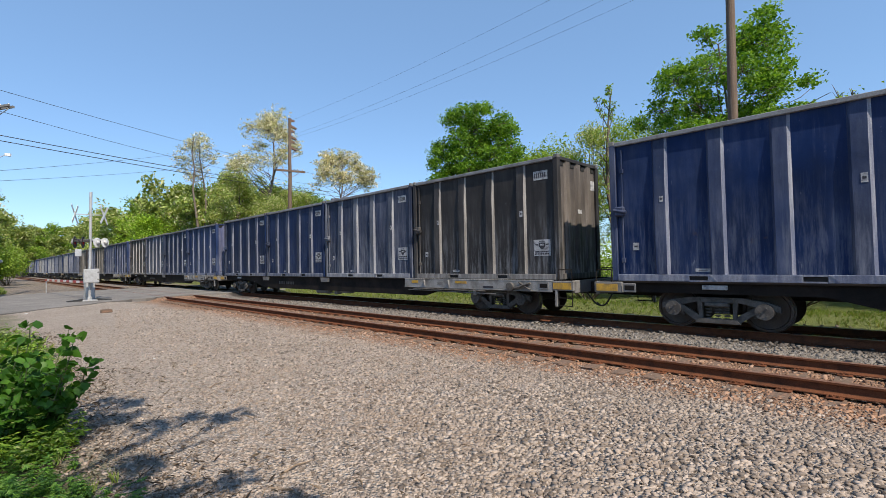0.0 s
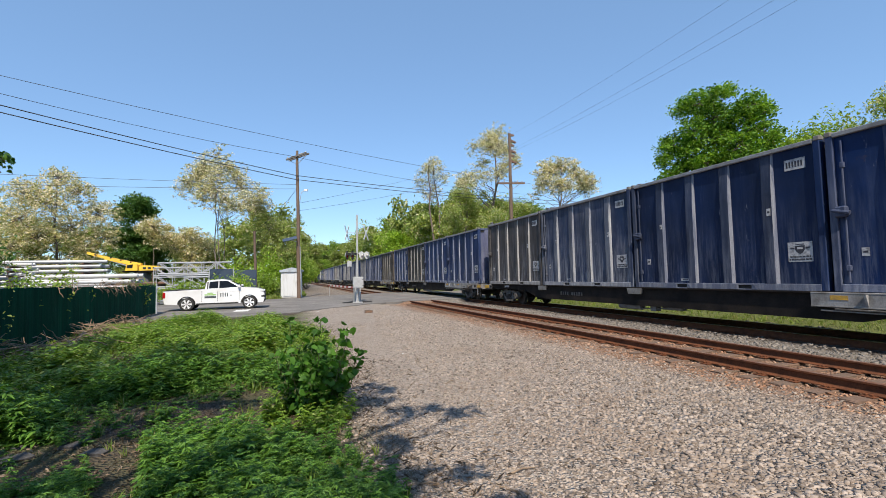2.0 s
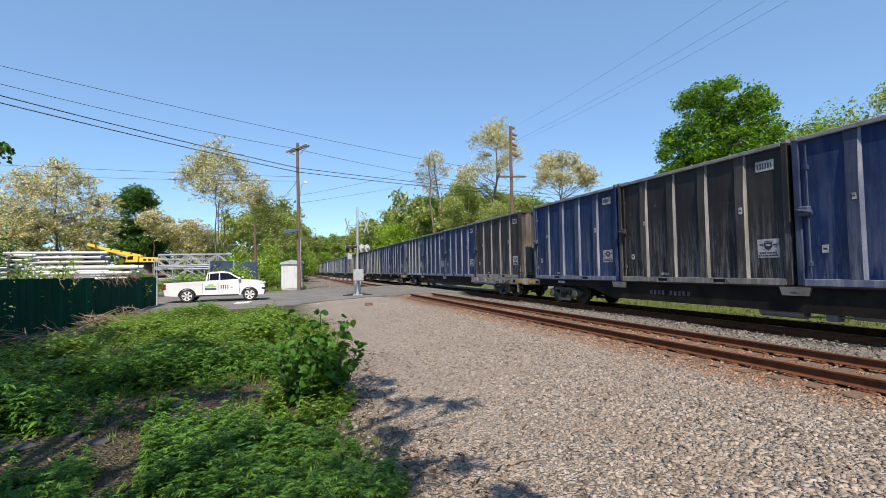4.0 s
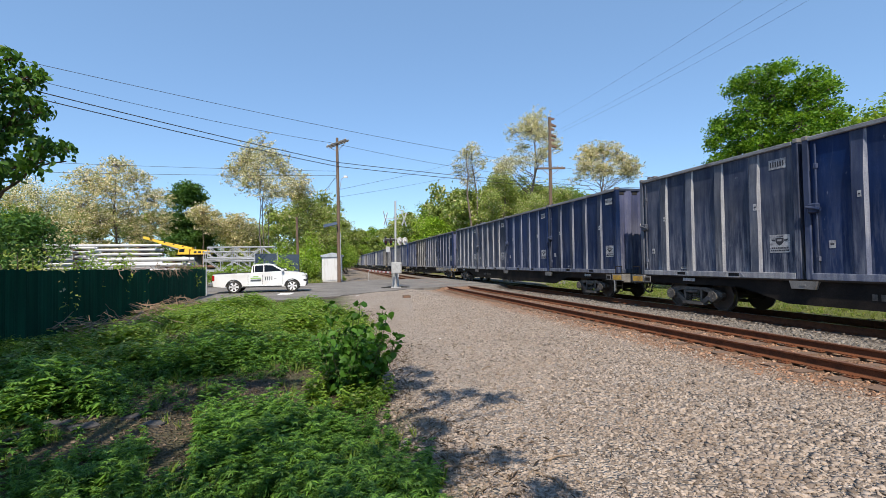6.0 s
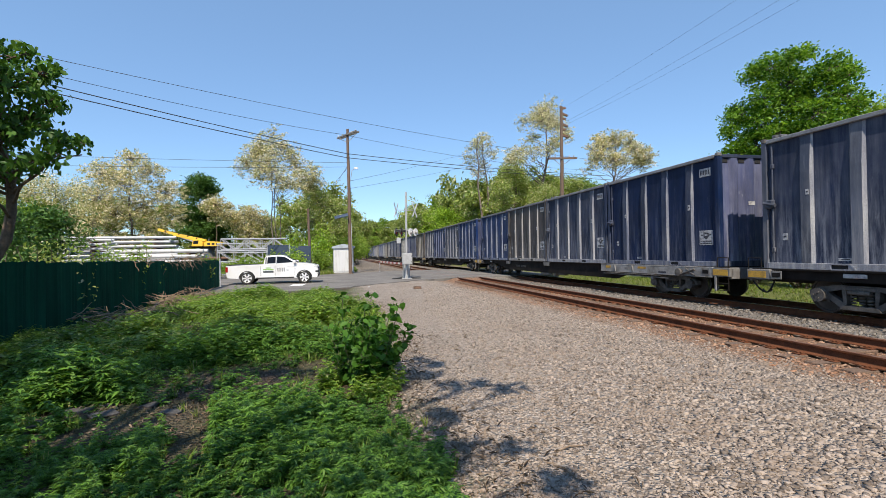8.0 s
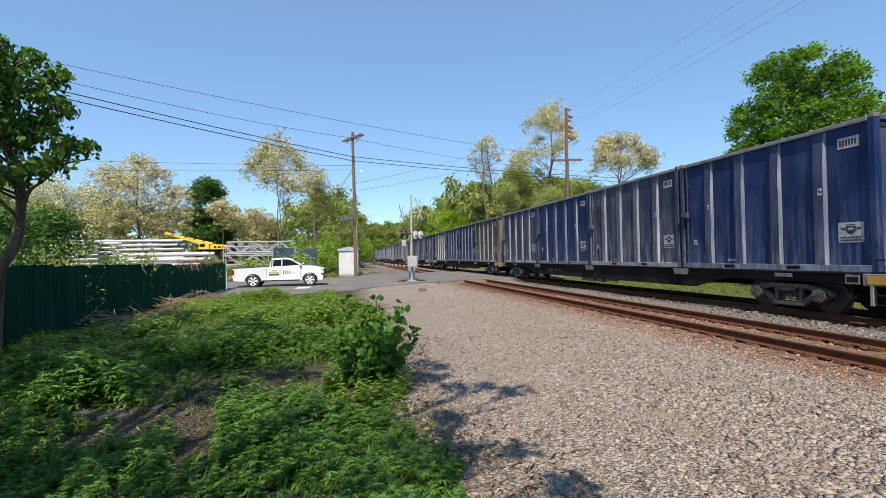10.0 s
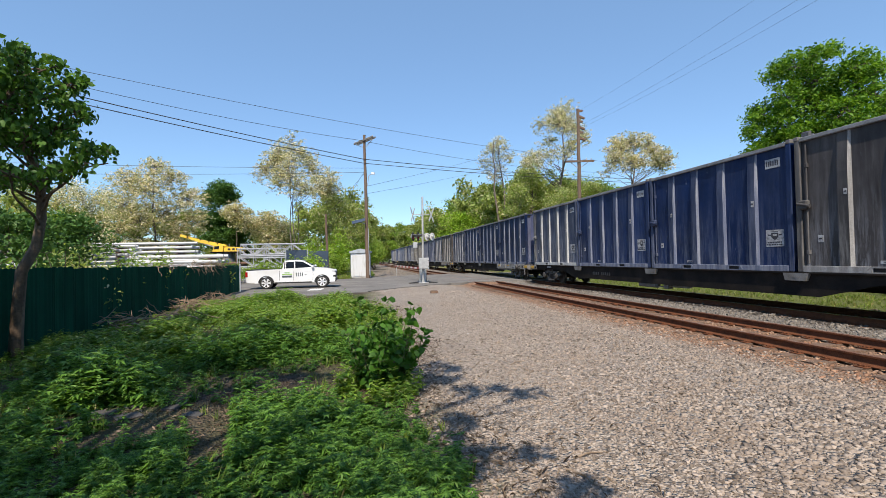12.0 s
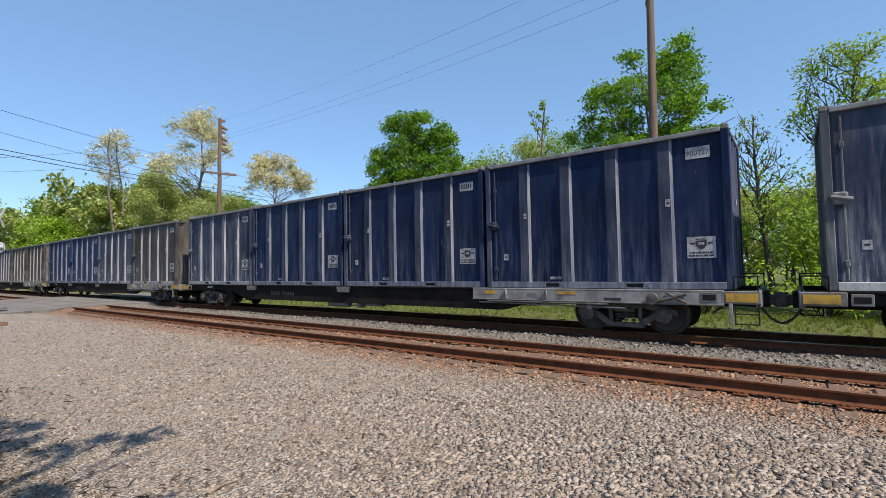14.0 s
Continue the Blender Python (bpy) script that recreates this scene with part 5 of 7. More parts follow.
for k, az, d, el, wide in (
        (1, 19.5, 66, 9.6, 0.9), (0, 23.5, 65, 9.8, 0.9), (1, 27.0, 61, 9.2, 0.9), (1, 21.5, 72, 10.0, 1.0), (1, 29.5, 58, 8.6, 0.9), (1, 13.8, 88, 8.4, 1.0), (0, 17.8, 78, 9.3, 0.9), (1, 25.0, 56, 8.0, 0.8), (1, 33.0, 56, 7.5, 0.9),
        (1, 11.2, 100, 7.0, 1.0), (1, -9.0, 95, 4.4, 1.0), (0, -12.0, 98, 4.0, 1.0), (1, -16.5, 92, 5.0, 1.0), (0, -21.0, 88, 5.4, 1.0), (1, -26.0, 84, 6.2, 1.0), (0, -30.0, 80, 6.0, 1.0), (1, -6.5, 90, 5.2, 1.0), (0, -8.0, 68, 3.4, 0.9),
        (0, 58.5, 34, 14.8, 0.95), (1, 63.0, 33, 15.5, 0.8), (3, 69.0, 34, 16.5, 0.8), (2, 55.0, 38, 13.8, 0.9), (1, 46.0, 44, 9.5, 0.9), (0, 41.5, 46, 9.3, 0.8),
        (2, 38.5, 52, 8.8, 0.8), (3, 72.5, 30, 15.0, 0.8), (1, 86.5, 31, 8.0, 0.9), (1, 92.5, 30, 9.0, 0.9), (0, 98.5, 27, 15.5, 0.9), (0, 89.5, 36, 7.5, 1.0),
        (0, 28.5, 62, 9.5, 0.9), (1, 25.5, 66, 10.0, 0.9), (3, 18.5, 72, 10.3, 0.85), (0, 15.2, 82, 9.8, 0.9), (1, 16.6, 70, 8.6, 0.9), (2, 12.4, 96, 7.6, 0.9),
        (0, 10.3, 110, 6.4, 0.95), (1, 9.2, 120, 6.6, 0.9), (3, 7.9, 135, 5.2, 0.95), (0, 6.9, 150, 4.5, 1.0), (2, 6.0, 170, 4.3, 1.0), (1, 5.2, 200, 3.6, 1.1),
        (0, 4.5, 235, 3.1, 1.2), (3, 3.9, 270, 2.6, 1.3), (2, 3.3, 300, 2.6, 1.3), (0, 2.7, 320, 2.3, 1.3), (1, 2.1, 300, 2.6, 1.2), (2, 1.5, 270, 2.9, 1.2), (0, 0.7, 230, 3.3, 1.2),
        (3, 22.5, 80, 8.8, 0.9), (2, 31.0, 66, 8.5, 0.9), (1, 35.5, 60, 8.0, 0.9), (3, 49.0, 48, 9.0, 0.9), (2, 76.0, 36, 12.5, 1.0), (0, 81.5, 33, 12.5, 1.0), (2, 101, 30, 15, 1.0), (1, 107, 32, 14, 1.0)):
    woods(k, az, d, el, wide)

# beyond the yard and the road
bough_tree("locust_tree", 21, -7.5, 58, [(-7.5, 13.7, 1.77), (-8.7, 13.0, 1.60), (-9.7, 11.5, 1.91), (-6.1, 12.3, 1.64), (-11.0, 9.9, 1.42), (-7.8, 9.8, 2.11), (-5.0, 10.3, 2.15), (-2.9, 10.1, 1.51),
    (-2.3, 8.5, 1.19), (-6.1, 8.1, 1.98), (-3.8, 7.7, 1.84), (-9.2, 8.9, 1.61)], "blossom", LOCUST, 0.16, 0.25, 11, 0.28, False, inner=0.2, fill=True, trunk_r=0.10, stems=3, group="locust trees", bark="twigs_bare")
bough_tree("locust_tree", 22, -1.9, 60, [(-2.6, 6.4, 2.04), (-0.9, 5.9, 1.88), (-0.5, 4.3, 2.06), (-3.2, 4.2, 2.04), (-1.8, 2.9, 2.05)], "leaf_pale", "pale green locust tree with some blossom", 0.18, 0.34, 16, 0.7, inner=0.3, group="locust trees")
bough_tree("locust_tree", 23, -21.4, 56, [(-21.4, 10.1, 1.55), (-23.6, 8.3, 2.20), (-19.9, 8.9, 1.88), (-22.0, 7.7, 2.39), (-18.3, 6.9, 2.21), (-24.2, 6.0, 2.05), (-20.5, 5.4, 2.44), (-22.8, 4.3, 2.38),
    (-17.8, 4.5, 1.93), (-24.5, 3.5, 1.50), (-19.4, 3.4, 1.75)], "blossom_warm", LOCUST, 0.16, 0.26, 11, 0.5, True, inner=0.3, group="locust trees", low=2.2)
bough_tree("locust_tree", 24, -10.0, 66, [(-9.7, 4.5, 1.78), (-10.7, 4.7, 1.43), (-8.6, 3.6, 1.63), (-11.5, 3.5, 1.27), (-12.6, 4.5, 1.66), (-10.0, 2.5, 1.92)], "blossom_warm", "low blossoming locust tree", 0.17, 0.28, 12, 0.6, inner=0.3, group="locust trees")
tree_at("locust_tree", 25, -27.5, 80, 8.6, 3.4, "blossom", LOCUST, count=11600, size=0.224, limbs=18, twigs=6, crown_base=4, group="locust trees")
tree_at("locust_tree", 26, -31.5, 84, 8.4, 3.4, "leaf_pale", "pale half-leafed locust tree", count=8700, size=0.224, limbs=20, twigs=6, crown_base=4, group="locust trees")
bough_tree("dark_tree", 27, -15.0, 72, [(-15.1, 8.1, 1.31), (-14.1, 7.3, 0.97), (-15.8, 6.9, 1.31), (-16.5, 4.9, 1.3), (-14.8, 4.4, 1.56), (-13.3, 3.9, 1.22), (-15.4, 2.6, 1.6)], "leaf_dark", "dense dark green tree", 0.30, 0.7, 70, 1.1)
tree_at("dark_tree", 28, -13.6, 76, 6.0, 2.2, "leaf_dark", "dense dark green tree", count=8000, size=0.32, limbs=18, twigs=6, crown_base=1.0, clump=0.9)
bough_tree("locust_tree", 29, -13.6, 62, [(-13.6, 5.8, 1.40), (-14.3, 5.6, 1.08), (-12.3, 5.7, 0.63), (-13.6, 4.5, 0.90)], "blossom_warm", "low blossoming locust tree", 0.17, 0.26, 12, 0.7, inner=0.3, group="locust trees")
tree_at("dark_tree", 31, -29.2, 44, 5.6, 3.4, "leaf_dark", "dense green tree beyond the yard", count=9000, size=0.26, limbs=22, twigs=6, crown_base=1.0, clump=0.8)
tree_at("pine_tree", 30, -33.5, 34, 5.4, 5.5, "leaf_dark", "dark green pine with spreading boughs", count=5500, size=0.24, limbs=18, twigs=5, crown_base=1.2, shape="cone", droop=0.6, clump=0.5)
for k, az, d, el, wide in ((1, 0.5, 92, 6.4, 0.8), (0, 1.7, 112, 5.4, 0.9), (2, 2.4, 170, 4.3, 1.0), (0, 3.1, 190, 4.2, 1.1), (1, 3.8, 200, 4.1, 1.1), (3, 4.5, 190, 4.3, 1.0), (2, 5.2, 170, 4.6, 1.0), (1, -5.6, 72, 7.6, 0.85), (0, -1.9, 74, 8.8, 0.8), (3, 0.0, 84, 7.4, 0.75), (1, 1.2, 110, 5.0, 0.8), (0, -10.0, 84, 5.0, 1.0), (2, -18.5, 90, 6.0, 1.0),
                           (1, -24.0, 90, 7.0, 1.0), (2, -29.5, 70, 5.4, 1.0), (0, -34.0, 76, 7.0, 1.0), (2, -38.0, 60, 8.0, 1.0), (0, -43.0, 60, 9.0, 1.0), (3, -3.0, 96, 6.6, 0.9),
                           (2, -55, 60, 10, 1.1), (0, -70, 60, 10, 1.1), (3, -90, 55, 10, 1.1), (1, -110, 60, 10, 1.1), (2, -130, 70, 9, 1.2), (0, 165, 60, 9, 1.2), (3, 150, 50, 10, 1.1), (2, 135, 45, 11, 1.1), (1, 120, 40, 12, 1.1)):
    woods(k, az, d, el, wide)

# the small tree by the fence and the one over the camera, which only shows by its shade and lowest boughs
NEAR_STEM = [(-5.86, 9.25, -0.2, 0.117), (-5.83, 9.24, 0.5, 0.098), (-5.80, 9.24, 1.0, 0.090), (-5.76, 9.25, 1.56, 0.086), (-5.59, 9.35, 2.01, 0.082), (-5.53, 9.39, 2.51, 0.074), (-5.53, 9.39, 2.97, 0.066),
             (-5.62, 9.34, 3.5, 0.055), (-5.80, 9.24, 3.9, 0.039), (-5.9, 9.2, 4.5, 0.023), (-5.95, 9.2, 5.0, 0.012)]
bough_tree("ailanthus_tree", 77, -31.9, 10.9, [(-32.0, 18.2, 1.98), (-29.4, 18.6, 0.92), (-28.3, 17.0, 1.47), (-30.8, 15.5, 2.29), (-27.9, 14.6, 1.6), (-29.6, 12.5, 2.1), (-27.1, 11.2, 1.36), (-31.6, 11.4, 2.3),
    (-25.5, 11.2, 0.67), (-28.8, 9.2, 1.5), (-32.7, 8.2, 2.02), (-30.8, 7.9, 1.3), (-27.5, 10.1, 0.82), (-33.1, 14.6, 2.46), (-34.5, 11.9, 2.43), (-34.2, 16.7, 2.16), (-34.2, 8.1, 1.97), (-36.5, 10.5, 2.4), (-36.5, 15.0, 2.4)],
    "leaf_near", "young crooked tree with long drooping leaves by the fence", 0.10, 0.15, 10, 0.8, inner=0.4, droop=0.9, bark="bark_young", stem_line=NEAR_STEM, flat=0.8, group="")

# its boughs, by the patches of shade that they cast: x, y on the ground, height of the bough, half widths
rng = np.random.default_rng(78)
shade = thing("shade_tree", -3.4, -2.4, 0.0, 0, "tall leafy tree with wide boughs over the verge", "tree", "trees")
stem = np.array([(0.0, 0.0, -0.3, 0.26), (0.05, 0.05, 1.5, 0.2), (0.1, 0.2, 3.2, 0.17), (0.0, 0.5, 4.8, 0.14), (0.1, 0.8, 6.2, 0.10), (0.0, 1.1, 7.8, 0.05), (0.1, 1.2, 9.0, 0.02)])
shade_lines, shade_leaves = [stem], []
for x, y, h, rx, ry in (
        (1.18, 7.0, 7.4, 0.20, 0.20), (1.38, 6.75, 7.2, 0.16, 0.16), (1.05, 6.3, 7.2, 0.30, 0.20), (0.66, 5.9, 7.2, 0.22, 0.24), (1.36, 5.62, 7.0, 0.20, 0.22), (1.73, 5.66, 7.0, 0.10, 0.06), (1.95, 5.32, 7.0, 0.20, 0.16),
        (0.97, 4.72, 6.6, 0.12, 0.10), (1.08, 4.55, 6.6, 0.06, 0.06), (0.85, 4.2, 6.6, 0.07, 0.16), (0.84, 3.85, 6.6, 0.13, 0.12), (1.05, 3.82, 6.4, 0.12, 0.06), (1.36, 3.72, 6.4, 0.14, 0.06), (0.78, 3.42, 6.4, 0.12, 0.06), (1.5, 3.1, 6.4, 0.2, 0.10),
        (-2.4, 10.6, 7.8, 1.0, 0.7), (-3.3, 9.6, 7.6, 1.0, 0.8), (-1.4, 9.3, 7.6, 0.8, 0.6), (-3.9, 7.6, 7.2, 1.0, 0.8), (-4.6, 10.0, 7.0, 0.9, 0.8), (-4.4, 8.8, 7.3, 1.0, 0.8), (-5.6, 6.6, 6.9, 0.7, 0.8), (-2.9, 8.4, 7.2, 0.8, 0.5), (-1.2, 9.9, 7.6, 0.7, 0.4), (-2.2, 7.3, 6.8, 0.6, 0.4),
        (-1.6, 6.0, 6.8, 0.5, 0.35), (-4.9, 6.4, 6.8, 0.7, 0.5), (-3.0, 5.2, 6.4, 0.6, 0.3), (-2.4, 4.2, 6.2, 0.5, 0.25), 
        (-3.6, 4.3, 6.2, 0.6, 0.3), (-5.3, 8.0, 7.0, 0.6, 0.6), (-1.75, 4.3, 6.2, 0.5, 0.3), (-1.2, 6.9, 6.9, 0.6, 0.35), (-2.6, 7.4, 6.9, 0.6, 0.4), (-4.6, 7.1, 6.9, 0.8, 0.6), (-3.3, 6.6, 6.8, 0.8, 0.4), (-5.2, 9.3, 7.2, 0.8, 0.7), (-5.4, 10.6, 7.2, 0.8, 0.7), (-4.7, 12.0, 7.5, 0.9, 0.6), (-5.0, 8.5, 7.0, 0.7, 0.5), (-0.7, 6.6, 7.0, 0.35, 0.2)):
    tip = np.array([x + h * sun_dir.x / sun_dir.z + 3.4, y + h * sun_dir.y / sun_dir.z + 2.4, h])
    i = int(np.argmin(np.abs(stem[:, 2] - (h - 2.2))))
    shade_lines.append(bent(rng, stem[i, :3], tip, stem[i, 3] * 0.5, 0.012, 8, 0.05))
    n = int(40 + (330 if rx < 0.4 else 430) * rx * ry * 3.14)
    c = tip + in_ball(rng, n) * np.array([rx, ry * 1.1, 0.22])
    c += np.repeat(rng.normal(size=(n // 6 + 1, 3)), 6, 0)[:n] * np.array([rx, ry, 0.1]) * 0.4
    shade_leaves.append(c)
    for q in range(4):
        shade_lines.append(bent(rng, tip - (tip - stem[i, :3]) * 0.15, c[rng.integers(0, n)], 0.012, 0.004, 4, 0.1))
v, f = tubes(shade_lines, 7)
link_mesh("trunk", smooth(fast_mesh("trunk", v, f)), M["bark_warm"], shade, "trunk and boughs")
v, f = leaves(rng, np.concatenate(shade_leaves), 0.12, 0.5, 0.2, 0.6)
link_mesh("crown", fast_mesh("crown", v, f), M["leaf_near"], shade)

# weeds on the verge
EDGE_Y = [-2.0, 2.0, 3.2, 4.5, 5.6, 6.6, 8.3, 12.0, 16.0, 19.0, 20.8, 21.4]
EDGE_X = [0.3, 0.70, 0.88, 0.80, 0.45, 0.60, 0.95, 1.15, 0.9, -0.3, -1.6, -2.6]


def weed_density(x, y):
    d = step(0.0, 0.5, np.interp(y, EDGE_Y, EDGE_X) - x)
    for cx, cy, rx, ry in ((-0.55, 6.2, 0.85, 0.85), (-0.1, 6.9, 0.45, 0.5), (-0.35, 5.5, 0.6, 0.35), (-1.15, 5.75, 0.45, 0.3), (-1.75, 5.0, 0.6, 0.36), (-2.5, 5.35, 0.75, 0.36), (-1.3, 4.5, 0.3, 0.4), (-1.25, 4.1, 0.25, 0.4), (-4.6, 7.3, 0.7, 0.45), (-4.9, 12.3, 0.9, 0.7)):
        d = d * step(0.55, 1.15, np.hypot((x - cx) / rx, (y - cy) / ry))
    return d


def weed_kinds(rng, lobes, stems, count):
    """A few upright leafy plants: stems with leaves set round them, each leaf of one blade or of several lobes."""
    kinds = []
    for k in range(7):
        V, F, base = [], [], 0
        for s in range(stems):
            h = rng.uniform(0.55, 1.0)
            foot = rng.normal(size=2) * 0.06
            tip = foot + rng.normal(size=2) * 0.13
            g = np.sort(rng.uniform(0.12, 1.0, count))
            c = np.stack([foot[0] + (tip[0] - foot[0]) * g, foot[1] + (tip[1] - foot[1]) * g, g * h], 1)
            a0 = np.arange(count) * 2.4 + rng.uniform(0, 6)
            lift = rng.uniform(-0.3, 0.5, count)
            for lobe in range(lobes):
                a = a0 + (0, 0.62, -0.62, 1.15, -1.15)[lobe]
                out = (0.33 - 0.17 * g) * rng.uniform(0.7, 1.25, count) * (1.0, 0.85, 0.85, 0.6, 0.6)[lobe]
                d = np.stack([np.cos(a), np.sin(a), lift], 1)
                side = np.stack([-np.sin(a), np.cos(a), rng.uniform(-0.25, 0.25, count)], 1)
                w = out[:, None] * (0.30 if lobes == 1 else 0.15 if lobes == 3 else 0.12)
                sag = np.array([0, 0, -1.0]) * out[:, None] * 0.2
                q = np.stack([c, c + d * out[:, None] * 0.5 + side * w, c + d * out[:, None] + sag, c + d * out[:, None] * 0.5 - side * w], 1)
                i = np.arange(count)[:, None] * 4 + base
                V.append(q.reshape(-1, 3))
                F += [i + np.array([[0, 1, 2]]), i + np.array([[0, 2, 3]])]
                base += count * 4
        kinds.append((np.concatenate(V), np.concatenate(F)))
    return kinds


def scatter(kinds, rng, px, py, pz, size, turn_tilt=0.12):
    V, F, base = [], [], 0
    which = rng.integers(0, len(kinds), len(px))
    for k, (kv, kf) in enumerate(kinds):
        sel = np.nonzero(which == k)[0]
        if len(sel) == 0:
            continue
        a = rng.uniform(0, 2 * math.pi, len(sel))
        ca, sa = np.cos(a)[:, None], np.sin(a)[:, None]
        s = size[sel][:, None]
        lx, ly = rng.normal(size=(2, len(sel), 1)) * turn_tilt
        X = (kv[:, 0] * ca - kv[:, 1] * sa + kv[:, 2] * lx) * s + px[sel][:, None]
        Y = (kv[:, 0] * sa + kv[:, 1] * ca + kv[:, 2] * ly) * s + py[sel][:, None]
        Z = kv[:, 2] * s + pz[sel][:, None]
        V.append(np.stack([X, Y, Z], -1).reshape(-1, 3))
        F.append((kf[None] + (np.arange(len(sel)) * len(kv))[:, None, None] + base).reshape(-1, kf.shape[1]))
        base += len(sel) * len(kv)
    return np.concatenate(V), np.concatenate(F)


rng = np.random.default_rng(5)
for name, n, (r0, r1), (y0, y1, power), plan in (("weeds", 6500, (0, 5.0), (1.2, 5.2, 1.1), (5, 2, 13)), ("weeds", 7000, (5.0, 8.5), (2.5, 8.6, 1.0), (3, 2, 12)), ("far_weeds", 15000, (8.5, 30), (6.4, 21.5, 1.2), (1, 3, 10))):
    kinds = weed_kinds(rng, *plan)
    wx, wy = rng.uniform(-6.1, 1.4, n), y0 + (y1 - y0) * rng.uniform(0, 1, n) ** power
    patchy = np.array([noise.noise((a * 0.8, b * 0.8, 2.0)) for a, b in zip(wx, wy)])
    keep = rng.uniform(0, 1, n) < weed_density(wx, wy) * np.clip(0.55 + 1.1 * patchy + 0.5 * (wy < 4.6), 0.2, 1)
    far_off = np.hypot(wx, wy)
    keep &= (far_off >= r0) & (far_off < r1)
    wx, wy, patchy = wx[keep], wy[keep], patchy[keep]
    wsize = (0.25 + 0.36 * np.clip(patchy + 0.15, 0, 1)) * rng.uniform(0.6, 1.3, len(wx)) * (0.85 if r1 < 8 else 1.0)
    wsize *= np.where((wy > 3.9) & (wy < 7.2) & (wx > -2.4), 0.8, 1.0) * np.where(wx < -4.7, 0.6, 1.0)
    v, f = scatter(kinds, rng, wx, wy, ground_z(wx, wy) - 0.02, wsize)
    # the far weeds take the leaf colour lightened for sunlight
    tagged(link_mesh(name, fast_mesh(name, v, f), M["leaf_weed" if r1 < 9 else "leaf_verge"]), "dense green mugwort weeds on the verge", "weeds", kind="stuff")

n = 2600
wx, wy = rng.uniform(-6.1, 0.9, n), rng.uniform(-7.0, 1.3, n)
keep = (rng.uniform(0, 1, n) < 0.75 * step(-7.0, -1.0, wy)) & (np.hypot(wx, wy) > 0.7) & (wx < 0.35 + 0.4 * rng.uniform(0, 1, n))
wx, wy = wx[keep], wy[keep]
v, f = scatter(weed_kinds(rng, 1, 3, 8), rng, wx, wy, ground_z(wx, wy) - 0.02, rng.uniform(0.2, 0.5, len(wx)))
tagged(link_mesh("low_weeds", fast_mesh("low_weeds", v, f), M["leaf_weed"]), "low green weeds under the tree", "weeds", kind="stuff")

# grass tufts: edge of the verge, the strip behind the train, the far side of the road
def blades(rng):
    out = []
    for k in range(5):
        n = 14
        a, h = rng.uniform(0, 6.28, n), rng.uniform(0.5, 1.0, n)
        foot = rng.normal(size=(n, 2)) * 0.10
        d = np.stack([np.cos(a), np.sin(a)], 1)
        w = np.stack([-np.sin(a), np.cos(a)], 1) * 0.02
        z0 = np.zeros((n, 1))
        mid = foot + d * 0.08
        tip = foot + d * (0.30 * rng.uniform(0.3, 1.2, (n, 1)))
        q = np.stack([np.concatenate([foot - w, z0], 1), np.concatenate([foot + w, z0], 1), np.concatenate([mid + w * 0.8, h[:, None] * 0.6], 1), np.concatenate([tip, h[:, None]], 1)], 1)
        i = np.arange(n)[:, None] * 4
        out.append((q.reshape(-1, 3), np.concatenate([i + np.array([[0, 1, 2]]), i + np.array([[0, 2, 3]])])))
    return out


grass_kinds = blades(rng)
sets = []
for n, (x0, x1), (y0, y1), (s0, s1) in ((4200, (15.0, 18.5), (-5, 40), (0.08, 0.20)), (900, (-6.0, 1.2), (1.5, 21), (0.08, 0.22)), (1100, (-9, 1.6), (40.5, 52), (0.25, 0.6)), (900, (-7.5, 1.0), (36.6, 44), (0.2, 0.5))):
    a, b_ = rng.uniform(x0, x1, n), rng.uniform(y0, y1, n)
    s = rng.uniform(s0, s1, n)
    if x0 == -6.0:
        ok = np.interp(b_, EDGE_Y, EDGE_X) + 0.12 > a
        a, b_, s = a[ok], b_[ok], s[ok]
    elif y0 > 36:
        ok = b_ > np.interp(a, [-60, -14, -6, -1.5, 1.6, 4.5], [36, 36.7, 38.5, 40.9, 43.7, 45.6]) + 0.2
        ok &= ~((a > -0.9) & (a < 1.6) & (b_ > 42) & (b_ < 45))
        a, b_, s = a[ok], b_[ok], s[ok]
    sets.append((a, b_, s))
a, b_, s = (np.concatenate([q[i] for q in sets]) for i in range(3))
v, f = scatter(grass_kinds, rng, a, b_, ground_z(a, b_) - 0.01, s, 0.2)
tagged(link_mesh("grass_tufts", fast_mesh("grass_tufts", v, f), M["leaf_grass"]), "fresh green grass tufts", "grass", kind="stuff")

# dry litter under the weeds
n = 30000
a, b_ = rng.uniform(-6, 1.5, n), 1.5 + 18.5 * rng.uniform(0, 1, n) ** 1.5
ok = np.interp(b_, EDGE_Y, EDGE_X) + 0.5 > a
c = np.stack([a, b_, ground_z(a, b_) + 0.012], 1)[ok]
v, f = leaves(rng, c, 0.045, 0.75, 0.0, 0.28)
tagged(link_mesh("leaf_litter", fast_mesh("leaf_litter", v, f), M["leaf_dry"]), "dry brown leaves and stems on the soil", "leaf litter", kind="stuff")

# the knotweed bush
bush = thing("knotweed_bush", 0.30, 6.0, 0.0, 0, "leafy green knotweed bush at the edge of the gravel", "bush")
lines, spots = [], []
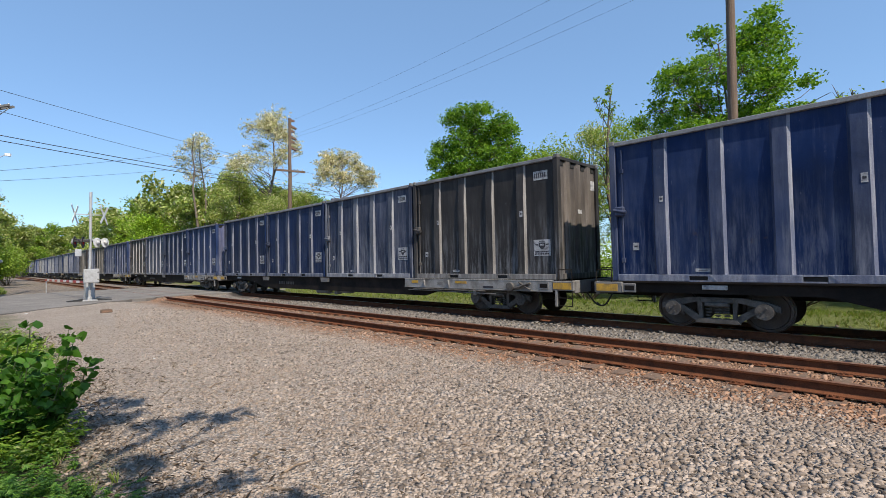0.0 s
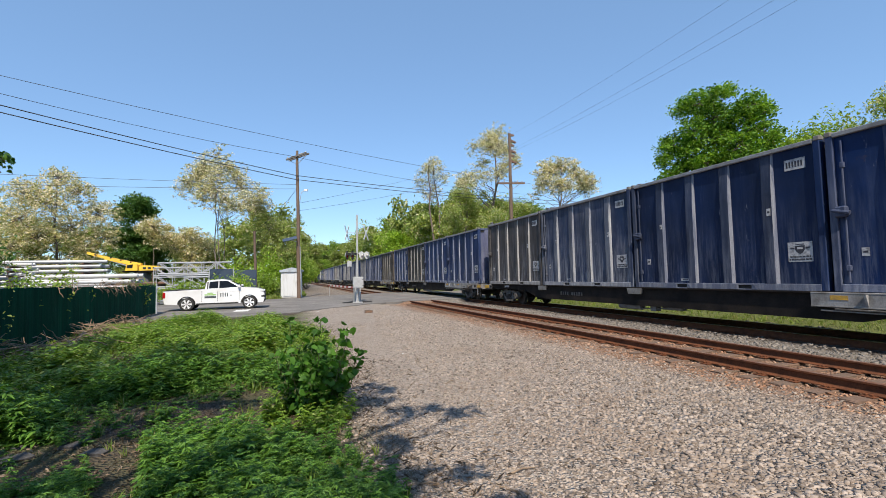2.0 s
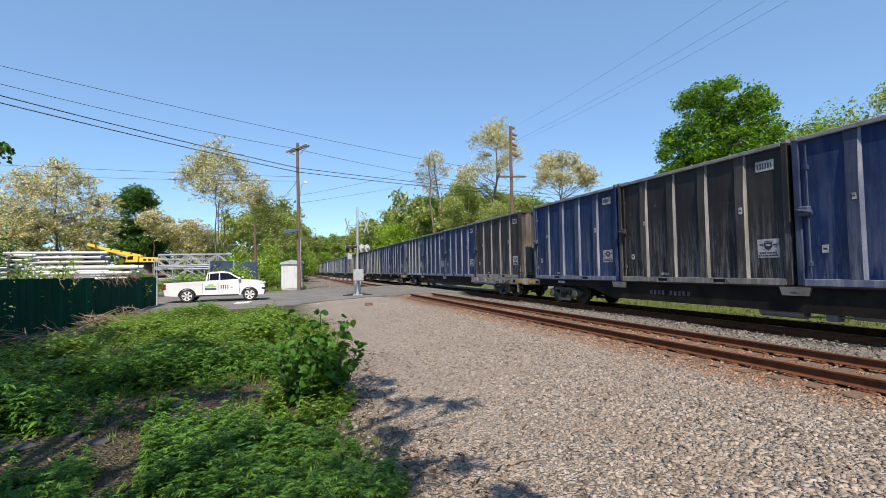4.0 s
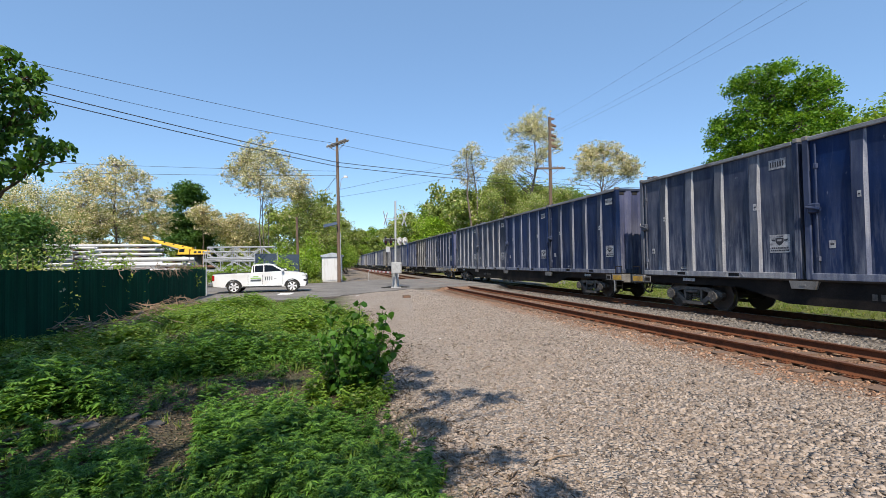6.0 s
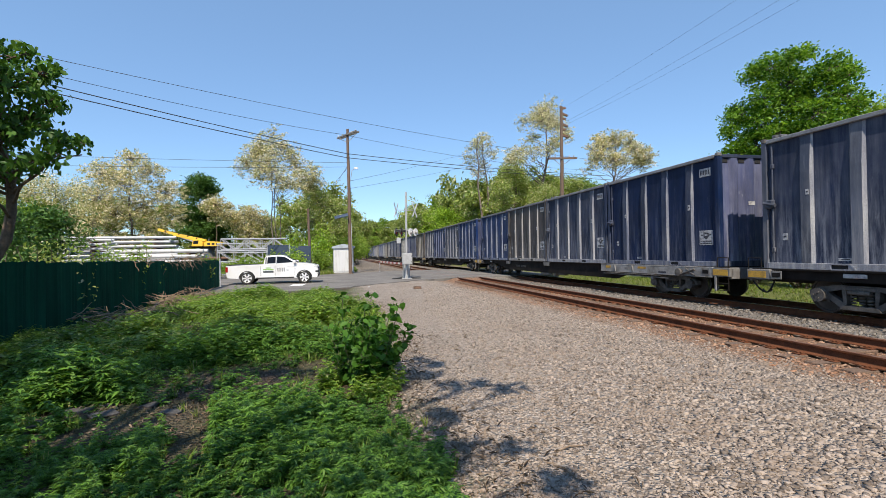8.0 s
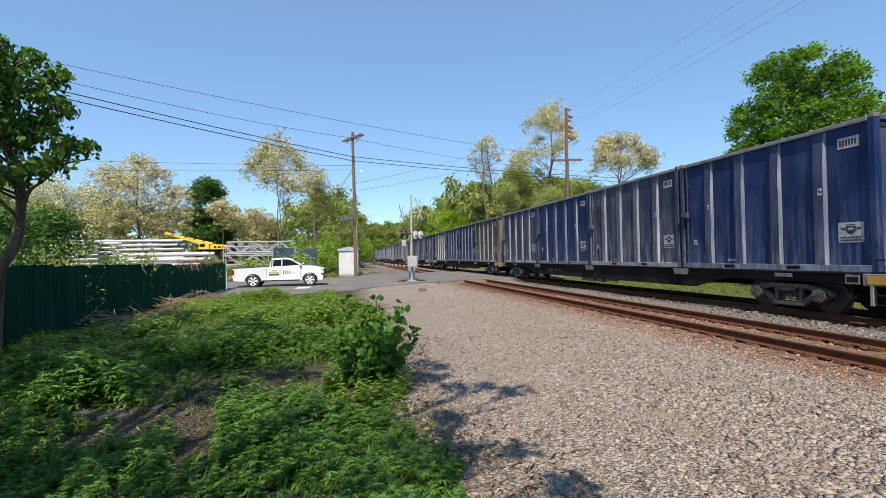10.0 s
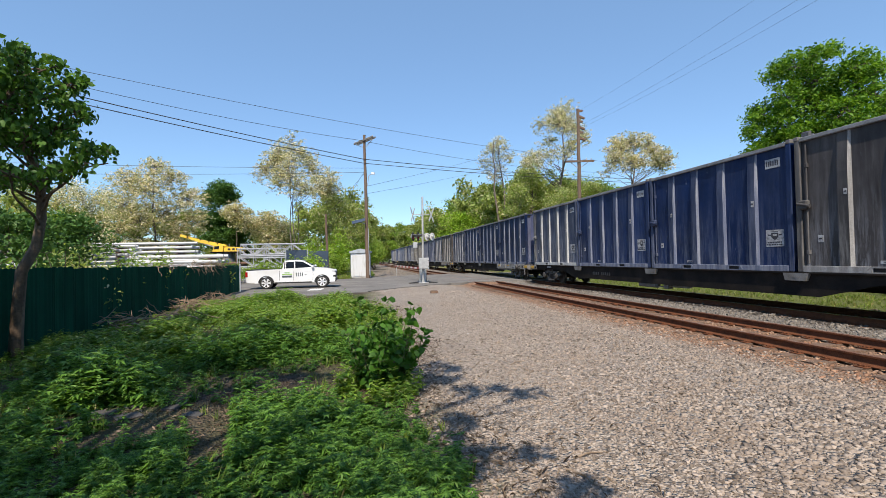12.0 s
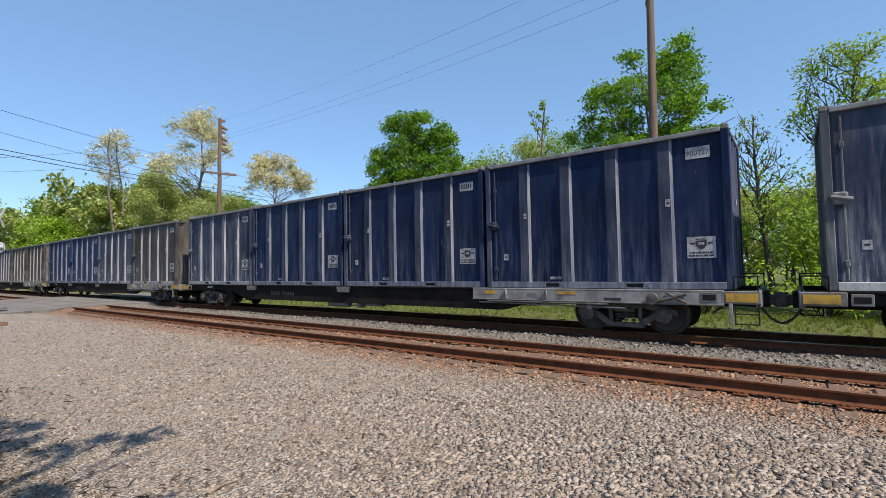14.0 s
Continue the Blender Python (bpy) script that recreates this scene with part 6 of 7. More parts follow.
for k in range(40):
    a, r, h = rng.uniform(0, 6.28), 0.52 * rng.uniform(0.05, 1.0) ** 0.7, rng.uniform(0.40, 0.86)
    if k < 6:
        a, r, h = (2.6, 0.2, 2.9, 0.0, 0.5, 1.9)[k], (0.20, 0.60, 0.30, 0.46, 0.42, 0.12)[k], (1.16, 0.88, 1.05, 0.98, 0.92, 1.1)[k]
    foot = (0.18 * math.cos(a), 0.18 * math.sin(a), -0.05)
    end = (r * math.cos(a), r * math.sin(a), h * (1 - 0.22 * r))
    ln = bent(rng, foot, end, 0.010, 0.004, 8, 0.08)
    lines.append(ln)
    for j in range(2, 8):
        for q in range(9):
            away = rng.normal(size=3) * np.array([1, 1, 0.35])
            away *= rng.uniform(0.04, 0.10) / np.linalg.norm(away)
            spots.append(ln[j, :3] + away)
            lines.append(np.array([[*ln[j, :3], 0.003], [*(ln[j, :3] + away * 0.9), 0.002]]))
v, f = tubes(lines, 5)
link_mesh("branch_work", fast_mesh("branch_work", v, f), M["green_stem"], bush)
v, f = broad_leaves(rng, np.array(spots), 0.080, 0.5, 0.35, 0.8, 0.6)
link_mesh("foliage", fast_mesh("foliage", v, f), M["leaf_bush"], bush)

n = 70
a, q = rng.uniform(0, 6.28, n), 0.6 * np.sqrt(rng.uniform(0.15, 1, n))
wx, wy = 0.22 + q * np.cos(a) * 0.8, 5.75 + q * np.sin(a)
keep = wx < 0.75
v, f = scatter(weed_kinds(rng, 3, 2, 12), rng, wx[keep], wy[keep], ground_z(wx[keep], wy[keep]) - 0.02, rng.uniform(0.2, 0.42, int(keep.sum())))
tagged(link_mesh("low_weeds", fast_mesh("low_weeds", v, f), M["leaf_verge"]), "fresh bright weeds round the foot of the bush", "weeds", kind="stuff")

# shrubs: behind the fence, behind the truck, behind the train
def shrub(seed, x, y, w, h, mat, count, size, label, z=None):
    r = np.random.default_rng(seed)
    top = thing("shrub", x, y, float(ground_z(x, y)) if z is None else z, 0, label, "shrub", "shrubs")
    ls, tp = [], []
    for k in range(16):
        a, q = r.uniform(0, 6.28), r.uniform(0.2, 1.0)
        e = np.array([math.cos(a) * q * w / 2, math.sin(a) * q * w / 2, h * r.uniform(0.45, 1.0) * (1.1 - 0.4 * q)])
        ls.append(bent(r, (0.1 * math.cos(a), 0.1 * math.sin(a), -0.1), e, 0.03, 0.006, 5, 0.12))
        tp += [e, e * 0.75, e * 0.5 + np.array([0, 0, h * 0.1])]
    v, f = tubes(ls, 5)
    link_mesh("branch_work", fast_mesh("branch_work", v, f), M["bark"], top)
    tp = np.array(tp)
    c = tp[r.integers(0, len(tp), count)] + in_ball(r, count) * np.array([w, w, h]) * 0.2
    c[:, 2] = np.abs(c[:, 2])
    v, f = leaves(r, c, size, 0.4, 0.2)
    link_mesh("foliage", fast_mesh("foliage", v, f), M[mat], top)


for k, (x, y, w, h, mat, count, size) in enumerate((
        (-7.0, 13.3, 1.9, 2.05, "leaf_pale", 1700, 0.09), (-7.0, 14.7, 1.5, 1.9, "leaf_green", 1100, 0.09), (-6.95, 17.2, 1.9, 2.3, "leaf_green", 2000, 0.10), (-6.85, 18.4, 1.0, 1.8, "leaf_bright", 500, 0.09), (-6.9, 25.6, 1.4, 1.85, "leaf_green", 900, 0.10), (-7.2, 11.2, 1.4, 1.9, "leaf_green", 900, 0.10),
        (-5.4, 37.4, 2.8, 1.9, "leaf_green", 1800, 0.15), (-7.6, 38.5, 2.8, 1.75, "leaf_green", 1800, 0.15), (-3.6, 40.5, 2.6, 2.3, "leaf_bright", 1800, 0.15), (-9.8, 39.5, 2.6, 1.6, "leaf_green", 1500, 0.15),
        (-1.8, 44.5, 2.6, 2.2, "leaf_green", 1800, 0.16), (-2.0, 52, 4.5, 4.8, "leaf_bright", 3000, 0.18), (-5.5, 54, 4.5, 4.0, "leaf_bright", 3000, 0.18), (2.6, 74, 6, 5.5, "leaf_green", 4000, 0.26), (0.5, 62, 5, 4.5, "leaf_green", 4000, 0.24))):
    shrub(100 + k, x, y, w, h, mat, count, size, "green leafy shrub beside the yard")
for k in range(22):
    y = -5 + 4.2 * k + random.uniform(-1, 1)
    if CROSS_LO - 2 < y < CROSS_HI + 2:
        continue
    high = random.uniform(3.8, 5.4) if y < 8 else random.uniform(2.2, 4.2)
    shrub(140 + k, 19.6 + random.uniform(-0.6, 2.0), y, random.uniform(3.2, 4.6), high, random.choice(["leaf_green", "leaf_bright", "leaf_green", "leaf_pale"] if y > 8 else ["leaf_bright", "leaf_green", "leaf_bright"]), 3200, 0.16, "green leafy shrub behind the railway")
for k in range(11):
    shrub(180 + k, 19.2 + random.uniform(-0.4, 0.8), -7 + 3.3 * k + random.uniform(-0.6, 0.6), 4.0, random.uniform(1.5, 2.2), random.choice(["leaf_green", "leaf_bright", "leaf_green"]), 2200, 0.13, "low green undergrowth beside the railway")
for az, d, el in ((82, 48, 7), (86, 44, 8), (90, 46, 8), (94, 44, 8), (99, 46, 8), (70, 50, 8), (76, 48, 8)):
    woods(int(az) % 4, az, d, el, 1.3)

# ---- poles and wires ----
def pole(name, x, y, h, r, lean, label, z=0.0):
    top = thing(name, x, y, float(ground_z(x, y)) + z, 0, label, "utility pole", "utility poles")
    rng_ = np.random.default_rng(int(abs(x * 31 + y)))
    ln = np.array([[lean[0] * k / 12 + rng_.normal() * 0.012, lean[1] * k / 12, -0.5 + (h + 0.5) * k / 12, r * (1 - 0.38 * k / 12)] for k in range(13)])
    v, f = tubes([ln], 12)
    link_mesh("shaft", smooth(fast_mesh("shaft", v, f)), M["wood_pole"], top)
    return top


def arm_part(top, name, a, b, w, mat):
    bm = bmesh.new()
    a, b = Vector(a), Vector(b)
    d = b - a
    bmesh.ops.create_cube(bm, size=1, matrix=Matrix.Translation((a + b) / 2) @ d.to_track_quat("X", "Z").to_matrix().to_4x4() @ Matrix.Diagonal((d.length, w, w * 1.2, 1)))
    return part(name, bm, M[mat], top)


def insulator(top, x, y, z, mat="galv"):
    bm = bmesh.new()
    lathe(bm, [(0, 0.02), (0.03, 0.045), (0.07, 0.03), (0.10, 0.055), (0.15, 0.04), (0.18, 0.02)], "z", 10)
    part("insulator", bm, M[mat], top, "", pose(x, y, z))


P1 = (0.93, 44.1)
p1 = pole("utility_pole", *P1, 13.45, 0.19, (-0.12, 0.0), "tall weathered wooden utility pole with double crossarm")
for dy in (-0.12, 0.12):
    arm_part(p1, "crossarm", (-0.95 + dy, dy + 1.3, 12.85), (0.75 + dy, dy - 1.3, 12.95), 0.12, "car_grey")
for q in (-0.9, -0.5, 0.3, 0.7):
    insulator(p1, q - 0.08, -q * 1.5, 13.0)
for q in (-0.85, 0.62):
    arm_part(p1, "brace", (q, -q * 1.5, 12.82), (-0.1, 0.02, 12.2), 0.04, "galv")
bm = bmesh.new()
rod(bm, (0.1, -0.1, 8.6), (0.22, -0.3, 9.5), 0.025, sides=8)
rod(bm, (0.22, -0.3, 9.5), (0.55, -0.5, 9.75), 0.025, sides=8)
part("lamp_arm", bm, M["silver"], p1)
bm = bmesh.new()
prism(bm, [(0.45, -0.58), (0.72, -0.62), (0.80, -0.5), (0.72, -0.40), (0.45, -0.42)], "z", 9.62, 9.80)
part("lamp_head", bm, M["sign_white"], p1, "white street lamp head")
bm = bmesh.new()
bmesh.ops.create_cube(bm, size=1, matrix=pose(-0.8, -0.4, 5.25, 30, -14, 0) @ Matrix.Diagonal((1.25, 0.6, 0.04, 1)))
part("solar_panel", bm, M["tarp_blue"], p1, "small tilted solar panel")
arm_part(p1, "panel_arm", (-0.05, 0, 5.0), (-0.9, -0.45, 5.2), 0.05, "galv")
bm = bmesh.new()
rod(bm, (0.16, -0.12, 0.2), (0.10, -0.1, 4.6), 0.03, sides=8)
part("conduit", bm, M["galv"], p1)

NEARER = 0.94
p1.matrix_basis = pose(P1[0] * NEARER, P1[1] * NEARER, EYE * (1 - NEARER)) @ Matrix.Diagonal((NEARER, NEARER, NEARER, 1))


def on_pole(dx, dy, z):
    return (P1[0] + dx) * NEARER, (P1[1] + dy) * NEARER, EYE + (z - EYE) * NEARER


P2, P3 = (17.0, 33.3), (17.0, 3.7)


def line_pole(xy, h, label, lean, arms=True):
    p = pole("utility_pole", *xy, h, 0.18, lean, label)
    for k in range(6):
        z = h - 0.25 - k * 0.42
        s = 1 if k % 2 else 0.55
        bm = bmesh.new()
        prism(bm, [(0.05, z), (0.32 * s + 0.2, z + (0.05 if k % 2 == 0 else -0.12)), (0.36 * s + 0.2, z + (0.15 if k % 2 == 0 else -0.02)), (0.05, z + 0.18)], "y", -0.09, 0.09)
        part("bracket", bm, M["brown_steel"], p, "rusty insulator bracket", pose(lean[0] * 0.95, 0, 0))
    if not arms:
        return p
    arm_part(p, "crossarm", (-1.1 + lean[0] * 0.6, 0.0, 8.95), (1.15 + lean[0] * 0.6, -0.25, 9.0), 0.12, "wood_pole")
    for q in (-1.0, -0.6, 0.6, 1.0):
        insulator(p, q + lean[0] * 0.6, -0.1, 9.06)
    arm_part(p, "brace", (-0.7 + lean[0] * 0.6, 0, 8.92), (lean[0] * 0.55, 0, 8.4), 0.04, "galv")
    arm_part(p, "brace", (0.75 + lean[0] * 0.6, 0, 8.92), (lean[0] * 0.55, 0, 8.4), 0.04, "galv")
    return p


line_pole(P2, 13.1, "wooden utility pole with rusty insulator brackets", (0.10, 0.0))
line_pole(P3, 13.3, "wooden utility pole beside the railway", (0.25, -0.1), False)
pole("dead_pole", -2.75, 45.0, 6.1, 0.16, (-0.15, 0), "short weathered wooden stub pole")


def wire(a, b, sag, r, label="thin black overhead wire between poles"):
    a, b = np.array(a, float), np.array(b, float)
    f = np.linspace(0, 1, 41)[:, None]
    p = a + (b - a) * f
    p[:, 2] -= (4 * sag * f * (1 - f))[:, 0]
    v, q = tubes([np.concatenate([p, np.full((41, 1), r)], 1)], 5)
    one = link_mesh("overhead_wire", smooth(fast_mesh("overhead_wire", v, q)), M["wire"])
    tagged(one, label, "wire", "overhead wires")


LEFT = (-26.5, 20.0)
RIGHT, RIGHT_HIGH = (50.0, 56.5), (50.0, 66.5)
wire((LEFT[0] - 4, LEFT[1] + 3, 13.9), (46, 58.8, 13.9), 1.5, 0.016)
wire((*LEFT, 12.45), on_pole(-0.7, -0.4, 12.85), 0.66, 0.016)
wire(on_pole(-0.7, -0.4, 12.85), (*RIGHT_HIGH, 15.0), 1.3, 0.016)
wire((*LEFT, 12.0), on_pole(-0.2, -0.2, 11.1), 0.3, 0.030, "thick black overhead cable between poles")
wire(on_pole(-0.2, -0.2, 11.1), (*RIGHT, 11.85), 0.55, 0.028, "thick black overhead cable between poles")
wire((*LEFT, 11.6), on_pole(-0.2, -0.2, 10.72), 0.3, 0.030, "thick black overhead cable between poles")
wire(on_pole(-0.2, -0.2, 10.72), (*RIGHT, 11.1), 0.4, 0.028, "thick black overhead cable between poles")
wire((-48, 43, 10.6), on_pole(-0.2, 0, 10.3), 0.3, 0.014)
wire((-48, 43, 9.6), on_pole(-0.2, 0, 9.9), 0.4, 0.014)
wire(on_pole(-0.1, 0, 9.9), (-2.85, 45.0, 6.0), 0.15, 0.012)
wire(on_pole(-0.1, 0, 10.1), (-4.8, 40.0, 0.3), 0.05, 0.012)
wire(on_pole(0.1, 0, 8.6), (20, 64, 16.6), 0.15, 0.012)
wire(on_pole(0.1, 0, 7.9), (20, 64, 14.6), 0.15, 0.012)
for dx, z, z3 in ((0.3, 13.0, 13.15), (0.5, 11.9, 12.2), (0.5, 11.65, 11.6)):
    wire((P2[0] + dx, P2[1], z), (P3[0] + dx, P3[1], z3), 0.4, 0.0045)
    wire((P3[0] + dx, P3[1], z3), (P3[0] + dx, P3[1] - 32, z), 0.4, 0.0045)

# ---- crossing signal ----
sig = thing("crossing_signal", 4.25, 30.4, 0.012, 0, "silver railway crossing signal with crossbucks and paired lamps", "crossing signal")
bm = bmesh.new()
box(bm, -0.32, 0.32, -0.32, 0.32, 0.0, 0.05, 0.01)
prism(bm, [(-0.10, 0.05), (0.10, 0.05), (0.075, 0.22), (-0.075, 0.22)], "y", -0.08, 0.08)
part("base", bm, M["silver"], sig)
for q in (-1, 1):
    bm = bmesh.new()
    prism(bm, [(q * 0.30, 0.0), (q * 0.95, 0.0), (q * 0.95, 0.05), (q * 0.30, 0.12)], "y", -0.10, 0.10)
    part("foot", bm, M["black_paint"], sig)
bm = bmesh.new()
rod(bm, (0, 0, 0.05), (0.05, 0, 5.75), 0.068, sides=14)
part("mast", bm, M["silver"], sig)
bm = bmesh.new()
box(bm, -0.30, 0.36, -0.38, -0.09, 0.95, 1.68, 0.02)
cabinet = part("control_box", bm, M["silver"], sig, "silver control box")
bm = bmesh.new()
box(bm, -0.25, 0.31, -0.393, -0.381, 1.0, 1.63, 0.008)
part("box_door", bm, M["silver"], cabinet)
for z in (1.12, 1.5):
    bm = bmesh.new()
    box(bm, 0.27, 0.35, -0.40, -0.382, z - 0.03, z + 0.03, 0.006)
    part("latch", bm, M["car_grey"], cabinet)
for q, turn in ((-0.62, 66), (0.62, 58)):
    board = thing("crossbuck", 0, 0, 0)
    board.parent = sig
    board.matrix_basis = pose(q, 0.0, 4.55, 0, 0, turn)
    for s in (-1, 1):
        bm = bmesh.new()
        bmesh.ops.create_cube(bm, size=1, matrix=pose(0, 0.012 * s, 0, 0, 48 * s, 0) @ Matrix.Diagonal((1.25, 0.012, 0.15, 1)))
        part("board", bm, M["sign_white"], board)
    arm_part(sig, "sign_bracket", (0.0, 0, 4.55), (q, 0, 4.55), 0.04, "silver")
arm_part(sig, "lamp_arm", (-0.75, 0, 3.22), (0.78, 0, 3.22), 0.06, "silver")
for q, face in ((-0.62, -1), (-0.28, -1), (0.32, 1), (0.66, 1)):
    lamp = thing("flasher", 0, 0, 0)
    lamp.parent = sig
    lamp.matrix_basis = pose(q, 0.0, 3.08, 0, 0, 68 if face < 0 else 222) @ Matrix.Scale(1.0 if face < 0 else 0.85, 4)
    bm = bmesh.new()
    lathe(bm, [(-0.015, 0.30), (0.015, 0.30)], "y", 24)
    part("backing", bm, M["black_paint"] if face < 0 else M["sign_white"], lamp)
    bm = bmesh.new()
    lathe(bm, [(0.016, 0.14), (0.10, 0.12), (0.16, 0.05)], "y", 16)
    part("housing", bm, M["silver"], lamp)
    bm = bmesh.new()
    lathe(bm, [(-0.05, 0.10), (-0.016, 0.14)], "y", 16)
    part("lens", bm, M["lamp_red"], lamp)
    bm = bmesh.new()
    for k in range(9):
        a0, a1 = math.pi * (k / 9), math.pi * ((k + 1) / 9)
        v = [bm.verts.new((0.16 * math.cos(a), w, 0.16 * math.sin(a))) for a, w in ((a0, -0.02), (a1, -0.02), (a1, -0.30), (a0, -0.30))]
        bm.faces.new(v)
    bmesh.ops.solidify(bm, geom=bm.faces[:], thickness=0.006)
    part("visor", bm, M["black_paint"], lamp)
bm = bmesh.new()
box(bm, -0.62, -0.34, -0.02, 0.02, 2.35, 2.72, 0.01)
part("notice_plate", bm, M["galv"], sig)

arm = thing("gate_arm", 4.38, 31.4, 0.0, 3.5, "lowered red and white striped crossing gate arm", "crossing gate")
bm = bmesh.new()
box(bm, -0.2, 0.2, -0.3, 0.3, 0.0, 1.25, 0.03)
part("gate_machine", bm, M["silver"], arm)
for k in range(14):
    bm = bmesh.new()
    box(bm, -0.03, 0.03, 0.30 + k * 0.9, 0.30 + (k + 1) * 0.9, 0.90, 1.03)
    part("stripe", bm, M["stripe_red"] if k % 2 else M["sign_white"], arm)
bm = bmesh.new()
rod(bm, (0, 12.5, 0.0), (0, 12.5, 0.92), 0.03, sides=8)
part("arm_rest", bm, M["silver"], arm)

# ---- hut ----
hut = thing("equipment_hut", -0.25, 42.4, 0.0, 2, "small white sheet metal equipment hut by the road", "hut")
bm = bmesh.new()
box(bm, -0.35, 1.40, 0.0, 2.0, 0.08, 2.28, 0.01)
part("wall_box", bm, M["white_metal"], hut)
bm = bmesh.new()
prism(bm, [(-0.47, 2.26), (1.52, 2.26), (1.52, 2.42), (0.52, 2.66), (-0.47, 2.42)], "y", -0.12, 2.12)
part("roof", bm, M["roof_grey"], hut, "shallow grey gable roof")
bm = bmesh.new()
box(bm, -0.20, 1.25, -0.035, -0.003, 0.16, 2.12, 0.01)
part("door", bm, M["white_metal"], hut)
bm = bmesh.new()
box(bm, -0.40, 1.45, -0.03, 2.03, 0.0, 0.078, 0.01)
part("plinth", bm, M["concrete"], hut)
bm = bmesh.new()
box(bm, 1.08, 1.14, -0.07, -0.036, 1.0, 1.2, 0.01)
part("handle", bm, M["galv"], hut)

# ---- pickup truck ----
truck = thing("pickup_truck", -6.52, 29.75, 0.012, 0, "white pickup truck waiting on the road, dark tinted windows", "pickup truck")
WB0, WB1, TYRE = 1.22, 4.55, 0.385


def arch(cx, r, n=9):
    return [(cx + r * math.cos(a), 0.36 + r * math.sin(a)) for a in np.linspace(math.pi, 0, n)]


low = [(0.10, 0.42)] + arch(WB0, 0.44) + arch(WB1, 0.44) + [(5.30, 0.36), (5.40, 0.55), (5.38, 0.92), (5.28, 1.10), (5.05, 1.19), (4.6, 1.26), (4.05, 1.30), (2.3, 1.23), (0.06, 1.18), (0.03, 0.75)]
bm = bmesh.new()
prism(bm, low, "y", -0.92, 0.92)
bmesh.ops.bevel(bm, geom=[e for e in bm.edges if abs(e.verts[0].co.y - e.verts[1].co.y) < 0.01 and e.verts[0].co.z > 0.8], offset=0.05, segments=2, affect="EDGES", clamp_overlap=True)
body = part("body", bm, M["truck_white"], truck)
bm = bmesh.new()
box(bm, 0.20, 2.05, -0.78, 0.78, 1.10, 1.226)
part("bed_floor", bm, M["black_paint"], truck)
bm = bmesh.new()
roof = [(2.15, 1.16), (2.24, 1.68), (2.45, 1.76), (3.05, 1.79), (3.45, 1.72), (4.22, 1.24)]
lo_, hi_ = [], []
for u, v in roof:
    inset = 0.04 + 0.16 * (v - 1.12) / 0.67
    lo_.append(bm.verts.new((u, -0.90 + inset, v)))
    hi_.append(bm.verts.new((u, 0.90 - inset, v)))
bm.faces.new(lo_)
bm.faces.new(hi_[::-1])
for i in range(len(roof)):
    j = (i + 1) % len(roof)
    bm.faces.new((lo_[i], hi_[i], hi_[j], lo_[j]))
part("cab", bm, M["truck_white"], truck)


def glass(name, corners, side):
    bm = bmesh.new()
    pts = []
    for u, v in corners:
        inset = 0.04 + 0.16 * (v - 1.12) / 0.67
        pts.append(bm.verts.new((u, side * (0.905 - inset), v)))
    bm.faces.new(pts)
    bmesh.ops.solidify(bm, geom=bm.faces[:], thickness=0.008)
    part(name, bm, M["glass_dark"], truck)


for side in (-1, 1):
    glass("side_window", [(2.94, 1.27), (2.94, 1.70), (3.38, 1.67), (3.94, 1.32)], side)
    glass("rear_side_window", [(2.36, 1.26), (2.39, 1.66), (2.86, 1.69), (2.86, 1.27)], side)
bm = bmesh.new()
q = [bm.verts.new(p) for p in ((3.50, -0.68, 1.70), (3.50, 0.68, 1.70), (4.14, 0.80, 1.30), (4.14, -0.80, 1.30))]
bm.faces.new(q)
bmesh.ops.solidify(bm, geom=bm.faces[:], thickness=-0.01)
part("windscreen", bm, M["glass_dark"], truck)
for wx_ in (WB0, WB1):
    for sy in (-1, 1):
        wheel = thing("wheel", 0, 0, 0)
        wheel.parent = truck
        wheel.matrix_basis = pose(wx_, sy * 0.80, TYRE)
        bm = bmesh.new()
        lathe(bm, [(-0.12, 0.24), (-0.125, 0.34), (-0.10, TYRE), (0.10, TYRE), (0.125, 0.34), (0.12, 0.24)], "y", 28)
        part("tyre", bm, M["rubber"], wheel)
        bm = bmesh.new()
        lathe(bm, [(sy * 0.085, 0.02), (sy * 0.09, 0.245), (sy * 0.128, 0.255), (sy * 0.134, 0.268), (sy * 0.10, 0.274)], "y", 28)
        for f in bm.faces:
            f.material_index = 0 if math.hypot(f.calc_center_median().x, f.calc_center_median().z) < 0.2 else 1
        rim = part("rim", bm, [M["black_paint"], M["alloy"]], wheel, "silver alloy rim")
        for k in range(6):
            bm = bmesh.new()
            prism(bm, [(0.03, -0.035), (0.25, -0.055), (0.25, 0.055), (0.03, 0.035)], "y", *sorted((sy * 0.092, sy * 0.126)))
            part("spoke", bm, M["alloy"], rim, "", pose(0, 0, 0, 0, 60 * k, 0))
        bm = bmesh.new()
        lathe(bm, [(sy * 0.09, 0.075), (sy * 0.130, 0.07), (sy * 0.135, 0.02)], "y", 14)
        part("hub_cap", bm, M["chrome"], rim)
for wx_ in (WB0, WB1):
    bm = bmesh.new()
    box(bm, wx_ - 0.43, wx_ + 0.43, -0.66, 0.66, 0.37, 0.84)
    part("wheel_well", bm, M["black_paint"], truck)
truck.matrix_basis = truck.matrix_basis @ Matrix.Diagonal((0.965, 1, 0.955, 1))
bm = bmesh.new()
box(bm, -0.10, 0.08, -0.90, 0.90, 0.45, 0.68, 0.03)
part("rear_bumper", bm, M["chrome"], truck)
bm = bmesh.new()
box(bm, 5.28, 5.42, -0.88, 0.88, 0.40, 0.62, 0.04)
part("front_bumper", bm, M["black_paint"], truck)
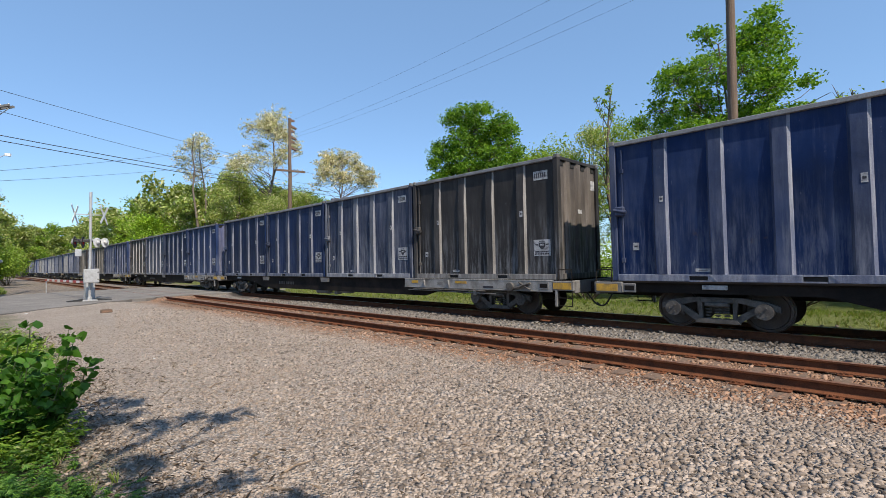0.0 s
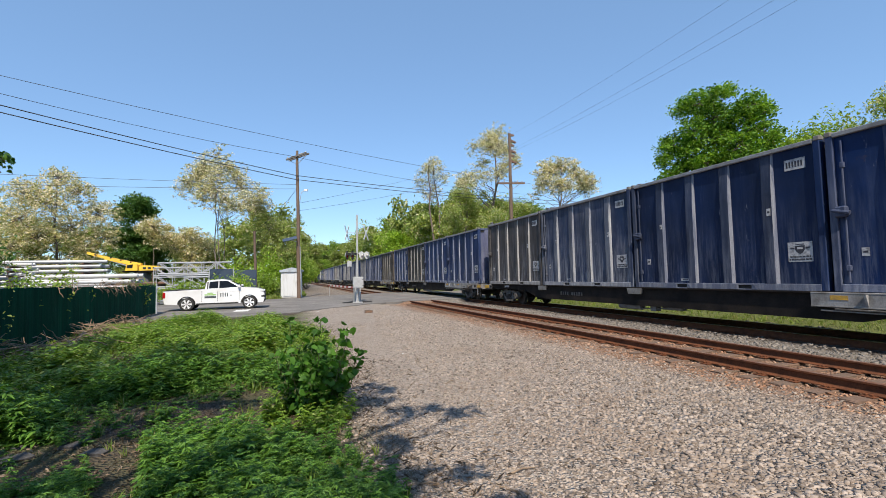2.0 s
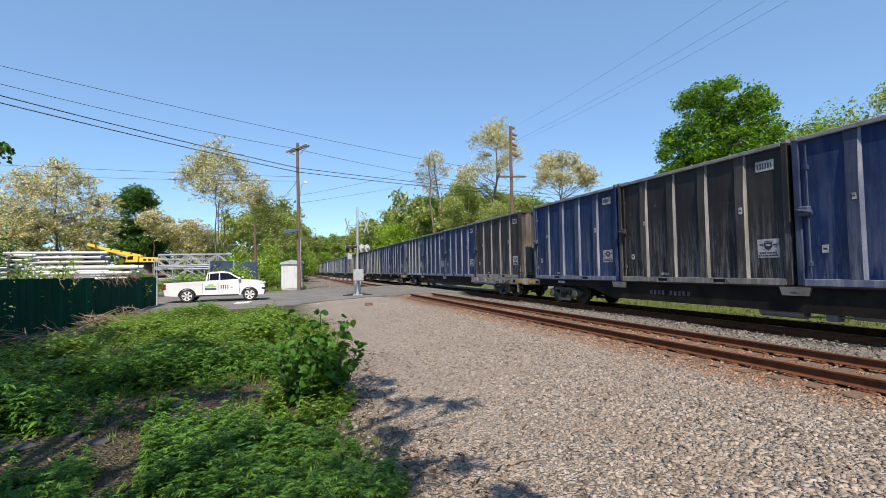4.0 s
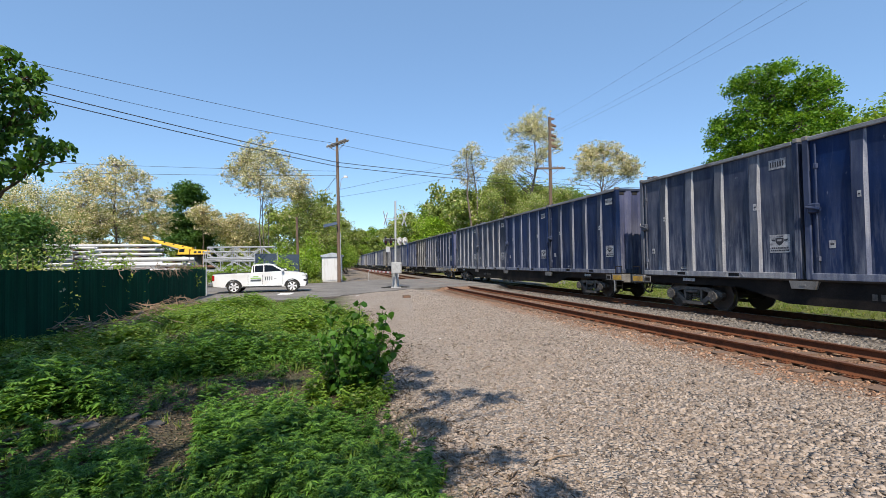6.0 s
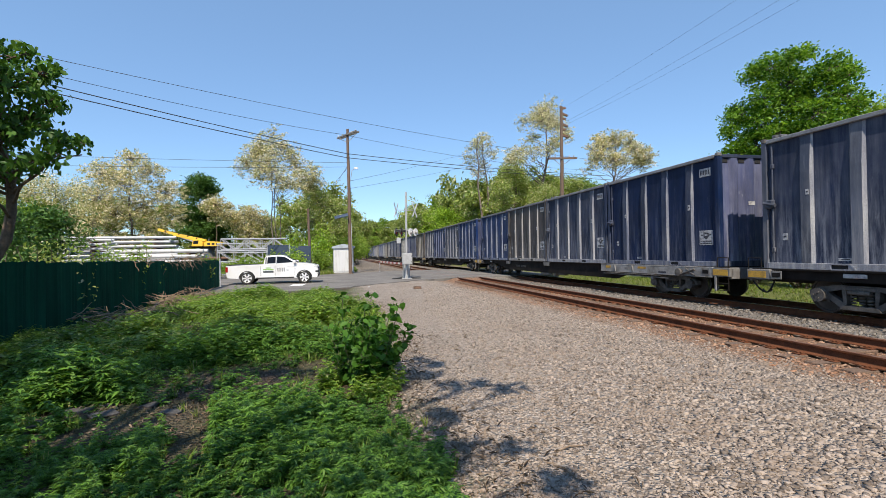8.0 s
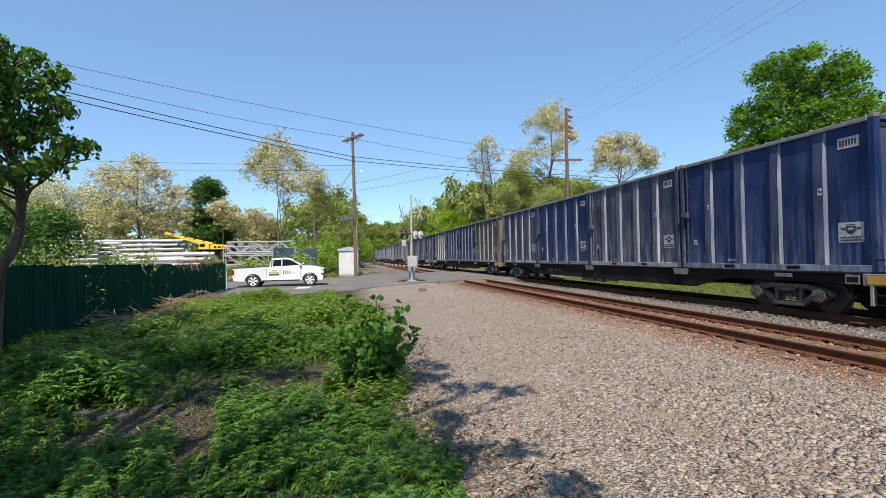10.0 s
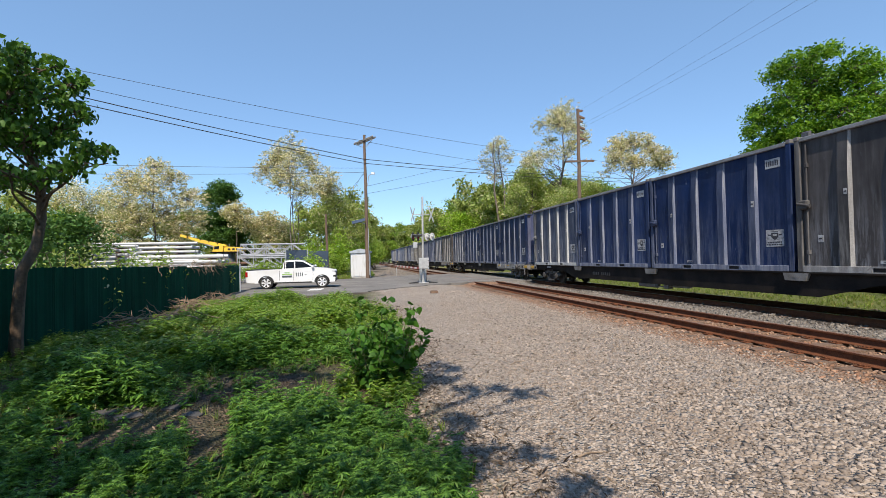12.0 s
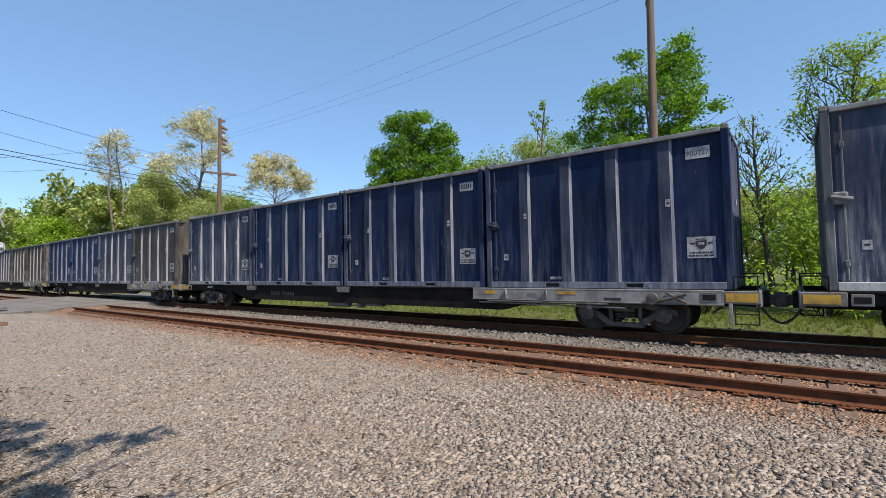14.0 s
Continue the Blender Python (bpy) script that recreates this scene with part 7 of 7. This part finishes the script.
bm = bmesh.new()
box(bm, 5.34, 5.415, -0.62, 0.62, 0.62, 1.0, 0.02)
part("grille", bm, M["black_paint"], truck)
for sy in (-1, 1):
    bm = bmesh.new()
    box(bm, 5.12, 5.36, *sorted((sy * 0.60, sy * 0.932)), 0.98, 1.12, 0.03)
    part("headlight", bm, M["lamp_clear"], truck)
    bm = bmesh.new()
    box(bm, 0.01, 0.16, *sorted((sy * 0.78, sy * 0.932)), 0.76, 1.10, 0.02)
    part("tail_light", bm, M["lamp_red"], truck)
    bm = bmesh.new()
    box(bm, 3.92, 4.06, *sorted((sy * 0.90, sy * 1.10)), 1.27, 1.45, 0.03)
    part("mirror", bm, M["truck_white"], truck)
    bm = bmesh.new()
    box(bm, 2.95, 3.12, *sorted((sy * 0.918, sy * 0.945)), 0.98, 1.02, 0.008)
    part("door_handle", bm, M["truck_white"], truck)
    bm = bmesh.new()
    box(bm, 1.7, 3.95, *sorted((sy * 0.90, sy * 0.94)), 0.34, 0.42, 0.01)
    part("sill_trim", bm, M["black_paint"], truck)
bm = bmesh.new()
prism(bm, [(2.83, 0.50), (2.845, 0.50), (2.845, 1.10), (2.83, 1.10)], "y", -0.9225, -0.9205)
part("door_gap", bm, M["black_paint"], truck)
bm = bmesh.new()
prism(bm, [(2.00, 0.50), (2.02, 0.50), (2.02, 1.12), (2.00, 1.12)], "y", -0.9225, -0.9205)
part("door_gap", bm, M["black_paint"], truck)
for wx_ in (WB0, WB1):
    for sy in (-1, 1):
        bm = bmesh.new()
        for a0, a1 in zip(np.linspace(math.pi * 0.97, math.pi * 0.03, 13)[:-1], np.linspace(math.pi * 0.97, math.pi * 0.03, 13)[1:]):
            prism(bm, [(wx_ + q * math.cos(a), 0.36 + q * math.sin(a)) for a, q in ((a0, 0.435), (a1, 0.435), (a1, 0.475), (a0, 0.475))], "y", *sorted((sy * 0.905, sy * 0.94)))
        part("arch_lip", bm, M["black_paint"], truck)
bm = bmesh.new()
prism(bm, [(0.06, 1.175), (2.12, 1.22), (2.12, 1.25), (0.06, 1.205)], "y", -0.90, -0.80)
prism(bm, [(0.06, 1.175), (2.12, 1.22), (2.12, 1.25), (0.06, 1.205)], "y", 0.80, 0.90)
part("bed_rail_cap", bm, M["black_paint"], truck)
for sy in (-1, 1):
    for u0, u1, v0, v1 in ((2.90, 2.93, 1.24, 1.72), (2.26, 2.33, 1.24, 1.66)):
        bm = bmesh.new()
        for u, v in ((u0, v0), (u0 + 0.01, v1), (u1 + 0.01, v1), (u1, v0)):
            bm.verts.new((u, sy * (0.912 - 0.04 - 0.16 * (v - 1.12) / 0.67), v))
        bmesh.ops.solidify(bm, geom=[bm.faces.new(bm.verts)], thickness=0.006)
        part("pillar_trim", bm, M["black_paint"], truck)
    bm = bmesh.new()
    box(bm, 5.20, 5.405, *sorted((sy * 0.66, sy * 0.925)), 0.66, 0.80, 0.02)
    part("fog_lamp_bezel", bm, M["black_paint"], truck)
    bm = bmesh.new()
    prism(bm, [(2.03, 1.02), (3.98, 1.06), (3.98, 1.072), (2.03, 1.032)], "y", *sorted((sy * 0.918, sy * 0.926)))
    part("belt_line", bm, M["alloy"], truck)
bm = bmesh.new()
prism(bm, [(3.98, 0.50), (3.995, 0.50), (4.02, 1.20), (4.005, 1.20)], "y", -0.9225, -0.9205)
part("door_gap", bm, M["black_paint"], truck)
for x0, x1, z0, z1, mat in ((2.15, 2.75, 0.86, 0.93, "logo_green"), (2.15, 2.75, 0.70, 0.82, "logo_dark"), (2.30, 2.60, 0.96, 1.02, "logo_green"),
                            (2.98, 3.03, 0.76, 0.99, "logo_dark"), (3.10, 3.15, 0.76, 0.99, "logo_dark"), (3.22, 3.27, 0.76, 0.99, "logo_dark"), (3.34, 3.39, 0.76, 0.99, "logo_dark"), (3.50, 3.62, 0.82, 0.86, "logo_dark")):
    bm = bmesh.new()
    box(bm, x0, x1, -0.926, -0.921, z0, z1)
    part("decal", bm, M[mat], truck)

# ---- fence ----
fence = thing("privacy_fence", -6.2, 0, 0.0, 0, "dark green slatted privacy fence along the verge", "fence")
FX = lambda y: -0.02 * (y - 12)


def slat_bay(y0, y1, top, seed, x_of):
    """A bay of close upright slats, each a thin closed strip, tilted a little."""
    r = random.Random(seed)
    bm = bmesh.new()
    y = y0
    while y < y1 - 0.01:
        x, tilt, h, w = x_of(y), r.uniform(-0.004, 0.004), top - r.uniform(0, 0.025), min(0.074, y1 - y)
        if r.random() < 0.002:
            w *= 0.6
        prism(bm, [(x - tilt, y), (x + 0.006 - tilt, y), (x + 0.006 + tilt, y + w), (x + tilt, y + w)], "z", 0.03, h)
        y += 0.068
    return bm


y = 4.2
k = 0
while y < 27.2:
    y1 = min(y + 2.45, 27.4)
    tagged(part("slat_panel", slat_bay(y, y1, 1.44 + 0.011 * (27 - y) + 0.012 * math.sin(k * 1.7), 200 + k, FX), M["fence_green"], fence, "dark green slat panel"), kind="stuff")
    bm = bmesh.new()
    rod(bm, (FX(y) - 0.05, y, -0.1), (FX(y) - 0.05, y, 1.46 + 0.011 * (27 - y)), 0.03, sides=10)
    part("post", bm, M["fence_green"], fence)
    bm = bmesh.new()
    rod(bm, (FX(y) - 0.05, y, 1.48), (FX(y1) - 0.05, y1, 1.48), 0.02, sides=8)
    part("top_rail", bm, M["fence_green"], fence)
    y, k = y1, k + 1
gate = thing("fence_gate", -6.5, 27.6, 0, 0, "grey-green chain link gate panel at the fence end", "gate")
tagged(part("slat_panel", slat_bay(0.0, 1.9, 1.45, 400, lambda q: 0.0), M["fence_green"], gate, "green slats", pose(0, 0, 0, 0, 0, 68)), kind="stuff")
for q in (0.0, -1.76):
    bm = bmesh.new()
    rod(bm, (q, 0.7 * (q != 0), -0.05), (q, 0.7 * (q != 0), 1.55), 0.035, sides=10)
    part("post", bm, M["galv"], gate)

# ---- storage yard beyond the fence ----
def pipe_stack(x, y, length, rows, r, mat, label, seed, turn=0):
    rnd = random.Random(seed)
    st = thing("pipe_stack", x, y, 0.0, turn, label, "pipes", "stacks in the yard")
    z = 0.25
    for layer in range(rows):
        for q in (-length * 0.35, length * 0.35):
            bm = bmesh.new()
            box(bm, q - 0.08, q + 0.08, -1.0, 1.0, z - 0.12, z, 0.01)
            part("timber", bm, M["brown_steel"], st)
        use = mat if isinstance(mat, str) else mat[min(layer, len(mat) - 1)]
        for j in range(5):
            sx = rnd.uniform(-0.5, 0.5)
            bm = bmesh.new()
            rod(bm, (-length / 2 + sx, -0.9 + j * 2.1 * r, z + r), (length / 2 + sx, -0.9 + j * 2.1 * r, z + r), r, sides=14)
            part("pipe", bm, M[use if rnd.random() > 0.2 else "galv"], st)
        z += 2 * r + 0.13
    return st


pipe_stack(-22.0, 43.0, 7.5, 9, 0.11, "pipe_white", "stack of white pipes on timbers", 1)
pipe_stack(-14.6, 43.5, 6.0, 5, 0.16, ("brown_steel", "brown_steel", "brown_steel", "pipe_white", "pipe_white"), "stack of white pipes on brown steel sections", 2)
pipe_stack(-19.4, 47.0, 9.0, 9, 0.13, "galv", "stack of grey steel pipes on timbers", 3)
pipe_stack(-28.5, 44.0, 6.5, 5, 0.16, "brown_steel", "stack of brown steel sections on timbers", 4)
pipe_stack(-12.9, 48.2, 4.4, 4, 0.13, "brown_steel", "stack of brown steel sections on timbers", 5)
pipe_stack(-33.0, 50.0, 8.0, 7, 0.16, "pipe_white", "stack of white pipes on timbers", 6)


def truss(x, y, z, length, w, turn, label):
    tr = thing("lattice_truss", x, y, z, turn, label, "steel truss", "stacks in the yard")
    for a in (0, w):
        for b in (0, w):
            bm = bmesh.new()
            rod(bm, (0, a, b), (length, a, b), 0.06, sides=6)
            part("chord", bm, M["galv"], tr)
    n = int(length / (w * 1.2))
    for i in range(n):
        u0, u1 = i * length / n, (i + 1) * length / n
        for a in (0, w):
            bm = bmesh.new()
            rod(bm, (u0, a, 0 if i % 2 else w), (u1, a, w if i % 2 else 0), 0.042, sides=5)
            part("diagonal", bm, M["galv"], tr)
            bm = bmesh.new()
            rod(bm, (u0, a, 0), (u0, a, w), 0.04, sides=5)
            part("strut", bm, M["galv"], tr)
    return tr


truss(-10.7, 45.8, 2.35, 5.7, 0.95, -2, "grey steel lattice truss stacked on others")
truss(-11.2, 46.6, 2.05, 4.6, 0.85, 3, "grey steel lattice truss stacked on others")
truss(-10.9, 45.3, 1.20, 5.6, 1.0, 2, "grey steel lattice truss on a stack")
truss(-10.6, 45.6, 0.0, 5.4, 1.05, 4, "grey steel lattice truss standing in the yard")
truss(-8.6, 44.0, 0.0, 3.4, 1.1, 12, "grey steel lattice truss standing in the yard")
truss(-8.4, 44.3, 1.15, 3.0, 0.85, 7, "grey steel lattice truss on a stack")

crane = thing("yard_crane", -13.0, 50.3, 0.0, 0, "yellow mobile crane with its boom resting low", "crane")
bm = bmesh.new()
box(bm, -1.5, 1.7, -1.1, 1.1, 0.7, 1.5, 0.05)
part("chassis", bm, M["car_black"], crane)
for q in (-1.0, 1.1):
    for sy in (-1, 1):
        bm = bmesh.new()
        lathe(bm, [(-0.2, 0.3), (-0.2, 0.52), (0.2, 0.52), (0.2, 0.3)], "y", 20)
        part("wheel", bm, M["rubber"], crane, "", pose(q, sy * 1.0, 0.52))
bm = bmesh.new()
lathe(bm, [(1.5, 0.7), (2.75, 0.6)], "z", 18)
part("slew_ring", bm, M["car_grey"], crane)
bm = bmesh.new()
prism(bm, [(-0.1, 2.75), (1.55, 2.75), (1.6, 2.95), (1.5, 3.16), (0.2, 3.24), (-0.1, 3.1)], "y", -0.9, 0.9)
cover = part("engine_cover", bm, M["crane_yellow"], crane)
for q in (0.35, 0.75, 1.15):
    bm = bmesh.new()
    box(bm, q - 0.13, q + 0.13, -0.915, -0.901, 2.86, 3.06, 0.01)
    part("vent", bm, M["black_paint"], cover)
bm = bmesh.new()
rod(bm, (0.3, -0.6, 3.2), (0.3, -0.6, 3.5), 0.05, sides=8)
part("exhaust", bm, M["car_grey"], cover)
bm = bmesh.new()
box(bm, -1.4, 1.7, -1.0, 1.0, 2.62, 2.745, 0.02)
part("turntable_deck", bm, M["car_black"], crane)
bm = bmesh.new()
prism(bm, [(-1.15, 2.75), (-0.15, 2.75), (-0.15, 3.3), (-0.4, 3.42), (-1.0, 3.35)], "y", -1.1, -0.35)
part("cab", bm, M["crane_yellow"], crane)
bm = bmesh.new()
prism(bm, [(-1.02, 2.98), (-0.55, 2.98), (-0.5, 3.32), (-0.95, 3.27)], "y", -1.115, -1.102)
part("cab_window", bm, M["glass_dark"], crane)
bm = bmesh.new()
prism(bm, [(-0.1, 3.05), (-0.1, 3.44), (-0.5, 3.53), (-2.95, 4.13), (-3.0, 3.83)], "y", -0.32, 0.32)
part("boom", bm, M["crane_yellow"], crane)
bm = bmesh.new()
prism(bm, [(-2.9, 3.87), (-2.85, 4.08), (-4.35, 4.56), (-4.4, 4.34)], "y", -0.24, 0.24)
part("boom_tip", bm, M["crane_yellow"], crane)
# dark plugs stand for the shade in the boom holes
for q in (-3.7, -2.5, -1.7, -0.9):
    bm = bmesh.new()
    lathe(bm, [(-0.325, 0.075), (0.325, 0.075)], "y", 12)
    part("boom_hole", bm, M["shadow_hole"], crane, "", pose(q, 0, 3.32 - 0.26 * q))
bm = bmesh.new()
rod(bm, (-0.6, -0.2, 3.0), (-2.6, -0.2, 3.75), 0.09, sides=10)
part("ram", bm, M["galv"], crane)

screen = thing("screen_fence", -6.1, 41.8, 0.0, 0, "dark blue mesh screen on posts behind the shrubs", "fence")
for k in range(2):
    bm = bmesh.new()
    box(bm, k * 1.8 + 0.03, k * 1.8 + 1.77, -0.015, 0.015, 0.1, 2.6 - 0.1 * k)
    part("mesh_panel", bm, M["tarp_blue"], screen)
    bm = bmesh.new()
    rod(bm, (k * 1.8, 0, -0.1), (k * 1.8, 0, 2.7), 0.04, sides=8)
    part("post", bm, M["galv"], screen)

# ---- small things on the ground ----
def slab(name, x, y, w, d, h, mat, label, category, turn=0):
    bm = bmesh.new()
    box(bm, -w / 2, w / 2, -d / 2, d / 2, 0, h, min(h, w) * 0.15)
    rr = random.Random(int(x * 97 + y * 13))
    for v in bm.verts:
        v.co += Vector((rr.uniform(-1, 1), rr.uniform(-1, 1), rr.uniform(-0.3, 0.5))) * h * 0.15
    ob = part(name, bm, M[mat], None, "", pose(x, y, float(ground_z(x, y)) - 0.01, 0, 0, turn))
    tagged(ob, label, category)


for k, (x, y, w, d) in enumerate(((-2.7, 5.5, 0.34, 0.2), (-2.35, 5.3, 0.28, 0.22), (-2.0, 5.55, 0.3, 0.18), (-2.9, 5.15, 0.25, 0.2), (-1.7, 5.2, 0.26, 0.16), (-2.45, 5.75, 0.3, 0.2))):
    slab("flat_stone", x, y, w * 0.8, d * 0.9, 0.035, "slate", "dark flat slab of stone among weeds", "stone", 40 * k)
slab("tie_offcut", 3.54, 21.7, 0.34, 0.2, 0.14, "tie", "dark weathered timber offcut lying on gravel", "timber", 10)
for x, y, s in ((1.4, 24.2, 0.12), (-0.6, 23.9, 0.09), (0.6, 26.9, 0.08), (5.0, 8.6, 0.05), (2.3, 9.7, 0.05)):
    slab("litter_scrap", x, y, s, s * 0.7, s * 0.25, "sign_white", "white scrap of litter on the ground", "litter", x * 50)
for x, y, t in ((1.85, 3.55, 12), (1.6, 3.2, -70), (2.4, 6.9, 40), (1.3, 4.1, 65), (1.05, 3.6, -20)):
    bm = bmesh.new()
    rod(bm, (-0.16, 0, 0.012), (0.0, 0.02, 0.02), 0.010, 0.009, sides=6)
    rod(bm, (0.0, 0.02, 0.02), (0.15, -0.01, 0.01), 0.009, 0.004, sides=6)
    tagged(part("stick", bm, M["twig"], None, "", pose(x, y, float(ground_z(x, y)), 0, 0, t)), "dry broken stick lying on gravel", "stick", "sticks")
bm = bmesh.new()
lathe(bm, [(0.0, 0.085), (0.13, 0.115), (0.15, 0.125), (0.155, 0.12), (0.14, 0.105), (0.02, 0.075)], "z", 20)
tagged(part("plant_pot", bm, M["pot"], None, "", pose(-0.55, 8.0, 0.05, 8, 6, 0)), "dull empty plastic plant pot among weeds", "pot")
for x, y, n, seed in ((-5.3, 12.6, 60, 1), (-5.4, 16.8, 50, 2), (-5.6, 20.5, 45, 3), (-4.9, 14.3, 30, 4)):
    r = np.random.default_rng(seed)
    ls = []
    for k in range(n):
        a, c = r.uniform(0, 6.28), r.normal(size=2) * 0.45
        l = r.uniform(0.15, 0.48)
        z0 = abs(r.normal()) * 0.12 + 0.02
        ls.append(bent(r, (c[0] - math.cos(a) * l, c[1] - math.sin(a) * l, z0), (c[0] + math.cos(a) * l, c[1] + math.sin(a) * l, z0 + r.uniform(0, 0.35)), 0.017, 0.006, 5, 0.1))
    v, f = tubes(ls, 5)
    tagged(link_mesh("brush_pile", fast_mesh("brush_pile", v, f), M["twig"], m=pose(x, y, float(ground_z(x, y)))), "pile of dry cut branches by the fence", "brush pile", "brush piles", "stuff")

# dry vines hanging over the top of the fence
for y, n, seed in ((19.8, 22, 11), (21.4, 26, 12), (23.0, 22, 13), (17.0, 12, 14)):
    r = np.random.default_rng(seed)
    ls = []
    for k in range(n):
        a, l = r.uniform(0, 6.28), r.uniform(0.15, 0.6)
        c = np.array([r.normal() * 0.10, r.normal() * 0.55, 1.50 + abs(r.normal()) * 0.09])
        e = c + np.array([abs(math.cos(a)) * 0.15 + 0.03, math.sin(a) * l, r.uniform(-0.4, 0.22)])
        ls.append(bent(r, c, e, 0.012, 0.004, 6, 0.18))
    v, f = tubes(ls, 5)
    tagged(link_mesh("dry_vine", fast_mesh("dry_vine", v, f), M["twig"], m=pose(-6.2 + FX(y), y, 0.02)), "tangled dry vine hanging over the fence top", "vine", "dry vines", "stuff")

# ---- loose stones ----
def stone_kinds(rng, n=12):
    """Broken stones: blocks with every corner knocked about."""
    cube = np.array([(x, y, z) for z in (-1, 1) for y in (-1, 1) for x in (-1, 1)], float) * 0.5
    faces = np.array([(0, 2, 3, 1), (4, 5, 7, 6), (0, 1, 5, 4), (2, 6, 7, 3), (0, 4, 6, 2), (1, 3, 7, 5)])
    kinds = []
    for _ in range(n):
        v = cube * np.array([1, rng.uniform(0.6, 0.95), rng.uniform(0.5, 0.85)]) + rng.uniform(-0.2, 0.2, (8, 3)) * np.array([1, 1, 0.7])
        tri = np.concatenate([faces[1:, [0, 1, 2]], faces[1:, [0, 2, 3]]])
        kinds.append((v, tri))
    return kinds


def stone_mat(name, dark, light, tint):
    m, n, l, b = node_mat(name)
    geo = n.new("ShaderNodeNewGeometry")
    col = mix_node(n, l, geo.outputs["Random Per Island"], dark, light)
    c = coords(n, l, False)
    col = mix_node(n, l, ramp_node(n, l, noise_node(n, l, c, 1.1, 5), 0.45, 0.75), col, tint)
    grit = noise_node(n, l, c, 90.0, 4)
    col = mix_node(n, l, 1.0, col, mix_node(n, l, grit, (0.8,) * 3, (1.2,) * 3), "MULTIPLY")
    l.new(col, b.inputs["Base Color"])
    b.inputs["Roughness"].default_value = 0.9
    bump_node(n, l, grit, b, 0.4, 0.004)
    return m


M["stone_lot"] = stone_mat("lot_gravel", (0.090, 0.070, 0.056), (0.42, 0.345, 0.286), (0.240, 0.186, 0.146))
M["stone_rust"] = stone_mat("rust_stained_ballast", (0.12, 0.062, 0.036), (0.40, 0.258, 0.175), (0.34, 0.165, 0.086))
M["stone_pale"] = stone_mat("pale_ballast", (0.085, 0.074, 0.064), (0.25, 0.222, 0.194), (0.15, 0.130, 0.112))
M["stone_blackish"] = stone_mat("oily_ballast", (0.035, 0.03, 0.026), (0.13, 0.11, 0.095), (0.07, 0.055, 0.045))
srng = np.random.default_rng(9)
skinds = stone_kinds(srng)


def strew(name, n, spread, far, s0, s1, mat, label, keep, power=1.5, tilt=0.8):
    """Stones over a sector round the standpoint, thinning out with distance."""
    r, a = 2.3 + (far - 2.3) * srng.uniform(0, 1, n) ** power, np.radians(srng.uniform(*spread, n))
    x, y = r * np.sin(a), r * np.cos(a)
    ok = keep(x, y)
    x, y = x[ok], y[ok]
    s = s0 + (s1 - s0) * srng.uniform(0, 1, len(x)) ** 1.6
    v, f = scatter(skinds, srng, x, y, ground_z(x, y) + s * srng.uniform(-0.05, 0.28, len(x)), s, tilt)
    tagged(link_mesh(name, fast_mesh(name, v, f), M[mat]), label, "gravel", kind="stuff")


off_road = lambda x, y: y < np.interp(x, [-2.2, 0.4, 2.4, 5.2, 8.0, 16], [22.2, 23.8, 26.4, 28.7, 30.1, 30.3])
lot_ok = lambda x, y: (x > np.interp(y, EDGE_Y, EDGE_X) - 0.25 * srng.uniform(0, 1, len(x))) & (x < 6.6 + 0.9 * srng.uniform(0, 1, len(x))) & off_road(x, y)
between = lambda lo, hi: (lambda x, y: (x > lo) & (x < hi) & off_road(x, y))
fine_ok = lambda x, y: lot_ok(x, y) & (x < 2.6 + 1.6 * srng.uniform(0, 1, len(x)))
rough_ok = lambda x, y: lot_ok(x, y) & (x > 2.0 + 1.8 * srng.uniform(0, 1, len(x)))
strew("lot_gravel", 44000, (-3, 60), 17, 0.009, 0.030, "stone_lot", "fine crushed grey-brown gravel of the lot", fine_ok, 1.9, 0.55)
strew("lot_stones", 120000, (10, 112), 24, 0.010, 0.042, "stone_lot", "coarse broken grey-brown stones of the lot", rough_ok, 1.75, 0.65)
strew("track_ballast", 36000, (12, 118), 24, 0.018, 0.055, "stone_rust", "rust-stained ballast of the empty track", lambda x, y: (x > 6.3 + 0.8 * srng.uniform(0, 1, len(x))) & (x < 9.75) & off_road(x, y), 0.9)
strew("shoulder_ballast", 28000, (20, 110), 28, 0.035, 0.075, "stone_pale", "pale grey ballast between the tracks", between(9.5, 11.5), 0.8)
strew("oily_ballast", 8000, (20, 110), 28, 0.04, 0.08, "stone_blackish", "dark ballast under the train", between(11.2, 15.0), 0.8)

# straw and bark bits along the edge of the verge
n = 500
sy = srng.uniform(2.4, 9.0, n)
sx = np.interp(sy, EDGE_Y, EDGE_X) + np.abs(srng.normal(size=n)) * 0.7
v, f = leaves(srng, np.stack([sx, sy, ground_z(sx, sy) + 0.03], 1), 0.07, 0.9, 0.0, 0.12)
tagged(link_mesh("straw", fast_mesh("straw", v, f), M["leaf_dry"]), "dry straw and bark bits on the gravel", "straw", kind="stuff")


motions()
